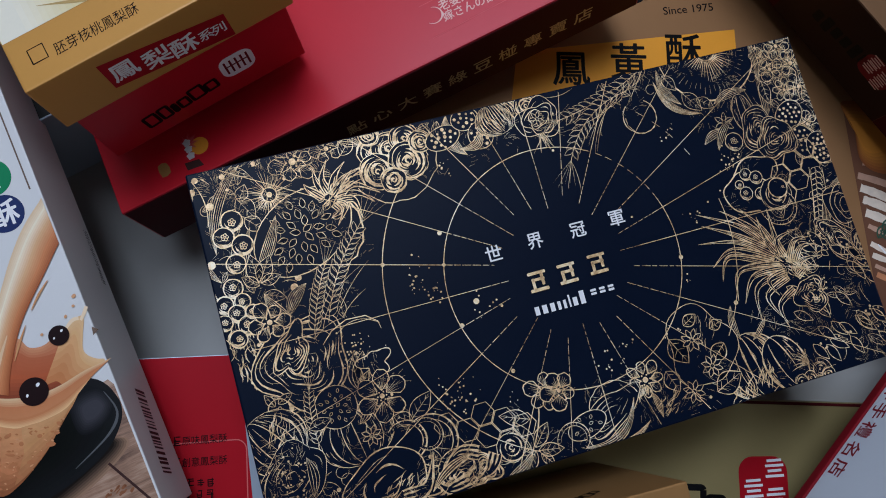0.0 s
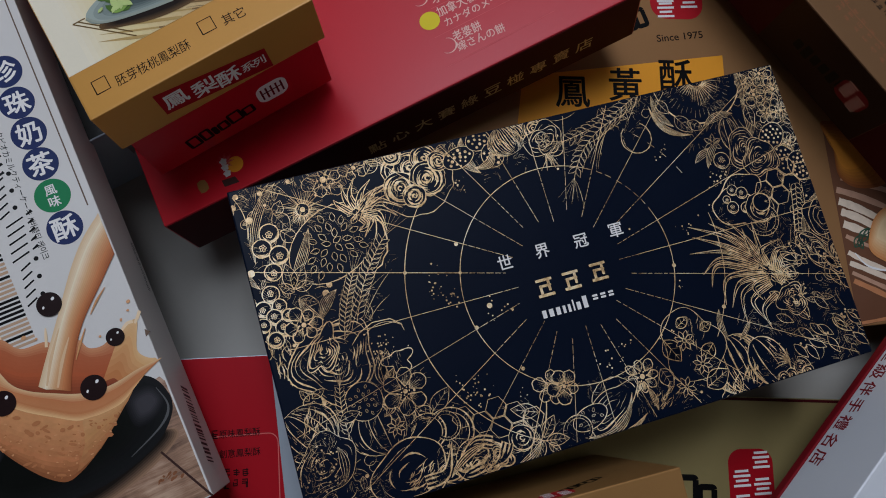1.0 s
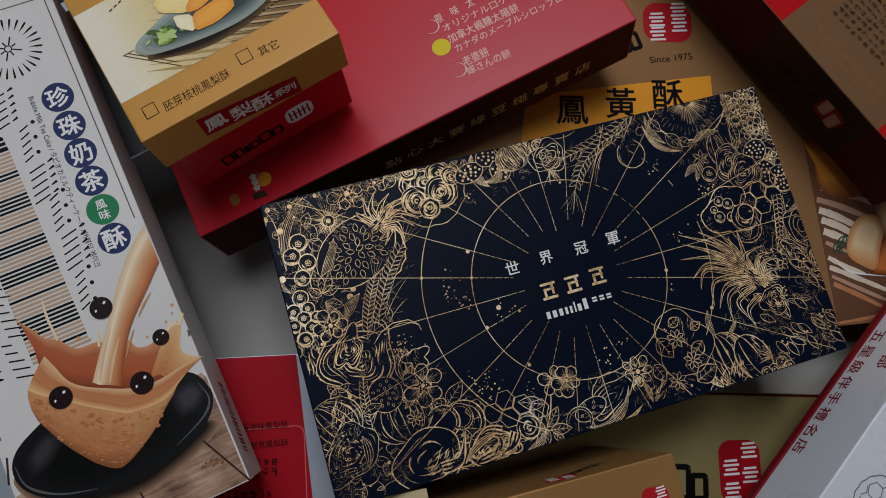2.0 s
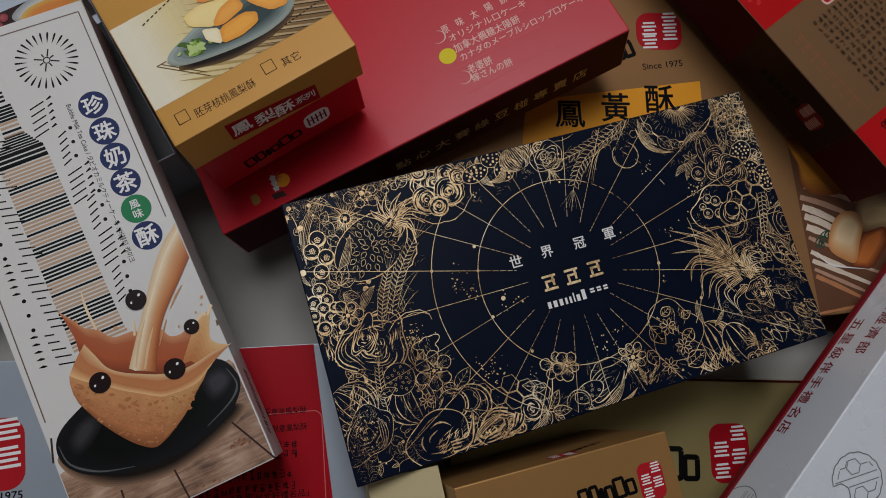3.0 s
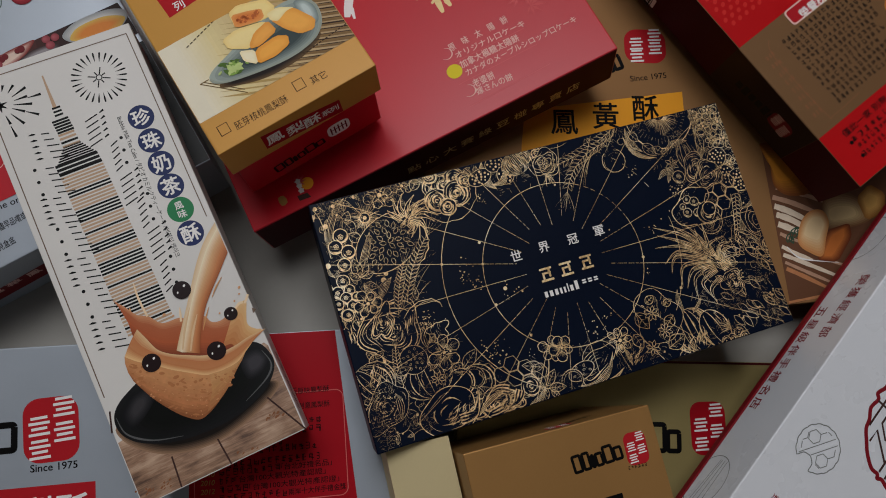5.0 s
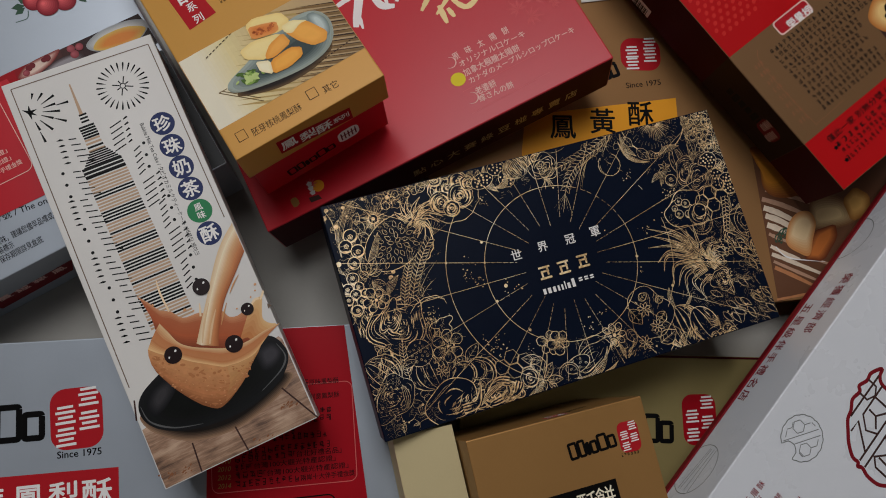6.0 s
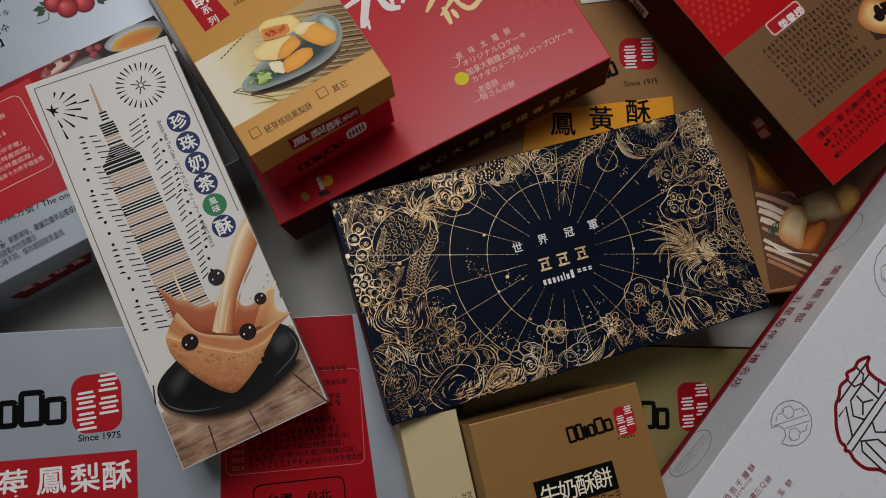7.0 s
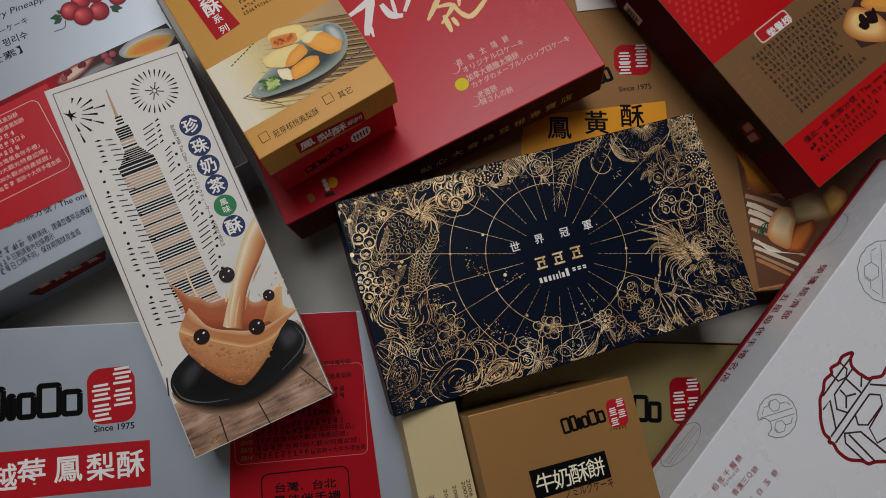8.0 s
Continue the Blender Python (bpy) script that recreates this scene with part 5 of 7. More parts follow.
plate = soft(((0.43, 5.03), (1.44, 5.80), (3.49, 6.44), (6.41, 6.11), (8.39, 5.53), (8.99, 4.54), (8.80, 3.62), (7.71, 2.72), (5.53, 2.14), (2.94, 2.30), (1.17, 3.01), (0.34, 3.98)), ((1.99, 4.57), (2.66, 4.85), (3.65, 4.98), (5.21, 5.06), (6.64, 4.80), (7.06, 4.41), (7.02, 4.03), (6.41, 3.51), (5.23, 3.27), (3.50, 3.21), (2.37, 3.50), (1.95, 4.01)), (26, 26, 27), (9, 11, 8), milk, top, M, 3, "plate_print", "printed black oval plate")
strokes([smooth(((0.44, 4.79), (0.63, 3.77), (1.69, 2.92), (3.19, 2.45)), False), smooth(((6.82, 2.73), (8.26, 3.38), (8.81, 4.02), (8.63, 4.90)), False)], 0.11, PLATE_SHEEN, plate, top(M, 6), "plate_rim", (0.2, 0.2))
soft(((0.79, 4.74), (1.62, 5.52), (2.68, 5.55), (2.56, 4.89), (1.63, 4.15), (0.94, 4.01)), ((1.32, 4.77), (1.68, 5.11), (2.03, 5.14), (1.95, 4.86), (1.63, 4.62), (1.37, 4.51)), (24, 24, 26), (58, 56, 58), plate, top, M, 5, "plate_sheen")
soft(((7.41, 4.97), (8.42, 5.16), (8.82, 4.41), (8.24, 3.79), (7.38, 3.79)), ((7.75, 4.66), (8.25, 4.75), (8.43, 4.43), (8.12, 4.17), (7.74, 4.18)), (24, 24, 26), (62, 60, 64), plate, top, M, 5, "plate_sheen")
sweep([((2.50, 10.73), (2.96, 10.09), (3.37, 9.43), (3.89, 9.12), (4.40, 8.49), (5.41, 8.36), (5.76, 7.80), (6.51, 7.95), (6.81, 7.45), (7.39, 7.35), (8.03, 7.76)),
       ((2.64, 10.31), (2.97, 9.65), (3.31, 8.98), (3.76, 8.61), (4.31, 8.09), (5.20, 7.85), (5.62, 7.46), (6.27, 7.37), (6.67, 7.03), (7.18, 6.84), (7.81, 6.68)),
       ((2.80, 9.21), (3.02, 8.83), (3.32, 8.26), (3.66, 7.79), (4.11, 7.42), (4.89, 7.07), (5.34, 6.79), (5.95, 6.59), (6.44, 6.37), (7.01, 6.24), (7.86, 6.05)),
       ((2.75, 8.35), (2.99, 8.01), (3.27, 7.57), (3.60, 7.18), (4.03, 6.83), (4.64, 6.47), (5.11, 6.22), (5.69, 5.95), (6.20, 5.80), (6.79, 5.73), (7.52, 5.61))],
      ((206, 146, 104), (178, 98, 62), (174, 88, 52), (134, 66, 42)), milk, top, M, 4, "tea_splash", "printed splash of milk tea", 5)
sweep([((8.03, 7.76), (8.26, 7.66), (8.77, 7.84), (8.90, 7.69), (8.66, 7.11), (8.50, 6.54), (8.83, 6.11), (9.35, 5.95)),
       ((7.76, 7.11), (8.00, 7.12), (8.38, 7.28), (8.42, 7.02), (8.31, 6.46), (8.37, 6.15), (8.58, 5.89), (8.80, 5.76)),
       ((6.80, 5.93), (7.04, 5.94), (7.26, 5.92), (7.36, 5.80), (7.40, 5.70), (7.47, 5.67), (7.57, 5.62), (7.68, 5.61))],
      ((226, 186, 134), (218, 168, 112), (194, 122, 72)), milk, top, M, 5, "splash_light", "", 5, reach=9.06)
drops = Art(63)
for c, a_, b_, turn in (((8.86, 8.62), 0.09, 0.07, 30), ((8.72, 8.28), 0.06, 0.05, 0), ((8.34, 8.02), 0.07, 0.05, 60), ((7.36, 7.72), 0.06, 0.05, 20), ((4.66, 8.86), 0.1, 0.08, 10), ((5.08, 8.62), 0.06, 0.05, 0), ((3.14, 9.86), 0.05, 0.09, 0)):
    drops.lift()
    drops.oval(Vector(c), a_, b_, turn, 10)
drops.put("tea_drop", ink((214, 160, 112)), milk, top(M, 7), kind="stuff")
strokes([smooth(((8.78, 7.67), (8.98, 7.87), (9.14, 8.08)), False), smooth(((8.20, 7.60), (8.51, 7.79), (8.74, 7.77)), False)], 0.14, TEA_LIGHT, milk, top(M, 5), "splash_thread", (0.6, 1))
sweep([((3.09, 8.72), (3.33, 8.09), (3.64, 7.28), (4.19, 6.75), (4.96, 6.32), (5.66, 5.97), (6.45, 5.73), (7.34, 5.73), (8.26, 5.88), (9.30, 5.93)),
       ((2.69, 8.38), (2.88, 7.74), (3.45, 7.09), (4.10, 6.55), (4.85, 6.05), (5.58, 5.60), (6.43, 5.42), (7.30, 5.46), (8.17, 5.67), (9.02, 5.82)),
       ((2.31, 8.00), (2.67, 7.40), (3.28, 6.85), (3.97, 6.22), (4.70, 5.69), (5.48, 5.17), (6.34, 5.02), (7.24, 5.13), (7.98, 5.40), (8.73, 5.70)),
       ((1.97, 7.60), (2.48, 7.09), (3.17, 6.58), (3.87, 5.98), (4.67, 5.42), (5.51, 4.88), (6.39, 4.76), (7.21, 4.86), (7.81, 5.19), (8.45, 5.59))],
      ((226, 190, 142), (196, 126, 80), (198, 132, 84), (236, 194, 136)), milk, top, M, 6, "cake_rim", "", 5)
cup_rails = [((1.97, 7.60), (2.48, 7.09), (3.17, 6.58), (3.87, 5.98), (4.67, 5.42), (5.39, 4.94), (5.88, 4.83), (6.39, 4.76), (7.21, 4.86), (7.81, 5.19)),
             ((1.87, 7.25), (2.31, 6.58), (2.89, 5.88), (3.56, 5.22), (4.34, 4.62), (5.08, 4.20), (5.59, 4.13), (6.14, 4.16), (6.87, 4.42), (7.48, 4.86)),
             ((1.84, 6.72), (2.19, 6.01), (2.67, 5.16), (3.32, 4.43), (4.02, 3.83), (4.72, 3.50), (5.26, 3.53), (5.82, 3.67), (6.52, 4.06), (7.14, 4.61)),
             ((1.93, 6.20), (2.20, 5.57), (2.64, 4.70), (3.20, 3.86), (3.71, 3.27), (4.30, 2.87), (4.93, 3.01), (5.57, 3.35), (6.21, 3.77), (6.75, 4.32))]
cup = sweep(cup_rails,
            ((208, 148, 96), (198, 136, 88), (186, 120, 76), (138, 84, 50)), milk, top, M, 7, "cake_print", "printed baked cake cup", 4, 0.3)
sweep([((5.63, 4.87), (5.96, 4.83), (6.40, 4.79), (7.21, 4.86), (7.87, 5.24)), ((5.41, 3.97), (5.78, 4.12), (6.27, 4.29), (6.92, 4.55), (7.57, 4.98)), ((4.76, 3.05), (5.20, 3.20), (5.69, 3.45), (6.33, 3.87), (6.99, 4.52))], ((206, 154, 102), (196, 140, 88), (172, 112, 70)), cup, top, M, 9, "cake_side", "", 4, 0.25)
for tone, seed, n, size in (((178, 114, 70), 60, 60, 0.05), ((208, 150, 102), 61, 50, 0.05), ((182, 118, 74), 62, 50, 0.12)):
    crust = Art(seed)
    for m in range(n):
        row, at = crust.rng.uniform(0.15, 2.85), crust.rng.uniform(0.4, 8.4)
        ra, rb_ = cup_rails[int(row)], cup_rails[int(row) + 1]
        ca = Vector(ra[int(at)]).lerp(Vector(ra[int(at) + 1]), at % 1)
        cb = Vector(rb_[int(at)]).lerp(Vector(rb_[int(at) + 1]), at % 1)
        crust.lift()
        crust.oval(ca.lerp(cb, row % 1), size * crust.rng.uniform(0.5, 1.6), size * crust.rng.uniform(0.3, 0.8), crust.rng.uniform(-60, 10), 7)
    crust.put("crust_speck", ink(tone, 0.2), cup, top(M, 10), kind="stuff")
sweep([((9.22, 12.69), (8.15, 11.83), (7.25, 10.78), (6.19, 9.22), (5.13, 7.68), (4.54, 6.79)), ((9.27, 12.34), (8.27, 11.45), (7.45, 10.49), (6.39, 9.05), (5.38, 7.53), (4.76, 6.57)), ((9.32, 11.90), (8.43, 11.09), (7.70, 10.18), (6.57, 8.85), (5.62, 7.38), (5.05, 6.44)),
       ((9.36, 11.43), (8.65, 10.75), (7.95, 9.91), (6.76, 8.64), (5.87, 7.23), (5.36, 6.26)), ((9.38, 11.01), (8.86, 10.50), (8.22, 9.83), (6.93, 8.49), (6.06, 7.14), (5.60, 6.11))],
      ((224, 192, 150), (242, 222, 188), (218, 168, 120), (198, 126, 78), (160, 88, 50)), milk, top, M, 9, "poured_tea", "printed stream of milk tea", 5, reach=9.06)
strokes([smooth(((6.04, 8.68), (5.36, 7.66), (4.85, 6.69)), False), smooth(((6.26, 8.18), (5.69, 7.35), (5.20, 6.45)), False)], 0.13, ink((226, 190, 148)), milk, top(M, 10), "stream_shine", (0.2, 0.6))
strokes([smooth(((8.22, 9.54), (7.74, 9.14), (7.33, 8.71)), False), smooth(((6.96, 8.27), (6.51, 7.67), (6.20, 7.20)), False)], 0.09, CAKE, milk, top(M, 10), "stream_edge", (0.3, 0.3))
strokes([smooth(((3.83, 11.14), (3.76, 10.29), (3.83, 9.14)), False), smooth(((5.55, 8.90), (5.45, 8.54), (5.33, 8.15)), False)], 0.12, TEA_LIGHT, milk, top(M, 7), "tea_thread", (0.3, 1))
for c, r in (((6.01, 9.74), 0.5), ((7.90, 7.45), 0.37), ((3.12, 6.72), 0.5), ((6.44, 5.89), 0.51)):
    ball = Art(27)
    ball.dot(c, r, 28)
    b = ball.put("tapioca_ball", PEARL_BALL, milk, top(M, 11))
    hi = Art(28)
    hi.oval((c[0] + r * 0.4, c[1] + r * 0.35), r * 0.16, r * 0.12, 40, 10)
    hi.oval((c[0] - r * 0.5, c[1] - r * 0.1), r * 0.13, r * 0.09, 60, 10)
    hi.put("ball_shine", WHITE_INK, b, top(M, 12), kind="stuff")
patch([(9.05, 7.30), (9.24, 7.10), (8.99, 6.97)], BROWN_INK, milk, top(M, 2), "small_mark")
# its narrow side: a line of small type and a barcode
bars((12.09, -3.70), (9.50, -3.42), 0.42, 22, BLACK, milk, east(M, 1, 9.12), 5)
code = Art(29)
p, q = Vector((4.69, -2.60)), Vector((1.26, -2.03))
run, x = (q - p).length, 0.0
d = (q - p) / run
side = Vector((d.y, -d.x)) if d.x < 0 else Vector((-d.y, d.x))
while x < run:
    w = code.rng.choice((0.05, 0.08, 0.12))
    a = p + d * x
    code.poly([a - side * 0.55, a + d * w - side * 0.55, a + d * w + side * 0.55, a + side * 0.55])
    x += w + code.rng.choice((0.05, 0.08, 0.12))
code.put("barcode", BLACK, milk, east(M, 1, 9.12), kind="stuff")

# ---- gold pineapple cake box ----
G = 6.6
photo = patch([(0.05, 2.15), (9.65, 2.15), (9.65, 7.3), (0.05, 7.3)], PHOTO_CREAM, gold, top(G, 1), "photo_print", "printed photograph of pineapple cakes on a dish")
sweep([[(x, 2.14), (x, 4.7), (x, 7.31)] for x in (1.0, 3.0, 6.0, 9.66)], ((240, 230, 204), (232, 212, 156), (204, 174, 124), (188, 158, 120)), photo, top, G, 2, "straw_mat", steps=9)
pale_art, shade_art, gap_art = Art(31), Art(32), Art(39)
for k in range(19):
    s = k / 18
    p, q = Vector((2.76, 8.74)).lerp(Vector((0.03, 3.70)), s), Vector((11.70, 4.78)).lerp(Vector((8.61, -0.27)), s)
    p = p.lerp(q, 0.14 + shade_art.rng.uniform(0, 0.1))
    m = p.lerp(q, shade_art.rng.uniform(0.3, 0.5))
    v = (q - p).normalized()
    v = Vector((-v.y, v.x)) * 0.1
    pale_art.line([p, p.lerp(m, 0.5), m], shade_art.rng.uniform(0.07, 0.15), (0.05, 1))
    shade_art.line([m, m.lerp(q, 0.5), q], shade_art.rng.uniform(0.12, 0.22), (0.3, 1))
    gap_art.line([p.lerp(q, 0.45) + v, p.lerp(q, 0.75) + v, q + v], shade_art.rng.uniform(0.04, 0.1), (0.1, 1))
for p, q in (((1.54, 6.64), (5.75, 8.06)), ((6.71, 2.73), (10.17, 3.15))):
    for k in range(16):
        a = Vector(p).lerp(Vector(q), k / 16)
        gap_art.line([a, Vector(p).lerp(Vector(q), (k + 0.6) / 16)], 0.11, (0.6, 0.6))
pale_art.trim(1.1, 2.15, 9.65, 7.3).put("straw_shade", ink((186, 156, 98), 0.2), photo, top(G, 3), kind="stuff")
shade_art.trim(1.1, 2.15, 9.65, 7.3).put("straw_print", ink((136, 106, 68), 0.3), photo, top(G, 4), kind="stuff")
gap_art.trim(1.1, 2.15, 9.65, 7.3).put("straw_gap", ink((62, 44, 32), 0.2), photo, top(G, 5), kind="stuff")
soft(((2.01, 3.60), (3.18, 2.90), (4.85, 2.54), (6.83, 2.66), (8.15, 3.29), (7.66, 4.06), (4.82, 4.32)), ((2.64, 3.40), (3.47, 3.04), (5.01, 2.81), (6.62, 3.02), (7.44, 3.33), (7.19, 3.63), (4.62, 3.97)), (104, 80, 52), (38, 30, 26), photo, top, G, 5, "dish_contact_print")
dish = soft(((1.71, 4.23), (2.16, 4.61), (3.33, 5.02), (4.95, 5.65), (6.96, 6.19), (8.34, 5.96), (8.87, 5.08), (8.61, 3.97), (7.77, 3.23), (6.36, 2.94), (4.52, 3.06), (2.72, 3.40), (1.86, 3.78)), ((3.65, 4.09), (3.92, 4.20), (4.59, 4.27), (5.34, 4.48), (6.34, 4.74), (7.14, 4.65), (7.42, 4.39), (7.38, 4.03), (7.05, 3.75), (6.36, 3.60), (5.45, 3.57), (4.43, 3.62), (3.79, 3.82)), (164, 174, 164), (66, 78, 78), photo, top, G, 6, "dish_print", "printed grey-green glazed dish")
strokes([smooth(((1.70, 4.15), (2.33, 3.58), (4.54, 3.10), (6.51, 2.99), (7.86, 3.37), (8.54, 4.02), (8.78, 5.08), (8.36, 5.85)), False)], 0.12, DISH_RIM, dish, top(G, 8), "dish_rim")
soft(((7.81, 5.79), (8.44, 5.76), (8.72, 4.97), (8.49, 4.14), (8.02, 4.23)), ((8.11, 5.42), (8.30, 5.45), (8.41, 5.05), (8.33, 4.61), (8.14, 4.73)), (128, 140, 136), (198, 208, 202), dish, top, G, 8, "dish_shine")
def pastry(outer, inner, c0, c1, ly):
    soft(outer, inner, [0.45 * a + 0.55 * b for a, b in zip(c0, c1)], c1, photo, top, G, ly, "pastry_print", steps=6, crisp=True)


pastry(((6.22, 5.58), (6.91, 6.03), (7.70, 5.61), (8.40, 4.29), (8.00, 3.76), (7.21, 3.90), (6.63, 4.66)), ((6.71, 5.38), (7.06, 5.55), (7.51, 5.29), (7.97, 4.44), (7.74, 4.20), (7.34, 4.25), (6.88, 4.80)), (226, 142, 58), (252, 180, 84), 9)
pastry(((6.23, 6.05), (6.95, 6.10), (7.77, 5.57), (7.28, 5.62), (6.56, 5.28), (6.22, 5.58)), ((6.55, 5.86), (6.93, 5.91), (7.34, 5.73), (7.06, 5.70), (6.66, 5.60), (6.50, 5.70)), (244, 212, 140), (254, 236, 178), 10)
pastry(((4.46, 7.27), (5.09, 7.48), (6.66, 6.94), (6.89, 6.14), (6.07, 5.76), (4.36, 6.19)), ((4.86, 7.23), (5.22, 7.26), (6.43, 6.84), (6.61, 6.39), (6.18, 6.26), (4.95, 6.79)), (244, 204, 124), (254, 226, 150), 9)
pastry(((4.51, 7.06), (5.39, 6.82), (6.16, 6.52), (6.05, 5.96), (5.71, 5.87), (4.36, 6.19)), ((4.79, 6.80), (5.29, 6.64), (5.78, 6.45), (5.77, 6.22), (5.53, 6.17), (4.71, 6.36)), (248, 186, 110), (226, 132, 66), 10)
pastry(((3.38, 5.92), (4.32, 6.12), (5.96, 5.72), (5.74, 5.19), (4.47, 4.58), (3.42, 5.25)), ((3.69, 5.74), (4.41, 5.83), (5.29, 5.59), (5.22, 5.31), (4.39, 5.04), (3.72, 5.34)), (242, 206, 122), (254, 228, 158), 11)
pastry(((4.54, 4.87), (5.09, 5.38), (6.09, 5.65), (6.24, 4.80), (4.99, 4.46), (4.47, 4.58)), ((4.87, 4.86), (5.20, 5.13), (5.85, 5.31), (5.96, 4.96), (5.09, 4.72), (4.81, 4.75)), (228, 140, 56), (250, 176, 84), 12)
pastry(((3.84, 4.81), (4.63, 4.43), (4.37, 3.52), (3.78, 4.10)), ((3.95, 4.55), (4.41, 4.33), (4.30, 3.84), (3.95, 4.18)), (246, 220, 160), (255, 242, 204), 13)
pastry(((4.61, 4.39), (6.02, 4.55), (6.59, 4.21), (6.40, 3.67), (5.40, 3.42), (4.37, 3.52)), ((4.83, 4.18), (5.90, 4.29), (6.25, 4.08), (6.16, 3.86), (5.40, 3.70), (4.67, 3.76)), (226, 138, 50), (252, 178, 78), 13)
spice = Art(35)
for k in range(46):
    spice.dot(Vector((5.26, 6.42)) + Vector((spice.rng.uniform(-0.67, 0.67), spice.rng.uniform(-0.22, 0.21))), spice.rng.uniform(0.11, -0.02), 6)
spice.put("filling_speck", TEA_DARK, photo, top(G, 11), kind="stuff")
for tone, seed in (((84, 112, 52), 36), ((140, 172, 84), 37), ((192, 210, 132), 38)):
    herb = Art(seed)
    for k in range(15):
        o = Vector((3.11, 4.09)) + Vector((herb.rng.gauss(0, 0.3), herb.rng.gauss(0, 0.2)))
        d = unit(herb.rng.uniform(0, 6.28)) * herb.rng.uniform(0.12, 0.3)
        e = Vector((-d.y, d.x)) * 0.45
        herb.lift()
        herb.poly([o - d, o - d * 0.3 + e, o + d * 0.4 + e * 0.8, o + d, o + d * 0.3 - e, o - d * 0.5 - e * 0.7])
    herb.put("herb_print", ink(tone, 0.25), photo, top(G, 9 + (seed - 36) * 2), kind="stuff")
strokes([[(1.13, 4.22), (1.66, 4.22)], [(1.13, 4.22), (3.08, 2.36)], [(1.34, 4.23), (3.03, 2.62)]], 0.05, STRAW_DARK, photo, top(G, 4), "mat_cord")
for p, q in (((0.69, 0.85), (1.26, 0.85)), ((5.32, 0.96), (5.91, 0.95))):
    d = Vector(q) - Vector(p)
    sq = box4(p, q, 0.62)
    strokes([sq + sq[:1]], 0.05, BLACK, gold, top(G), "tick_box")
lettering("胚芽核桃鳳梨酥", (1.54, 0.71), (4.69, 0.67), 0.52, BLACK, gold, top(G))
lettering("其它", (6.23, 0.84), (7.18, 0.80), 0.5, BLACK, gold, top(G))
tag = patch([(1.34, 13.13), (2.91, 13.26), (3.46, 9.07), (1.60, 8.86)], RED_INK, gold, top(G), "red_tag", "red printed tag with white title")
column("鳳梨酥", (2.59, 13.43), (2.46, 11.21), 1.15, WHITE_INK, tag, top(G, 2), 0.02)
column("系列", (2.40, 10.23), (2.40, 9.32), 0.62, WHITE_INK, tag, top(G, 2), 0.01)
for k, p in enumerate(((4.13, 10.39), (4.03, 9.91), (3.96, 9.46))):
    q = Vector(p) + Vector((3.1 - 0.3 * k, 0))
    bars(p, q, 0.26, 12, BLACK, gold, top(G), 40 + k)
band = patch([(2.38, -0.53), (2.38, -2.07), (7.17, -2.66), (7.14, -1.27)], CRIMSON, gold, front(G, 1), "title_band", "dark red title band on the lid's front")
for ch, p, s in (("鳳", (3.05, -1.39), 1.1), ("梨", (4.28, -1.61), 1.1), ("酥", (5.33, -1.78), 1.1), ("系", (6.20, -1.84), 0.62), ("列", (6.72, -1.88), 0.62)):
    column(ch, p, p, s * 0.92, WHITE_INK, band, front(G, 2), 0.018 if s > 1 else 0.01)
shop_name((2.22, -5.83), (5.60, -5.51), 0.85, BLACK, gold, front(G, 1, 0.3))
plaque = Art(33)
plaque.poly(rounded((6.64, -4.77), 1.5, 1.35, 0.45))
pq = plaque.put("seal", WHITE_INK, gold, front(G, 1, 0.3))
mk = Art(34)
c = Vector((6.64, -4.77))
for k in range(5):
    mk.line([c + Vector((-0.5 + 0.25 * k, -0.42)), c + Vector((-0.5 + 0.25 * k, 0.42))], 0.09)
mk.line([c + Vector((-0.55, 0.05)), c + Vector((0.55, 0.05))], 0.08)
mk.put("seal_mark", DARK_RED, pq, front(G, 2, 0.3), kind="stuff")

# ---- red sun cake box ----
R = 4.3
for body, p, q, h in (("原　味　太　陽　餅", (16.57, 5.13), (20.89, 5.19), 0.6), ("オリジナル口ケーキ", (16.71, 4.48), (21.72, 4.39), 0.48), ("加拿大楓糖太陽餅", (16.66, 3.67), (20.89, 3.59), 0.6), ("カナダのメープルシロップ口ケーキ", (16.74, 3.01), (24.79, 2.98), 0.5), ("老婆餅", (16.75, 2.03), (18.24, 1.98), 0.6), ("嫁さんの餅", (16.68, 1.46), (19.22, 1.33), 0.54)):
    lettering(body, p, q, h, PINK_INK, red, top(R), 0.008)
strokes([[(16.49, 4.33), (21.51, 4.28)], [(15.94, 2.75), (21.68, 2.82)], [(15.82, 0.99), (21.77, 1.16)]], 0.03, ROSE_INK, red, top(R), "rule_line")
dot = Art(41)
dot.dot((16.13, 3.74), 0.52, 30)
dot.put("yellow_sticker", YELLOW_INK, red, top(R, 2), "round yellow sticker")
tick = Art(42)
for c in ((16.20, 5.16), (16.33, 2.04)):
    tick.arc(c, 0.42, -140, 80, 0.08, ends=(0.2, 0.2))
tick.put("choice_circles", PINK_INK, red, top(R), kind="stuff")
maple = Art(43)
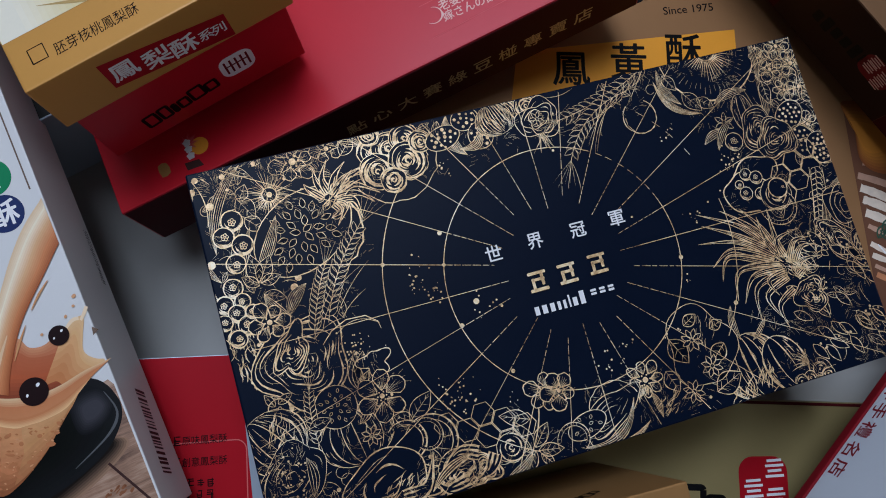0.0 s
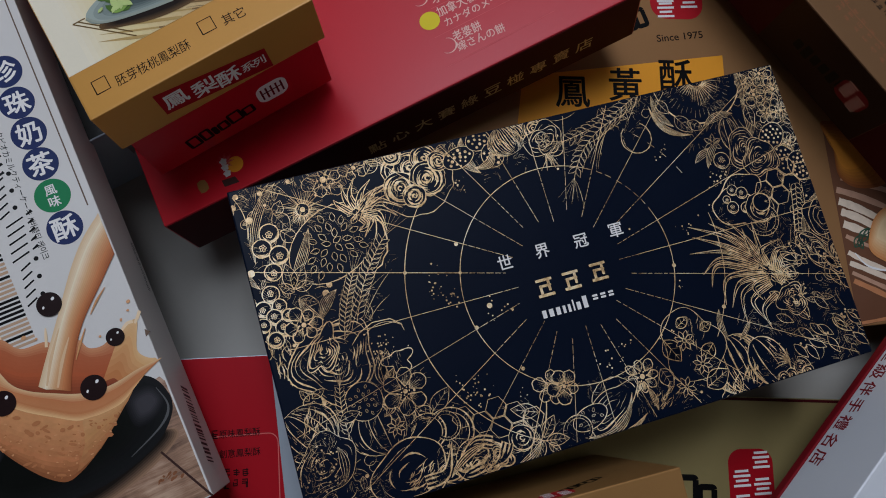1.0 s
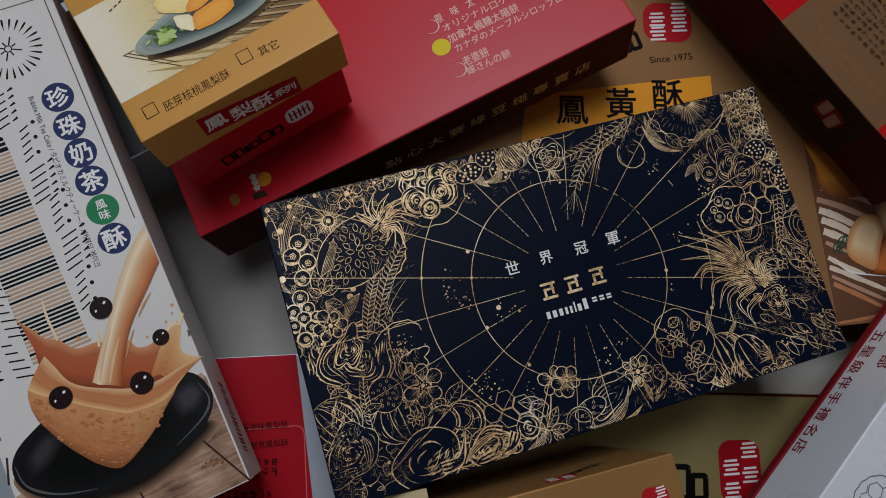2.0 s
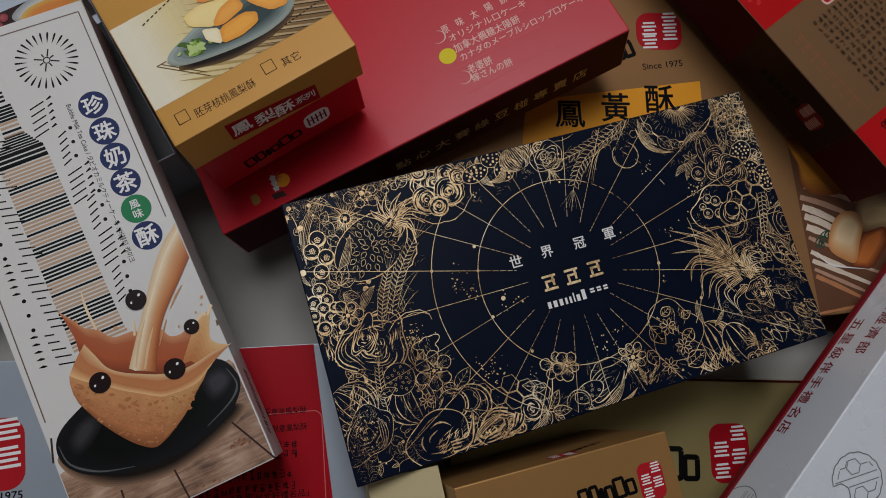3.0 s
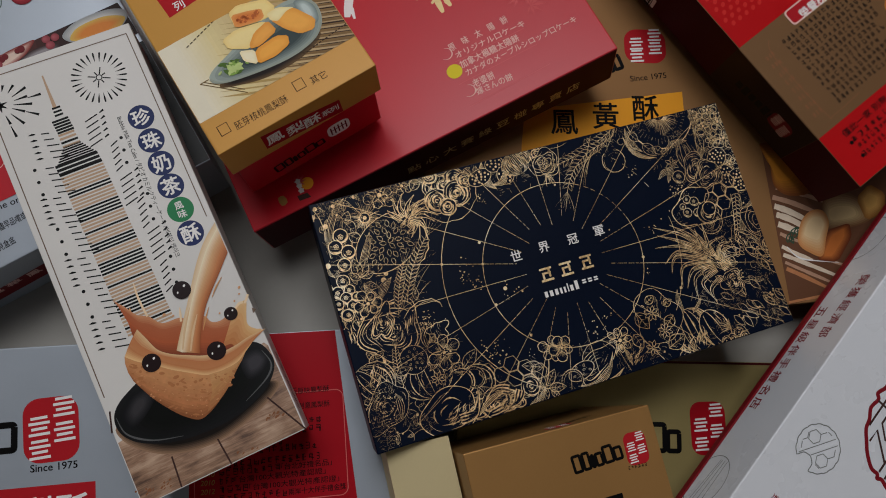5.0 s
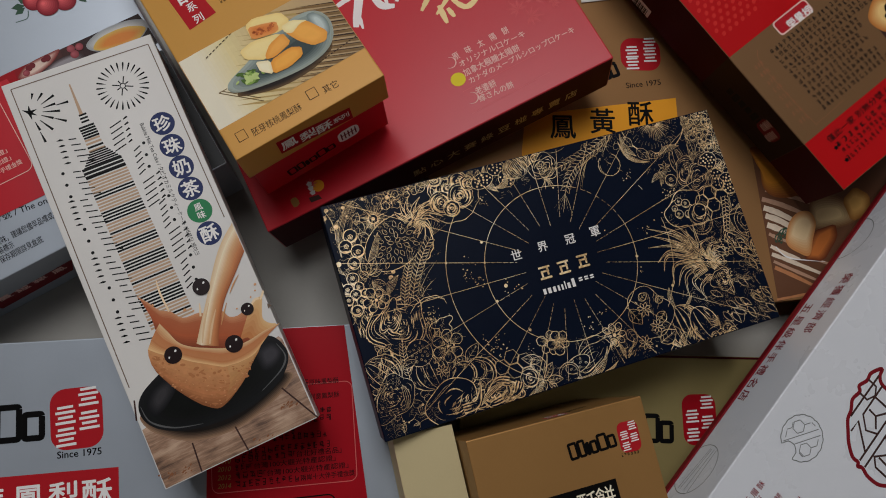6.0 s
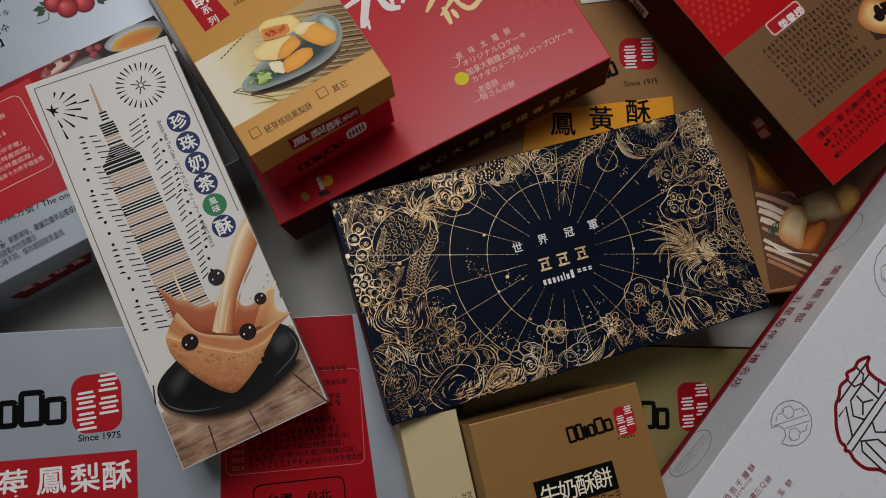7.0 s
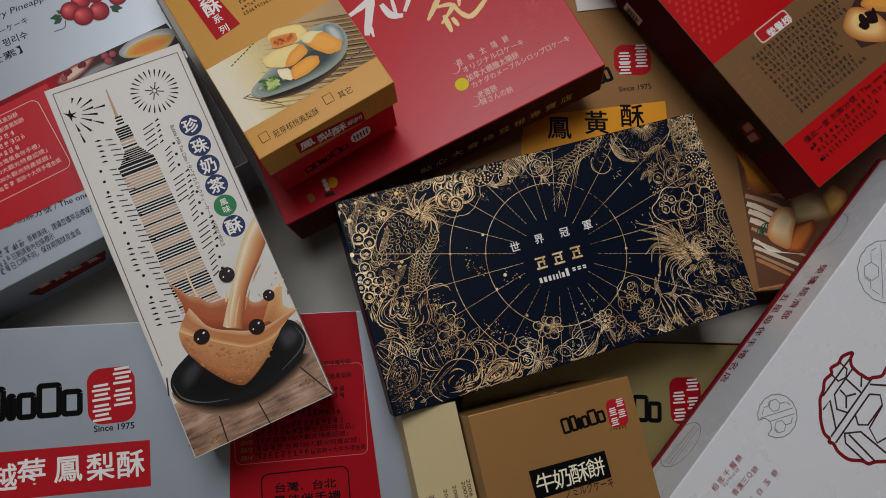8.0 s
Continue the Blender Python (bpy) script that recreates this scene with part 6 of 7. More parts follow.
for c, s, t in (((23.56, 6.68), 0.95, 60), ((22.23, 6.49), 0.85, 110), ((22.72, 5.59), 0.9, -20), ((24.53, 5.75), 0.6, 10), ((3.87, 1.69), 0.5, 30), ((0.76, 11.50), 0.3, 30)):
    for k in range(7):
        maple.lift()
        leaf(maple, c, Vector(c) + unit(radians(t + (k - 3) * 38)) * s * (1.15 - 0.12 * abs(k - 3)), 0.32, 0.02, 0)
        d = unit(radians(t + (k - 3) * 38)) * s * (1.05 - 0.12 * abs(k - 3))
        n = Vector((-d.y, d.x)) * 0.13
        maple.poly([Vector(c), Vector(c) + d * 0.5 + n, Vector(c) + d, Vector(c) + d * 0.5 - n])
maple.put("maple_print", ROSE_INK, red, top(R), "faint printed maple leaves", kind="stuff")
brush = Art(44)
for pts, w in ((((14.35, 15.95), (12.94, 13.32), (11.63, 11.00)), 0.8), (((11.14, 13.26), (12.48, 13.56), (13.49, 14.15)), 0.55), (((12.23, 12.04), (12.03, 10.63)), 0.3), (((12.34, 15.29), (15.50, 14.79)), 0.6), (((13.72, 12.92), (13.98, 11.69), (14.79, 11.17)), 0.6), (((14.70, 14.64), (16.01, 12.86), (15.05, 11.42)), 0.5), (((14.63, 13.01), (14.37, 11.49)), 0.35)):
    brush.lift()
    brush.line(smooth(pts, False), w, (0.6, 0.5), 0.1)
brush.put("brush_title", WHITE_INK, red, top(R, 1), "white brush-stroke sign", kind="stuff")
sign = Art(45)
for pts, w in ((((19.18, 12.35), (17.39, 10.77), (16.28, 9.81)), 0.5), (((17.36, 10.51), (18.49, 10.04), (17.08, 9.02)), 0.4), (((17.53, 9.60), (17.44, 8.02)), 0.45), (((18.55, 10.17), (18.75, 9.14), (19.38, 8.49), (20.91, 9.24), (21.64, 9.97)), 0.45), (((17.99, 9.09), (18.12, 8.21)), 0.4), (((18.18, 12.30), (21.37, 11.79)), 0.4), (((19.96, 11.95), (18.90, 9.72)), 0.4)):
    sign.lift()
    sign.line(smooth(pts, False), w, (0.6, 0.4), 0.1)
sign.put("gold_brush_title", GOLD_INK, red, top(R, 1), "gold brush-stroke sign", kind="stuff")
medal = Art(46)
medal.dot((4.34, 1.36), 0.42, 20)
mb = medal.put("medal_print", ORANGE, red, top(R, 1), "small printed gold medal")
ribbon = Art(47)
for c in ((3.85, 1.76), (3.83, 1.44), (3.82, 1.09)):
    for k in range(5):
        leaf(ribbon, c, Vector(c) + unit(radians(90 + 72 * k)) * 0.2, 0.9, 0.03, 0)
        d = unit(radians(90 + 72 * k)) * 0.2
        n = Vector((-d.y, d.x)) * 0.4
        ribbon.poly([Vector(c), Vector(c) + d * 0.4 + n, Vector(c) + d, Vector(c) + d * 0.4 - n])
ribbon.put("medal_stars", WHITE_INK, mb, top(R, 2), kind="stuff")
patch([(3.42, 0.88), (4.10, 0.77), (4.21, 0.39), (3.45, 0.49)], SHADE_INK, red, top(R, 1), "medal_base")
patch(smooth(((2.25, 1.33), (2.66, 1.33), (2.72, 0.80), (2.29, 0.73)), True, 2), DARK_GOLD_INK, red, top(R, 1), "lantern_print")
for ch, p in (("點", (10.98, -2.39)), ("心", (12.31, -2.39)), ("大", (13.64, -2.39)), ("賽", (14.97, -2.39)), ("綠", (16.30, -2.39)), ("豆", (17.63, -2.39)), ("椪", (18.95, -2.39)), ("專", (20.28, -2.39)), ("賣", (21.61, -2.39)), ("店", (22.94, -2.39))):
    column(ch, p, p, 0.95, GOLD_INK, red, front(R, 3, -0.03), 0.01)

# ---- khaki-gold box at the bottom: seal, orange band, photograph ----
B = 3.52
seal((-8.77, -7.84), 3.3, 2.75, 85, RED_INK, WHITE_INK, gb, B)
lettering("Since 1975", (-6.01, -9.42), (-6.10, -6.53), 0.45, BLACK, gb, top(B), 0.01)
shop_name((-6.15, -13.72), (-7.21, -9.78), 1.6, BLACK, gb, top(B))
band = patch([(-1.62, -18.52), (-4.39, -17.91), (-4.91, -5.50), (-1.86, -5.72), (1.12, -6.23), (0.21, -18.76)], ORANGE, gb, top(B, 1), "orange_band", "orange printed band with black title")
for ch, p in (("鳳", (-3.22, -15.04)), ("黃", (-3.46, -11.78)), ("酥", (-3.82, -8.60)), ):
    column(ch, p, p, 2.0, BLACK, band, top(B, 2), 0.016, 85)
view = patch([(0.00, 0.00), (12.08, 0.00), (11.50, 5.02), (2.70, 15.69), (-3.69, 14.99), (-4.15, 7.31)], ink((108, 72, 52)), gb, top(B, 1), "photo_print", "printed photograph of toasted cakes on a mat")
mat_lines = [((2.75, 1.08), (3.17, 2.57), (4.68, 6.50), 0.3, 0), ((3.22, 0.58), (3.86, 2.43), (5.47, 6.33), 0.36, 0), ((3.93, 0.17), (4.56, 1.77), (5.79, 4.14), 0.4, 0), ((4.63, 0.19), (5.11, 1.24), (5.96, 2.63), 0.5, 1), ((5.28, 0.22), (5.76, 1.27), (6.54, 2.41), 0.5, 1)]
mat_lines += [((6.02, 0.23), (6.37, 0.99), (6.91, 2.08), 0.5, 1), ((6.75, 0.24), (7.10, 0.84), (7.57, 1.78), 0.3, 0), ((7.73, 0.20), (8.40, 1.25), (8.99, 2.43), 0.34, 1), ((8.36, 0.18), (9.24, 1.96), (10.53, 4.44), 0.34, 1), ((8.94, 0.22), (9.92, 1.98), (11.07, 4.07), 0.26, 0),
             ((9.42, 0.23), (10.23, 1.66), (11.36, 3.49), 0.34, 2), ((11.93, -0.07), (11.73, 2.37), (11.45, 5.03), 0.2, 2), ((8.20, 2.33), (9.22, 3.94), (9.98, 5.87), 0.25, 0)]
for k, (p, m, q, w, tone) in enumerate(mat_lines):
    slat = Art(51 + k)
    slat.line(smooth((p, m, q), False), w, (0.9, 0.5), 0.12)
    slat.put("mat_slat", (ink((186, 146, 120), 0.25), ink((226, 206, 182), 0.25), ink((190, 128, 86), 0.25))[tone], view, top(B, 2))
strokes([smooth(((7.81, 0.60), (8.48, 1.08), (8.83, 1.68), (9.06, 2.67), (9.36, 4.43)), False)], 0.14, WHITE_INK, view, top(B, 4), "leaf_edge", (0.4, 0.2))
sprig = Art(57)
for p, q in (((7.21, 1.03), (6.38, 1.71)), ((7.01, 0.97), (7.61, 1.15)), ((6.84, 1.31), (6.51, 2.10)), ((7.47, 0.67), (6.74, 1.23))):
    leaf(sprig, p, q, 0.5, 0.1, 1)
sprig.put("herb_print", LEAF_INK, view, top(B, 4), kind="stuff")
soft(((-0.35, 0.07), (1.35, 0.42), (3.11, 0.49), (3.95, 1.63), (3.59, 3.54), (0.83, 3.85)), ((0.83, 0.31), (1.71, 0.56), (2.53, 0.81), (2.78, 1.39), (2.48, 2.19), (1.48, 2.28)), (140, 82, 44), (222, 146, 54), view, top, B, 4, "photo_glow")
soft(((4.49, 4.15), (4.00, 5.58), (4.62, 7.04), (6.18, 7.77), (6.79, 6.04), (6.62, 3.96)), ((5.32, 4.50), (5.09, 5.34), (5.27, 6.37), (5.88, 6.55), (6.12, 5.76), (6.12, 4.49)), (120, 84, 56), (222, 194, 142), view, top, B, 5, "pastry_print")
soft(((4.60, 6.83), (3.59, 8.13), (4.38, 9.25), (5.88, 9.02), (6.44, 7.28)), ((4.74, 7.34), (4.28, 7.98), (4.64, 8.65), (5.33, 8.39), (5.66, 7.56)), (150, 100, 50), (214, 164, 92), view, top, B, 6, "pastry_print", crisp=True)
soft(((9.01, 2.63), (6.86, 3.91), (6.43, 5.90), (7.52, 5.88), (9.35, 4.33)), ((8.77, 3.30), (7.28, 4.24), (6.79, 5.40), (7.47, 5.26), (8.84, 4.02)), (110, 56, 34), (206, 118, 58), view, top, B, 6, "pastry_side", crisp=True)
soft(((7.16, 1.56), (5.92, 2.12), (5.25, 2.99), (5.32, 3.92), (6.20, 4.26), (7.44, 3.79), (8.76, 3.20), (8.39, 2.24), (7.85, 1.62)), ((6.91, 2.13), (6.25, 2.47), (5.80, 2.98), (5.85, 3.60), (6.36, 3.81), (6.93, 3.53), (7.49, 3.15), (7.34, 2.56), (7.11, 2.19)), (206, 140, 84), (240, 208, 160), view, top, B, 8, "pastry_print")

# ---- olive-gold box in the shade ----
O = 1.62
seal((5.0, -4.7), 2.6, 3.7, 2, CRIMSON, WHITE_INK, ob, O)
shop_name((-2.96, -6.22), (2.93, -6.3), 2.0, BLACK, ob, top(O))
rim = Art(61)
rim.line([(-13, -0.12), (15, -0.12)], 0.16)
rim.put("red_rim", RED_SHADED, ob, top(O, 1))

# ---- silver box ----
S = 5.19
seal((7.49, -4.91), 3.15, 3.75, 3, RED_INK, WHITE_INK, grey, S)
lettering("Since 1975", (6.38, -7.30), (9.01, -7.21), 0.42, BLACK, grey, top(S), 0.02)
shop_name((-1.90, -6.09), (5.60, -5.95), 2.2, BLACK, grey, top(S))
band = patch([(-2.27, -8.25), (10.03, -8.05), (10.11, -11.09), (-2.04, -11.40)], RED_INK, grey, top(S), "title_band", "red title band with white signs")
for ch, p in (("蔓", (-1.66, -10.04)), ("越", (0.61, -9.86)), ("莓", (2.42, -9.64)), ("鳳", (4.75, -9.60)), ("梨", (6.83, -9.58)), ("酥", (8.79, -9.54))):
    column(ch, p, p, 1.75, WHITE_INK, band, top(S, 2), 0.016, 2)
panel = patch([(x, min(y, -0.04)) for x, y in ((15.59, 0.17), (24.28, 0.45), (25.52, -13.57), (15.24, -13.25))], CRIMSON, grey, top(S), "red_panel", "red printed panel of awards")
edge = Art(71)
c0, c1 = Vector((16.00, -4.02)), Vector((24.50, -4.00))
frame_pts = rounded(((Vector((15.61, -3.61)) + Vector((24.67, -10.17))) / 2), (Vector((24.67, -10.17)) - Vector((15.66, -9.65))).length, abs(Vector((24.50, -4.00)).y - Vector((24.66, -10.28)).y), 0.45, 1)
edge.line(frame_pts + frame_pts[:1], 0.05)
edge.put("panel_frame", ink((206, 104, 100)), panel, top(S, 2))
for k, (y, x0, x1, yr) in enumerate(((665, 470, 620, ""), (688, 470, 620, ""), (711, 452, 608, ""), (724, 452, 607, ""), (738, 452, 550, ""), (749, 450, 600, ""), (766, 452, 605, "2009"), (777, 452, 620, "2010"), (789, 452, 610, "2010"), (802, 452, 630, "2012"), (815, 452, 640, "2014"))):
    lift = 9 - 3 * (k > 7)
    pl, pr = Vector((17.06, -9.84)), Vector((24.36, -9.92))
    off = Vector((0, (815 - y) * 0.0395))
    a = pl + off + Vector(((x0 - 452) * 0.04, 0))
    b = pl + off + Vector(((x1 - 452) * 0.04, (x1 - x0) * 0.001))
    tail = {0: "原味鳳梨酥", 1: "創意鳳梨酥", 7: "「台北好禮名品」", 8: "「台灣100大觀光特產認證」", 9: "「台灣100大觀光特產認證」", 10: "兩岸十大伴手禮金獎"}.get(k, "")
    c = b + (a - b).normalized() * 0.38 * len(tail)
    if tail:
        lettering(tail, c, b, 0.38, ink((36, 12, 14)), panel, top(S, 2), 0.008)
    if (c - a).length > 0.5:
        bars(a, c, 0.4, max(3, int((c - a).length / 0.4)), ink((36, 12, 14)), panel, top(S, 2), 70 + k)
    if yr:
        lettering(yr, a - Vector((1.05, 0)), a - Vector((0.25, 0)), 0.3, DARK_GOLD_INK, panel, top(S, 2), 0.01, slant=0.2)
st = rounded((Vector((17.52, -13.22)) + Vector((23.23, -11.23))) / 2, 5.9, 2.9, 0.5, 2)
strokes([st + st[:1]], 0.09, BLACK, panel, top(S, 2), "stamp_frame")
lettering("台灣．台北", (18.32, -12.13), (22.43, -12.05), 0.62, BLACK, panel, top(S, 2), 0.02)
lettering("最佳伴手禮", (18.20, -13.08), (22.72, -13.01), 0.75, BLACK, panel, top(S, 2), 0.02)

# ---- silver box lying back up ----
T = 6.98
strip_photo = sweep([((3.35, 12.18), (3.44, 10.64), (3.52, 9.08)), ((9.61, 12.21), (9.50, 10.70), (9.37, 9.30)), ((12.15, 12.14), (11.85, 10.66), (11.60, 9.31)), ((15.65, 12.08), (15.24, 10.58), (14.91, 9.25)), ((18.40, 12.06), (18.53, 11.01), (18.60, 9.59))],
                    ((120, 22, 30), (150, 30, 36), (84, 52, 48), (44, 34, 34), (52, 38, 34)), tl, top, T, 1, "photo_strip", "printed photo strip with tea and berries", 5)
# dark end of the print strip, with the gap's shade painted in
patch([(12.0, 0.08), (18.6, 0.08), (18.6, 9.0), (12.0, 9.0)], DARK_PRINT_SHADE, strip_photo, top(T, 1), "print_end_shade")
soft(((9.61, 11.52), (10.51, 12.13), (12.19, 12.21), (12.79, 12.10), (11.80, 11.43), (10.46, 11.16)), ((10.17, 11.62), (10.67, 11.94), (11.72, 11.97), (12.07, 11.98), (11.56, 11.65), (10.61, 11.47)), (130, 60, 56), (222, 196, 180), strip_photo, top, T, 3, "cloth_print")
soft(((10.52, 11.03), (12.30, 11.56), (13.78, 11.36), (13.81, 10.74), (12.15, 10.84), (11.00, 10.87)), ((11.39, 11.05), (12.25, 11.29), (13.20, 11.27), (13.33, 11.00), (12.38, 11.02), (11.60, 11.04)), (64, 50, 50), (150, 144, 146), strip_photo, top, T, 3, "cloth_print")
for k, (c, r) in enumerate((((10.54, 11.86), 0.22), ((10.79, 11.92), 0.2), ((11.84, 11.95), 0.24), ((11.61, 11.93), 0.18))):
    blob(c, r, (110, 44, 48), (116, 40, 46), strip_photo, top, T, 5 + k, "berry_print")
for k, (c, r) in enumerate((((10.25, 11.62), 0.22), ((13.45, 11.84), 0.26), ((13.51, 11.36), 0.28), ((13.99, 11.70), 0.26))):
    blob(c, r, (140, 66, 72), (176, 92, 98), strip_photo, top, T, 6 + k, "berry_print")
soft(((14.44, 11.62), (15.65, 12.08), (17.40, 11.97), (18.51, 11.49), (18.50, 10.87), (17.44, 10.32), (15.96, 10.50), (14.72, 10.96)), ((15.17, 11.32), (15.84, 11.58), (17.08, 11.53), (17.83, 11.23), (17.89, 11.00), (17.21, 10.74), (16.18, 10.84), (15.39, 11.05)), (158, 160, 160), (226, 224, 216), strip_photo, top, T, 3, "tea_dish")
soft(((14.77, 11.23), (15.52, 11.65), (17.12, 11.61), (18.23, 11.12), (18.26, 10.75), (17.37, 10.36), (15.98, 10.54), (14.95, 10.89)), ((15.41, 11.09), (15.90, 11.34), (16.86, 11.29), (17.54, 11.03), (17.55, 10.87), (17.01, 10.70), (16.16, 10.80), (15.51, 10.94)), (214, 176, 90), (218, 134, 62), strip_photo, top, T, 5, "tea_print")
for k, (c, r) in enumerate((((13.84, 16.40), 0.68), ((16.30, 15.53), 0.68), ((14.97, 16.43), 0.7), ((12.88, 16.03), 0.72), ((14.65, 15.10), 0.72), ((13.51, 15.29), 0.74))):
    blob(c, r, (132, 34, 44), (232, 104, 106), tl, top, T, 3 + k, "cranberry_print", (-0.25, 0.35), 8)
foliage = Art(84)
for p, q in (((12.23, 15.97), (11.34, 16.18)), ((12.17, 15.85), (11.38, 15.65)), ((15.40, 15.07), (16.24, 14.53)), ((15.51, 15.12), (15.82, 14.34)), ((12.36, 16.05), (12.00, 16.55))):
    d = Vector(q) - Vector(p)
    n = Vector((-d.y, d.x)) * 0.28
    foliage.lift()
    foliage.poly([Vector(p), Vector(p) + d * 0.5 + n, Vector(q), Vector(p) + d * 0.5 - n])
foliage.line(smooth(((12.24, 15.55), (11.97, 15.09), (11.46, 15.11), (11.18, 15.16)), False), 0.06)
foliage.put("leaf_print", LEAF_INK, tl, top(T, 1), kind="stuff")
lettering("Cranberry Pineapple Pie", (5.37, 17.83), (13.36, 17.36), 0.62, BLACK, tl, top(T), 0.0, slant=0.25)
lettering("クランベリーケーキ", (5.03, 16.64), (9.96, 16.61), 0.5, BLACK, tl, top(T))
lettering("크랜베리 펑리수", (5.04, 15.80), (9.45, 15.57), 0.6, BLACK, tl, top(T), 0.01)
lettering("【全素】", (5.79, 14.76), (8.62, 14.72), 0.6, BLACK, tl, top(T), 0.01)
redp = patch([(3.56, 11.77), (9.00, 11.85), (9.68, 3.81), (9.16, 3.63), (-0.16, 3.84)], RED, tl, top(T, 5), "red_panel", "red printed panel of awards")
fr = rounded((3.3, 8.4), 9.2, 5.6, 0.5, 0)
strokes([fr + fr[:1]], 0.05, PINK_INK, redp, top(T, 6), "panel_frame")
for k in range(9):
    y = 10.6 - 0.55 * k
    x1 = (6.3, 6.5, 5.7, 6.2, 5.5, 6.6, 6.9, 6.9, 7.4)[k]
    tail = {0: "原味鳳梨酥", 1: "創意鳳梨酥", 5: "「台灣美食伴手禮」", 6: "「台灣100大觀光特產認證」", 7: "「台灣100大觀光特產認證」", 8: "兩岸十大伴手禮金獎"}.get(k, "")
    xm = x1 - 0.36 * len(tail)
    if tail:
        lettering(tail, (xm, y), (x1, y), 0.36, PINK_INK, redp, top(T, 6), 0.006)
    bars((-1.0, y), (xm - 0.1, y), 0.34, int((xm + 1) / 0.4), PINK_INK, redp, top(T, 6), 90 + k)
lettering("僅此一家 別無分號 / The one and only", (0.24, 3.84), (10.17, 2.67), 0.62, BLACK, tl, top(T), 0.008)
for k, (p, q) in enumerate((((0.20, 2.09), (2.8, 2.06)), ((-0.13, 1.38), (1.5, 1.46)), ((-0.30, 0.86), (1.6, 0.9)))):
    bars(p, q, 0.48, 5, BLACK, tl, top(T), 110 + k, 0.2)
lettering("新鮮美味，建議您儘早品嚐或存放於", (3.0, 2.06), (8.54, 1.98), 0.5, BLACK, tl, top(T), 0.008)
lettering("日期請看內包裝標示", (1.6, 1.46), (4.61, 1.5), 0.48, BLACK, tl, top(T), 0.008)
lettering("口味不同，保存期限詳見盒底", (1.7, 0.9), (6.27, 0.92), 0.5, BLACK, tl, top(T), 0.008)
strip = patch([(0.14, -3.56), (0.37, -5.46), (5.71, -5.08), (6.52, -2.85)], WINE, tl, front(T, 1), "side_title", "wine-red title on the side")
for ch, p in (("蔓", (1.49, -3.42)), ("越", (2.68, -3.57)), ("莓", (3.94, -3.60)), ("鳳", (5.27, -3.58))):
    column(ch, p, p, 0.9, PINK_INK, strip, front(T, 2), 0.02)

# ---- red and khaki box ----
Q = 5.6
patch([(0.05, 26), (0.05, 11.9), (22, 11.9), (22, 26)], BRIGHT_RED, rb, top(Q, 1), "red_panel", "bright red printed panel")
low = patch([(0.05, -0.8), (22, -0.8), (22, 3.5), (0.05, 3.5)], BRIGHT_RED, rb, top(Q, 1), "red_strip", "bright red strip with black writing")
lettering("僅此一家 別無分號 / The one and only", (1.58, 2.29), (12.60, 2.67), 0.62, BLACK, low, top(Q, 2), 0.015)
for k, (p, q) in enumerate((((1.74, 1.72), (11.38, 2.06)), ((1.84, 1.21), (8.46, 1.35)), ((1.72, 0.53), (7.72, 0.77)))):
    bars(p, q, 0.42, 16, BLACK, low, top(Q, 2), 120 + k, 0.3)
for c in ((1.69, 1.87), (1.70, 0.71)):
    a = Art(125)
    for k in range(5):
        d = unit(radians(90 + 72 * k)) * 0.2
        n = Vector((-d.y, d.x)) * 0.4
        a.poly([Vector(c), Vector(c) + d * 0.4 + n, Vector(c) + d, Vector(c) + d * 0.4 - n])
    a.put("star_bullet", BLACK, low, top(Q, 2))
for k in range(12):
    p = Vector((2.62, 10.08)).lerp(Vector((2.83, 4.53)), k / 11)
    ln = (9.8, 9.4, 8.6, 8.9, 7.0, 6.9, 6.2, 6.6, 5.6, 6.5, 6.4, 7.2)[k]
    bars(p, p + Vector((ln, 0)), 0.36, int(ln / 0.42), BLACK, rb, top(Q), 130 + k, 0.3)
for k in range(8):
    p = Vector((2.02, 9.95)).lerp(Vector((1.91, 4.81)), k / 7) - Vector((1.1, 0))
    bars(p, p + Vector((0.9, 0)), 0.34, 3, RUST_INK, rb, top(Q), 150 + k, 0.3)
fl = [(2.07, 11.04), (1.54, 9.75), (1.68, 4.55), (2.03, 4.12), (4.57, 4.20)]
strokes([smooth(fl, False)], 0.04, RUST_INK, rb, top(Q), "frame_line")
bd = rounded((5.85, 11.3), 3.3, 1.25, 0.3, 0)
badge = patch(bd, PINK_INK, rb, top(Q, 1), "badge", "red and white badge")
patch(rounded((5.85, 11.3), 3.05, 1.0, 0.22, 0), RED_INK, badge, top(Q, 2), "badge_field")
lettering("榮譽榜", Vector((5.85, 11.3)) + Vector((-0.75, -0.64)), Vector((5.85, 11.3)) + Vector((1.55, -0.64)), 0.72, WHITE_INK, badge, top(Q, 3), 0.02)
fruit = Art(160)
cc = Vector((2.50, 16.05))
for i in range(-5, 6):
    for j in range(-6, 7):
        o = Vector((i * 0.62 + 0.31 * (j % 2), j * 0.5))
        if (o.x / 3.2) ** 2 + (o.y / 3.0) ** 2 < 1 and cc.x + o.x > 0.4:
            fruit.oval(cc + o, 0.2, 0.15, 40, 10)
fruit.put("fruit_emblem", CORAL_INK, rb, top(Q, 2), "tone-on-tone printed fruit", kind="stuff")
ph = patch([(10.44, 7.87), (13.33, 9.26), (19.30, 6.81), (16.00, 3.32), (10.24, 5.55)], SHADE_INK, rb, top(Q, 1), "photo_print", "printed photograph of filled pastries")
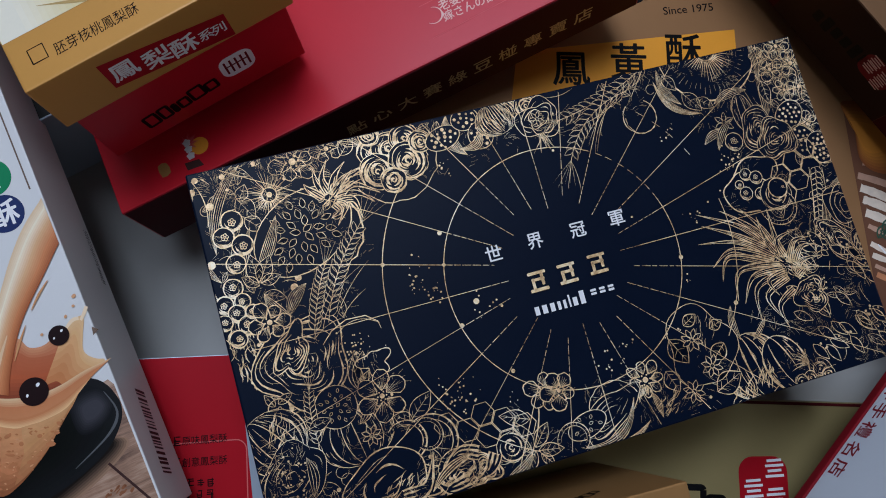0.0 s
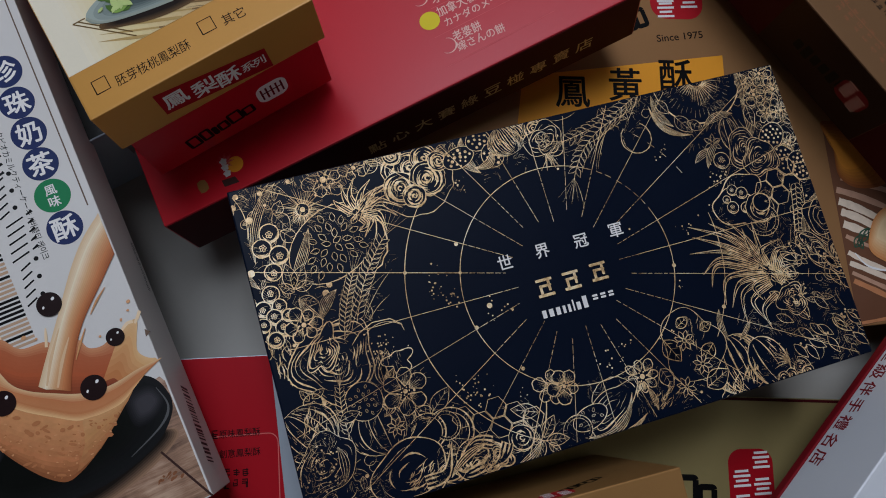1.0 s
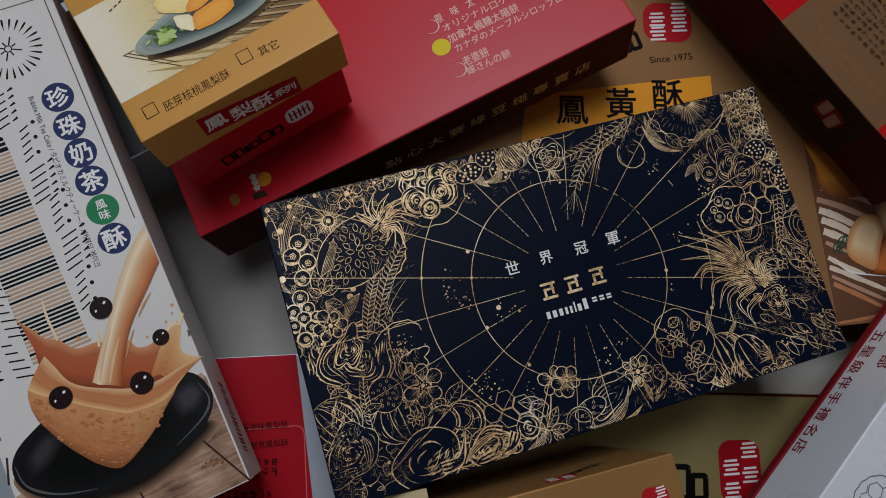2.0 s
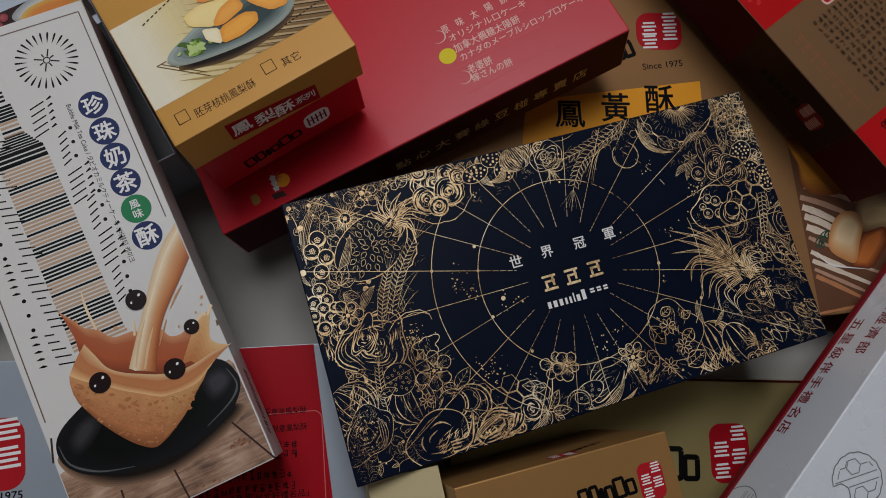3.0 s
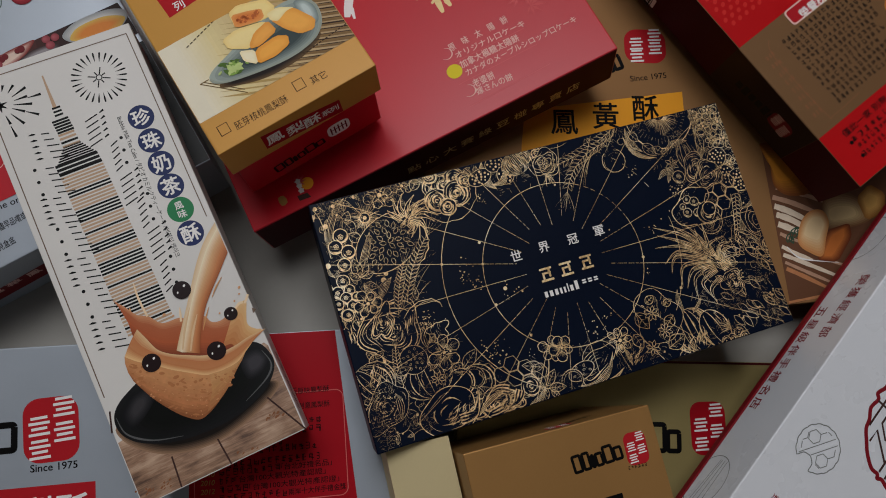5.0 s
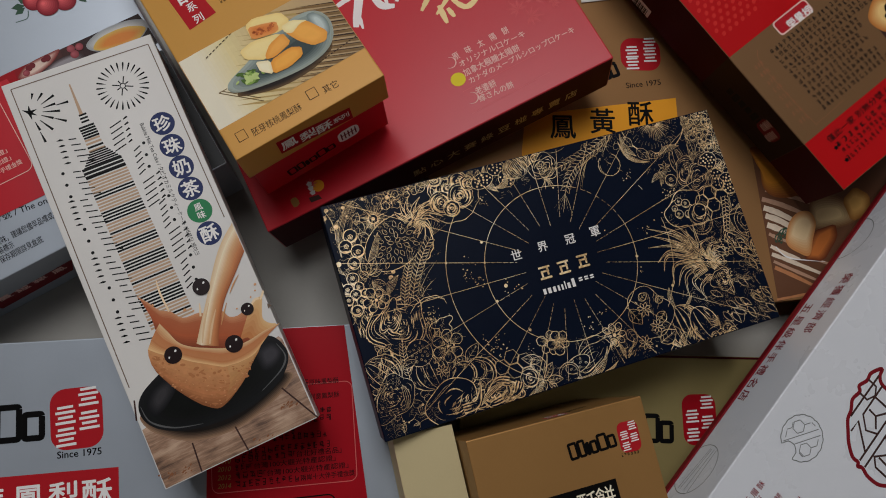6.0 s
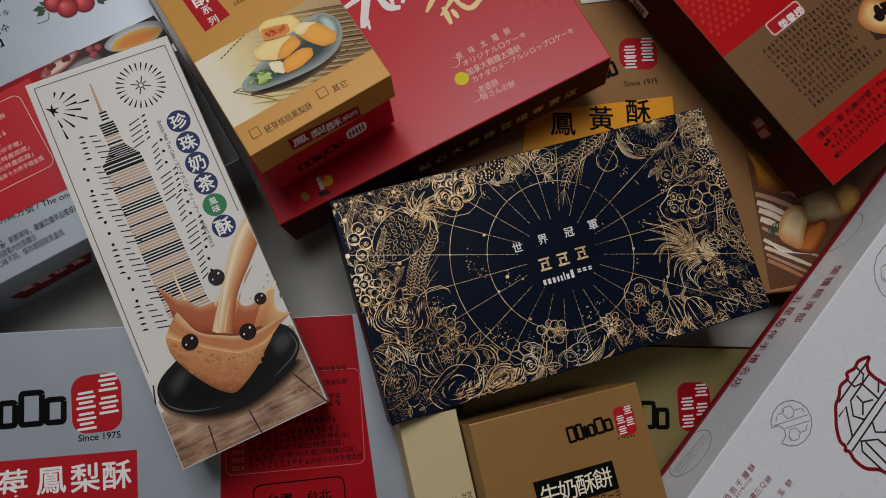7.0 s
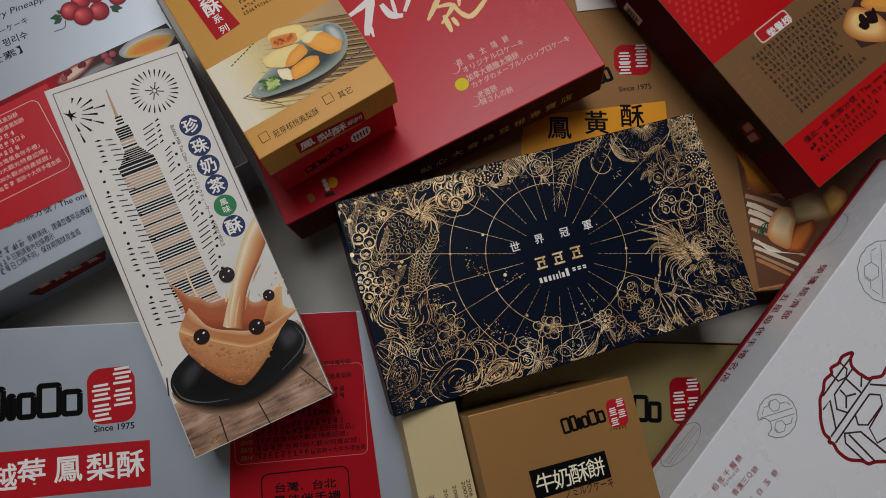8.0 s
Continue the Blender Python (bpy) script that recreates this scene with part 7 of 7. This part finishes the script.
soft(((10.59, 8.04), (11.89, 8.55), (13.09, 7.24), (13.22, 5.42), (12.22, 4.76), (10.65, 6.00), (10.15, 7.27)), ((11.27, 7.73), (11.86, 7.88), (12.57, 7.03), (12.58, 5.99), (12.07, 5.79), (11.23, 6.50), (11.01, 7.23)), (190, 120, 60), (240, 200, 130), ph, top, Q, 2, "pastry_print")
soft(((12.67, 8.34), (14.45, 8.36), (15.64, 7.17), (14.86, 5.98), (13.28, 7.10)), ((13.29, 8.02), (14.24, 7.93), (14.97, 7.30), (14.59, 6.75), (13.72, 7.37)), (206, 140, 70), (232, 160, 70), ph, top, Q, 3, "pastry_print")
jam = Art(163)
for k in range(16):
    jam.lift()
    jam.oval(Vector((12.33, 6.98)) + Vector((jam.rng.uniform(-0.75, 0.75), jam.rng.uniform(-0.3, 0.3))), jam.rng.uniform(0.3, 0.55), jam.rng.uniform(0.18, 0.3), jam.rng.uniform(0, 180), 9)
jam.put("jam_print", PEARL_BALL, ph, top(Q, 6), kind="stuff")
# its near end and long side, their shade painted in as darker carton
patch([(0.0, -0.02), (22, -0.02), (22, -5.55), (0.0, -5.55)], RED_SHADED, rb, front(Q, 1, -0.86), "end_red_shade")
patch([(-0.86, -0.02), (3.5, -0.02), (3.5, -5.55), (-0.86, -5.55)], RED_SHADED, rb, west(Q, 1), "side_red_shade")
patch([(11.9, -0.02), (26, -0.02), (26, -5.55), (11.9, -5.55)], RED_SHADED, rb, west(Q, 1), "side_red_shade")
sd = Art(161)
p, q = Vector((9.92, -3.05)), Vector((6.6, -2.65))
for k in range(6):
    c = p.lerp(q, k / 5)
    sd.poly(rounded(c, 0.5, 1.15 if k in (1, 4) else 0.85, 0.1, 180))
sd.put("maker_mark", BLACK, rb, west(Q, 1, -0.02), kind="stuff")
seal((5.75, -2.54), 2.0, 1.9, 180, MAROON_INK, PINK_INK, rb, Q, 1, lambda h, k: west(h, k, -0.02))
code = Art(162)
for k in range(14):
    code.poly(box4(Vector((20.65, -5.25)) + Vector((k * -0.11, -0.4)), Vector((20.65, -5.25)) + Vector((k * -0.11 - (0.04 + 0.03 * (k % 3)), -0.4)), -1.1))
patch(rounded(Vector((20.65, -5.25)) + Vector((-0.75, 0.45)), 2.1, 1.2, 0.05), WHITE_INK, rb, west(Q, 2), "barcode_label")
code.put("barcode", BLACK, rb, west(Q, 3), kind="stuff")

# ---- pearl-white box ----
W = 5.2


def bitten(c, r, bite, spot, mat, w, parent, place, seed, lie=0.0):
    """A cookie drawn in outline with a bite out of its rim and ribs across it."""
    a = Art(seed)
    c, b = Vector(c), Vector(spot)
    scallop = [c + unit(2 * math.pi * k / 108) * r * (1 + 0.03 * abs(math.sin(2 * math.pi * k / 108 * 8))) for k in range(108)]
    first = next(k for k in range(108) if (scallop[k] - b).length < bite <= (scallop[k - 1] - b).length)
    turned = scallop[first:] + scallop[:first]
    rest = [p for p in turned if (p - b).length >= bite]
    t0 = math.atan2(rest[-1].y - b.y, rest[-1].x - b.x)
    t1 = math.atan2(rest[0].y - b.y, rest[0].x - b.x)
    mid = math.atan2(c.y - b.y, c.x - b.x)
    d0 = (mid - t0 + math.pi) % (2 * math.pi) - math.pi
    d1 = (t1 - mid + math.pi) % (2 * math.pi) - math.pi
    arc_ = [b + unit(t0 + (d0 + d1) * k / 24) * bite * (1 - 0.05 * abs(math.sin(k * math.pi / 6))) for k in range(1, 24)]
    a.line(rest + arc_ + rest[:1], w)
    inside = lambda p: (p - c).length < r * 0.94 and (p - b).length > bite * 1.06
    ax = unit(radians(lie))
    ay = Vector((-ax.y, ax.x))
    for off in (-0.14, 0.14):
        run = [c + ay * r * off + ax * r * f for f in [m / 20 - 1 for m in range(41)]]
        run = [p for p in run if inside(p)]
        a.lift()
        a.line(run, w * 0.8)
    rr = r * 0.3
    inner_ = Art(seed + 50)
    for i in range(-6, 7):
        for j in range(-6, 7):
            h = Vector((i * 1.5 * rr, (j + 0.5 * (i % 2)) * 1.732 * rr))
            if abs(h.y) < r * 0.26:
                continue
            o = c + ax * h.x + ay * h.y
            pts = [o + (ax * math.cos(q) + ay * math.sin(q)) * rr * (1.0 if (i + j) % 3 else 0.8) for q in [m * math.pi / 3 for m in range(7)]]
            for m in range(6):
                if inside(pts[m]) and inside(pts[m + 1]):
                    inner_.lift()
                    inner_.line(pts[m: m + 2], w * (0.5 if mat is MAROON_INK else 0.8))
    inner_.put("cookie_ribs", mat if mat is GREY_INK else SHADE_INK, parent, place, kind="stuff")
    return a.put("cookie_drawing", mat, parent, place, kind="stuff")


bitten((9.67, -2.97), 1.55, 0.62, (8.37, -2.63), GREY_INK, 0.07, wh, top(W), 1, -35)
bitten((24.05, -3.27), 2.35, 0.8, (23.51, -5.80), GREY_INK, 0.07, wh, top(W), 2, 40)
rim = smooth(((17.30, -4.88), (16.54, -4.41), (15.92, -4.46), (15.25, -4.21), (14.94, -4.49), (14.18, -4.37), (13.51, -4.73), (12.87, -4.91), (12.23, -5.42), (11.63, -5.95), (11.08, -6.72), (11.04, -7.29), (10.81, -7.45), (10.94, -7.79), (10.74, -8.47), (10.83, -9.49), (11.43, -10.42), (11.61, -11.00), (12.06, -11.34), (13.03, -12.30), (14.98, -12.90), (17.11, -12.58),
              (18.85, -11.43), (19.48, -9.62), (19.41, -8.28), (18.44, -7.82), (17.55, -7.87), (16.93, -7.36), (16.61, -7.13), (16.49, -6.55), (16.42, -6.16), (16.47, -5.46), (16.83, -5.05)))
cookie_line = strokes([rim + rim[:2]], 0.27, MAROON_INK, wh, top(W), "cookie_outline")
strokes([[(16.77, -4.98), (13.18, -4.96)], [(16.39, -5.62), (13.87, -5.63), (13.14, -6.46), (13.50, -7.31)], [(16.05, -4.48), (16.03, -5.27), (15.48, -5.59), (14.86, -5.26), (14.88, -4.53)], [(15.41, -5.64), (15.40, -7.30)], [(16.80, -7.33), (11.22, -7.32)], [(15.75, -7.89), (11.09, -7.90)],
         [(15.75, -7.89), (16.28, -8.62), (15.82, -9.22), (13.85, -9.19), (13.35, -8.55), (13.81, -7.85)], [(14.44, -5.78), (14.39, -6.47), (15.06, -6.99)], [(14.39, -6.47), (13.68, -7.02)], [(16.39, -6.56), (15.74, -7.01)], [(12.38, -5.59), (13.30, -5.59), (11.91, -7.32)], [(16.36, -7.47), (18.43, -10.32)]], 0.15, SHADE_INK, cookie_line, top(W, 2), "cookie_rib")
strokes([[(12.12, -8.05), (13.07, -9.02), (13.18, -12.47)], [(12.18, -8.00), (11.61, -8.56), (11.57, -10.59)], [(12.29, -8.37), (12.09, -11.32)], [(15.75, -9.26), (13.74, -9.43), (13.28, -10.62), (15.08, -11.47), (16.78, -10.32)], [(16.78, -10.32), (18.09, -11.82)]], 0.15, SHADE_INK, cookie_line, top(W, 2), "cookie_rib")
for k, (body, p, q) in enumerate((("相思千層酥", (2.55, -2.29), (5.33, -2.47)), ("香濃三Ｑ餅", (3.28, -3.74), (5.48, -3.96)), ("綠豆白玉餅", (2.70, -5.12), (6.26, -5.35)))):
    column(body, p, q, 0.5, MAROON_INK, wh, top(W), 0.01, 0)
bars((2.98, -2.92), (4.79, -3.04), 0.26, 8, MAROON_INK, wh, top(W), 170)
ck = Art(171)
o = Vector((3.86, -3.37))
for rr in (2.1,):
    pts = [o + Vector((rr * math.cos(s), rr * 0.9 * math.sin(s))) for s in [m * math.pi / 18 for m in range(37)]]
    ck.line(pts, 0.06)
    for off in (-0.5, -0.2, 0.3, 0.8):
        ck.line([o + Vector((-1.8, off)), o + Vector((1.8, off * 0.6 + 0.3))], 0.05)
ck.trim(-8, -5.1, 34, -0.05)
ck.put("cookie_drawing", GREY_INK, wh, north(W), kind="stuff")
ck = Art(172)
o = Vector((25.78, -4.81))
ck.line([o + Vector((2.1 * math.cos(s), 2.0 * math.sin(s))) for s in [m * math.pi / 18 for m in range(37)]], 0.06)
ck.trim(-8, -5.1, 34, -0.05)
ck.put("cookie_drawing", GREY_INK, wh, north(W), kind="stuff")
for body, p, q in (("榮獲經濟部", (21.6, -1.92), (16.9, -2.05)), ("五星級伴手禮名店", (18.7, -3.95), (10.42, -3.95))):
    column(body, p, q, 0.95, MAROON_INK, wh, north(W), 0.015, 180, True)

# ---- bronze milk cookie box ----
K = 9.6
shop_name((5.94, -2.55), (8.92, -2.42), 0.95, BLACK, cook, top(K))
seal((9.78, -2.13), 1.35, 1.8, -2, RED_INK, WHITE_INK, cook, K)
bars((8.97, -3.16), (10.17, -3.21), 0.18, 6, BLACK, cook, top(K), 180)
lab = patch([(3.01, -4.23), (8.27, -4.22), (8.29, -5.93), (3.06, -6.03)], BLACK, cook, top(K), "black_label", "black label with cream title")
for ch, p in (("牛", (3.88, -5.16)), ("奶", (5.04, -5.16)), ("酥", (6.25, -5.13)), ("餅", (7.40, -5.08))):
    column(ch, p, p, 1.2, PHOTO_CREAM, lab, top(K, 2), 0.004)
lettering("ノミルクケーキ", (5.02, -6.43), (8.32, -6.53), 0.62, SHADE_INK, cook, top(K), 0.01)
seal((6.0, -1.2), 1.5, 1.3, 180, RED_INK, WHITE_INK, cook, K, 1, north)


def on_flap(x, y, z):
    """Down the slope of the cookie box's side flap, and along it."""
    return (-0.001 + 0.909 * x - 0.416 * (z + LAYER), y, 0.072 + 0.416 * x + 0.909 * (z + LAYER))


for yr, x in (("2014", 3.35), ("2012", 3.05), ("2010", 2.1), ("2008", 1.45), ("2007", 0.8), ("2006", 0.45)):
    lettering(yr, (-x, -4.0 - 0.2 * x), (-x, -5.1 - 0.2 * x), 0.24, SHADE_INK, flap, on_flap, 0.02)
shop_name((6.34, -1.87), (8.42, -2.65), 0.6, BLACK, cook, north(K, 1))
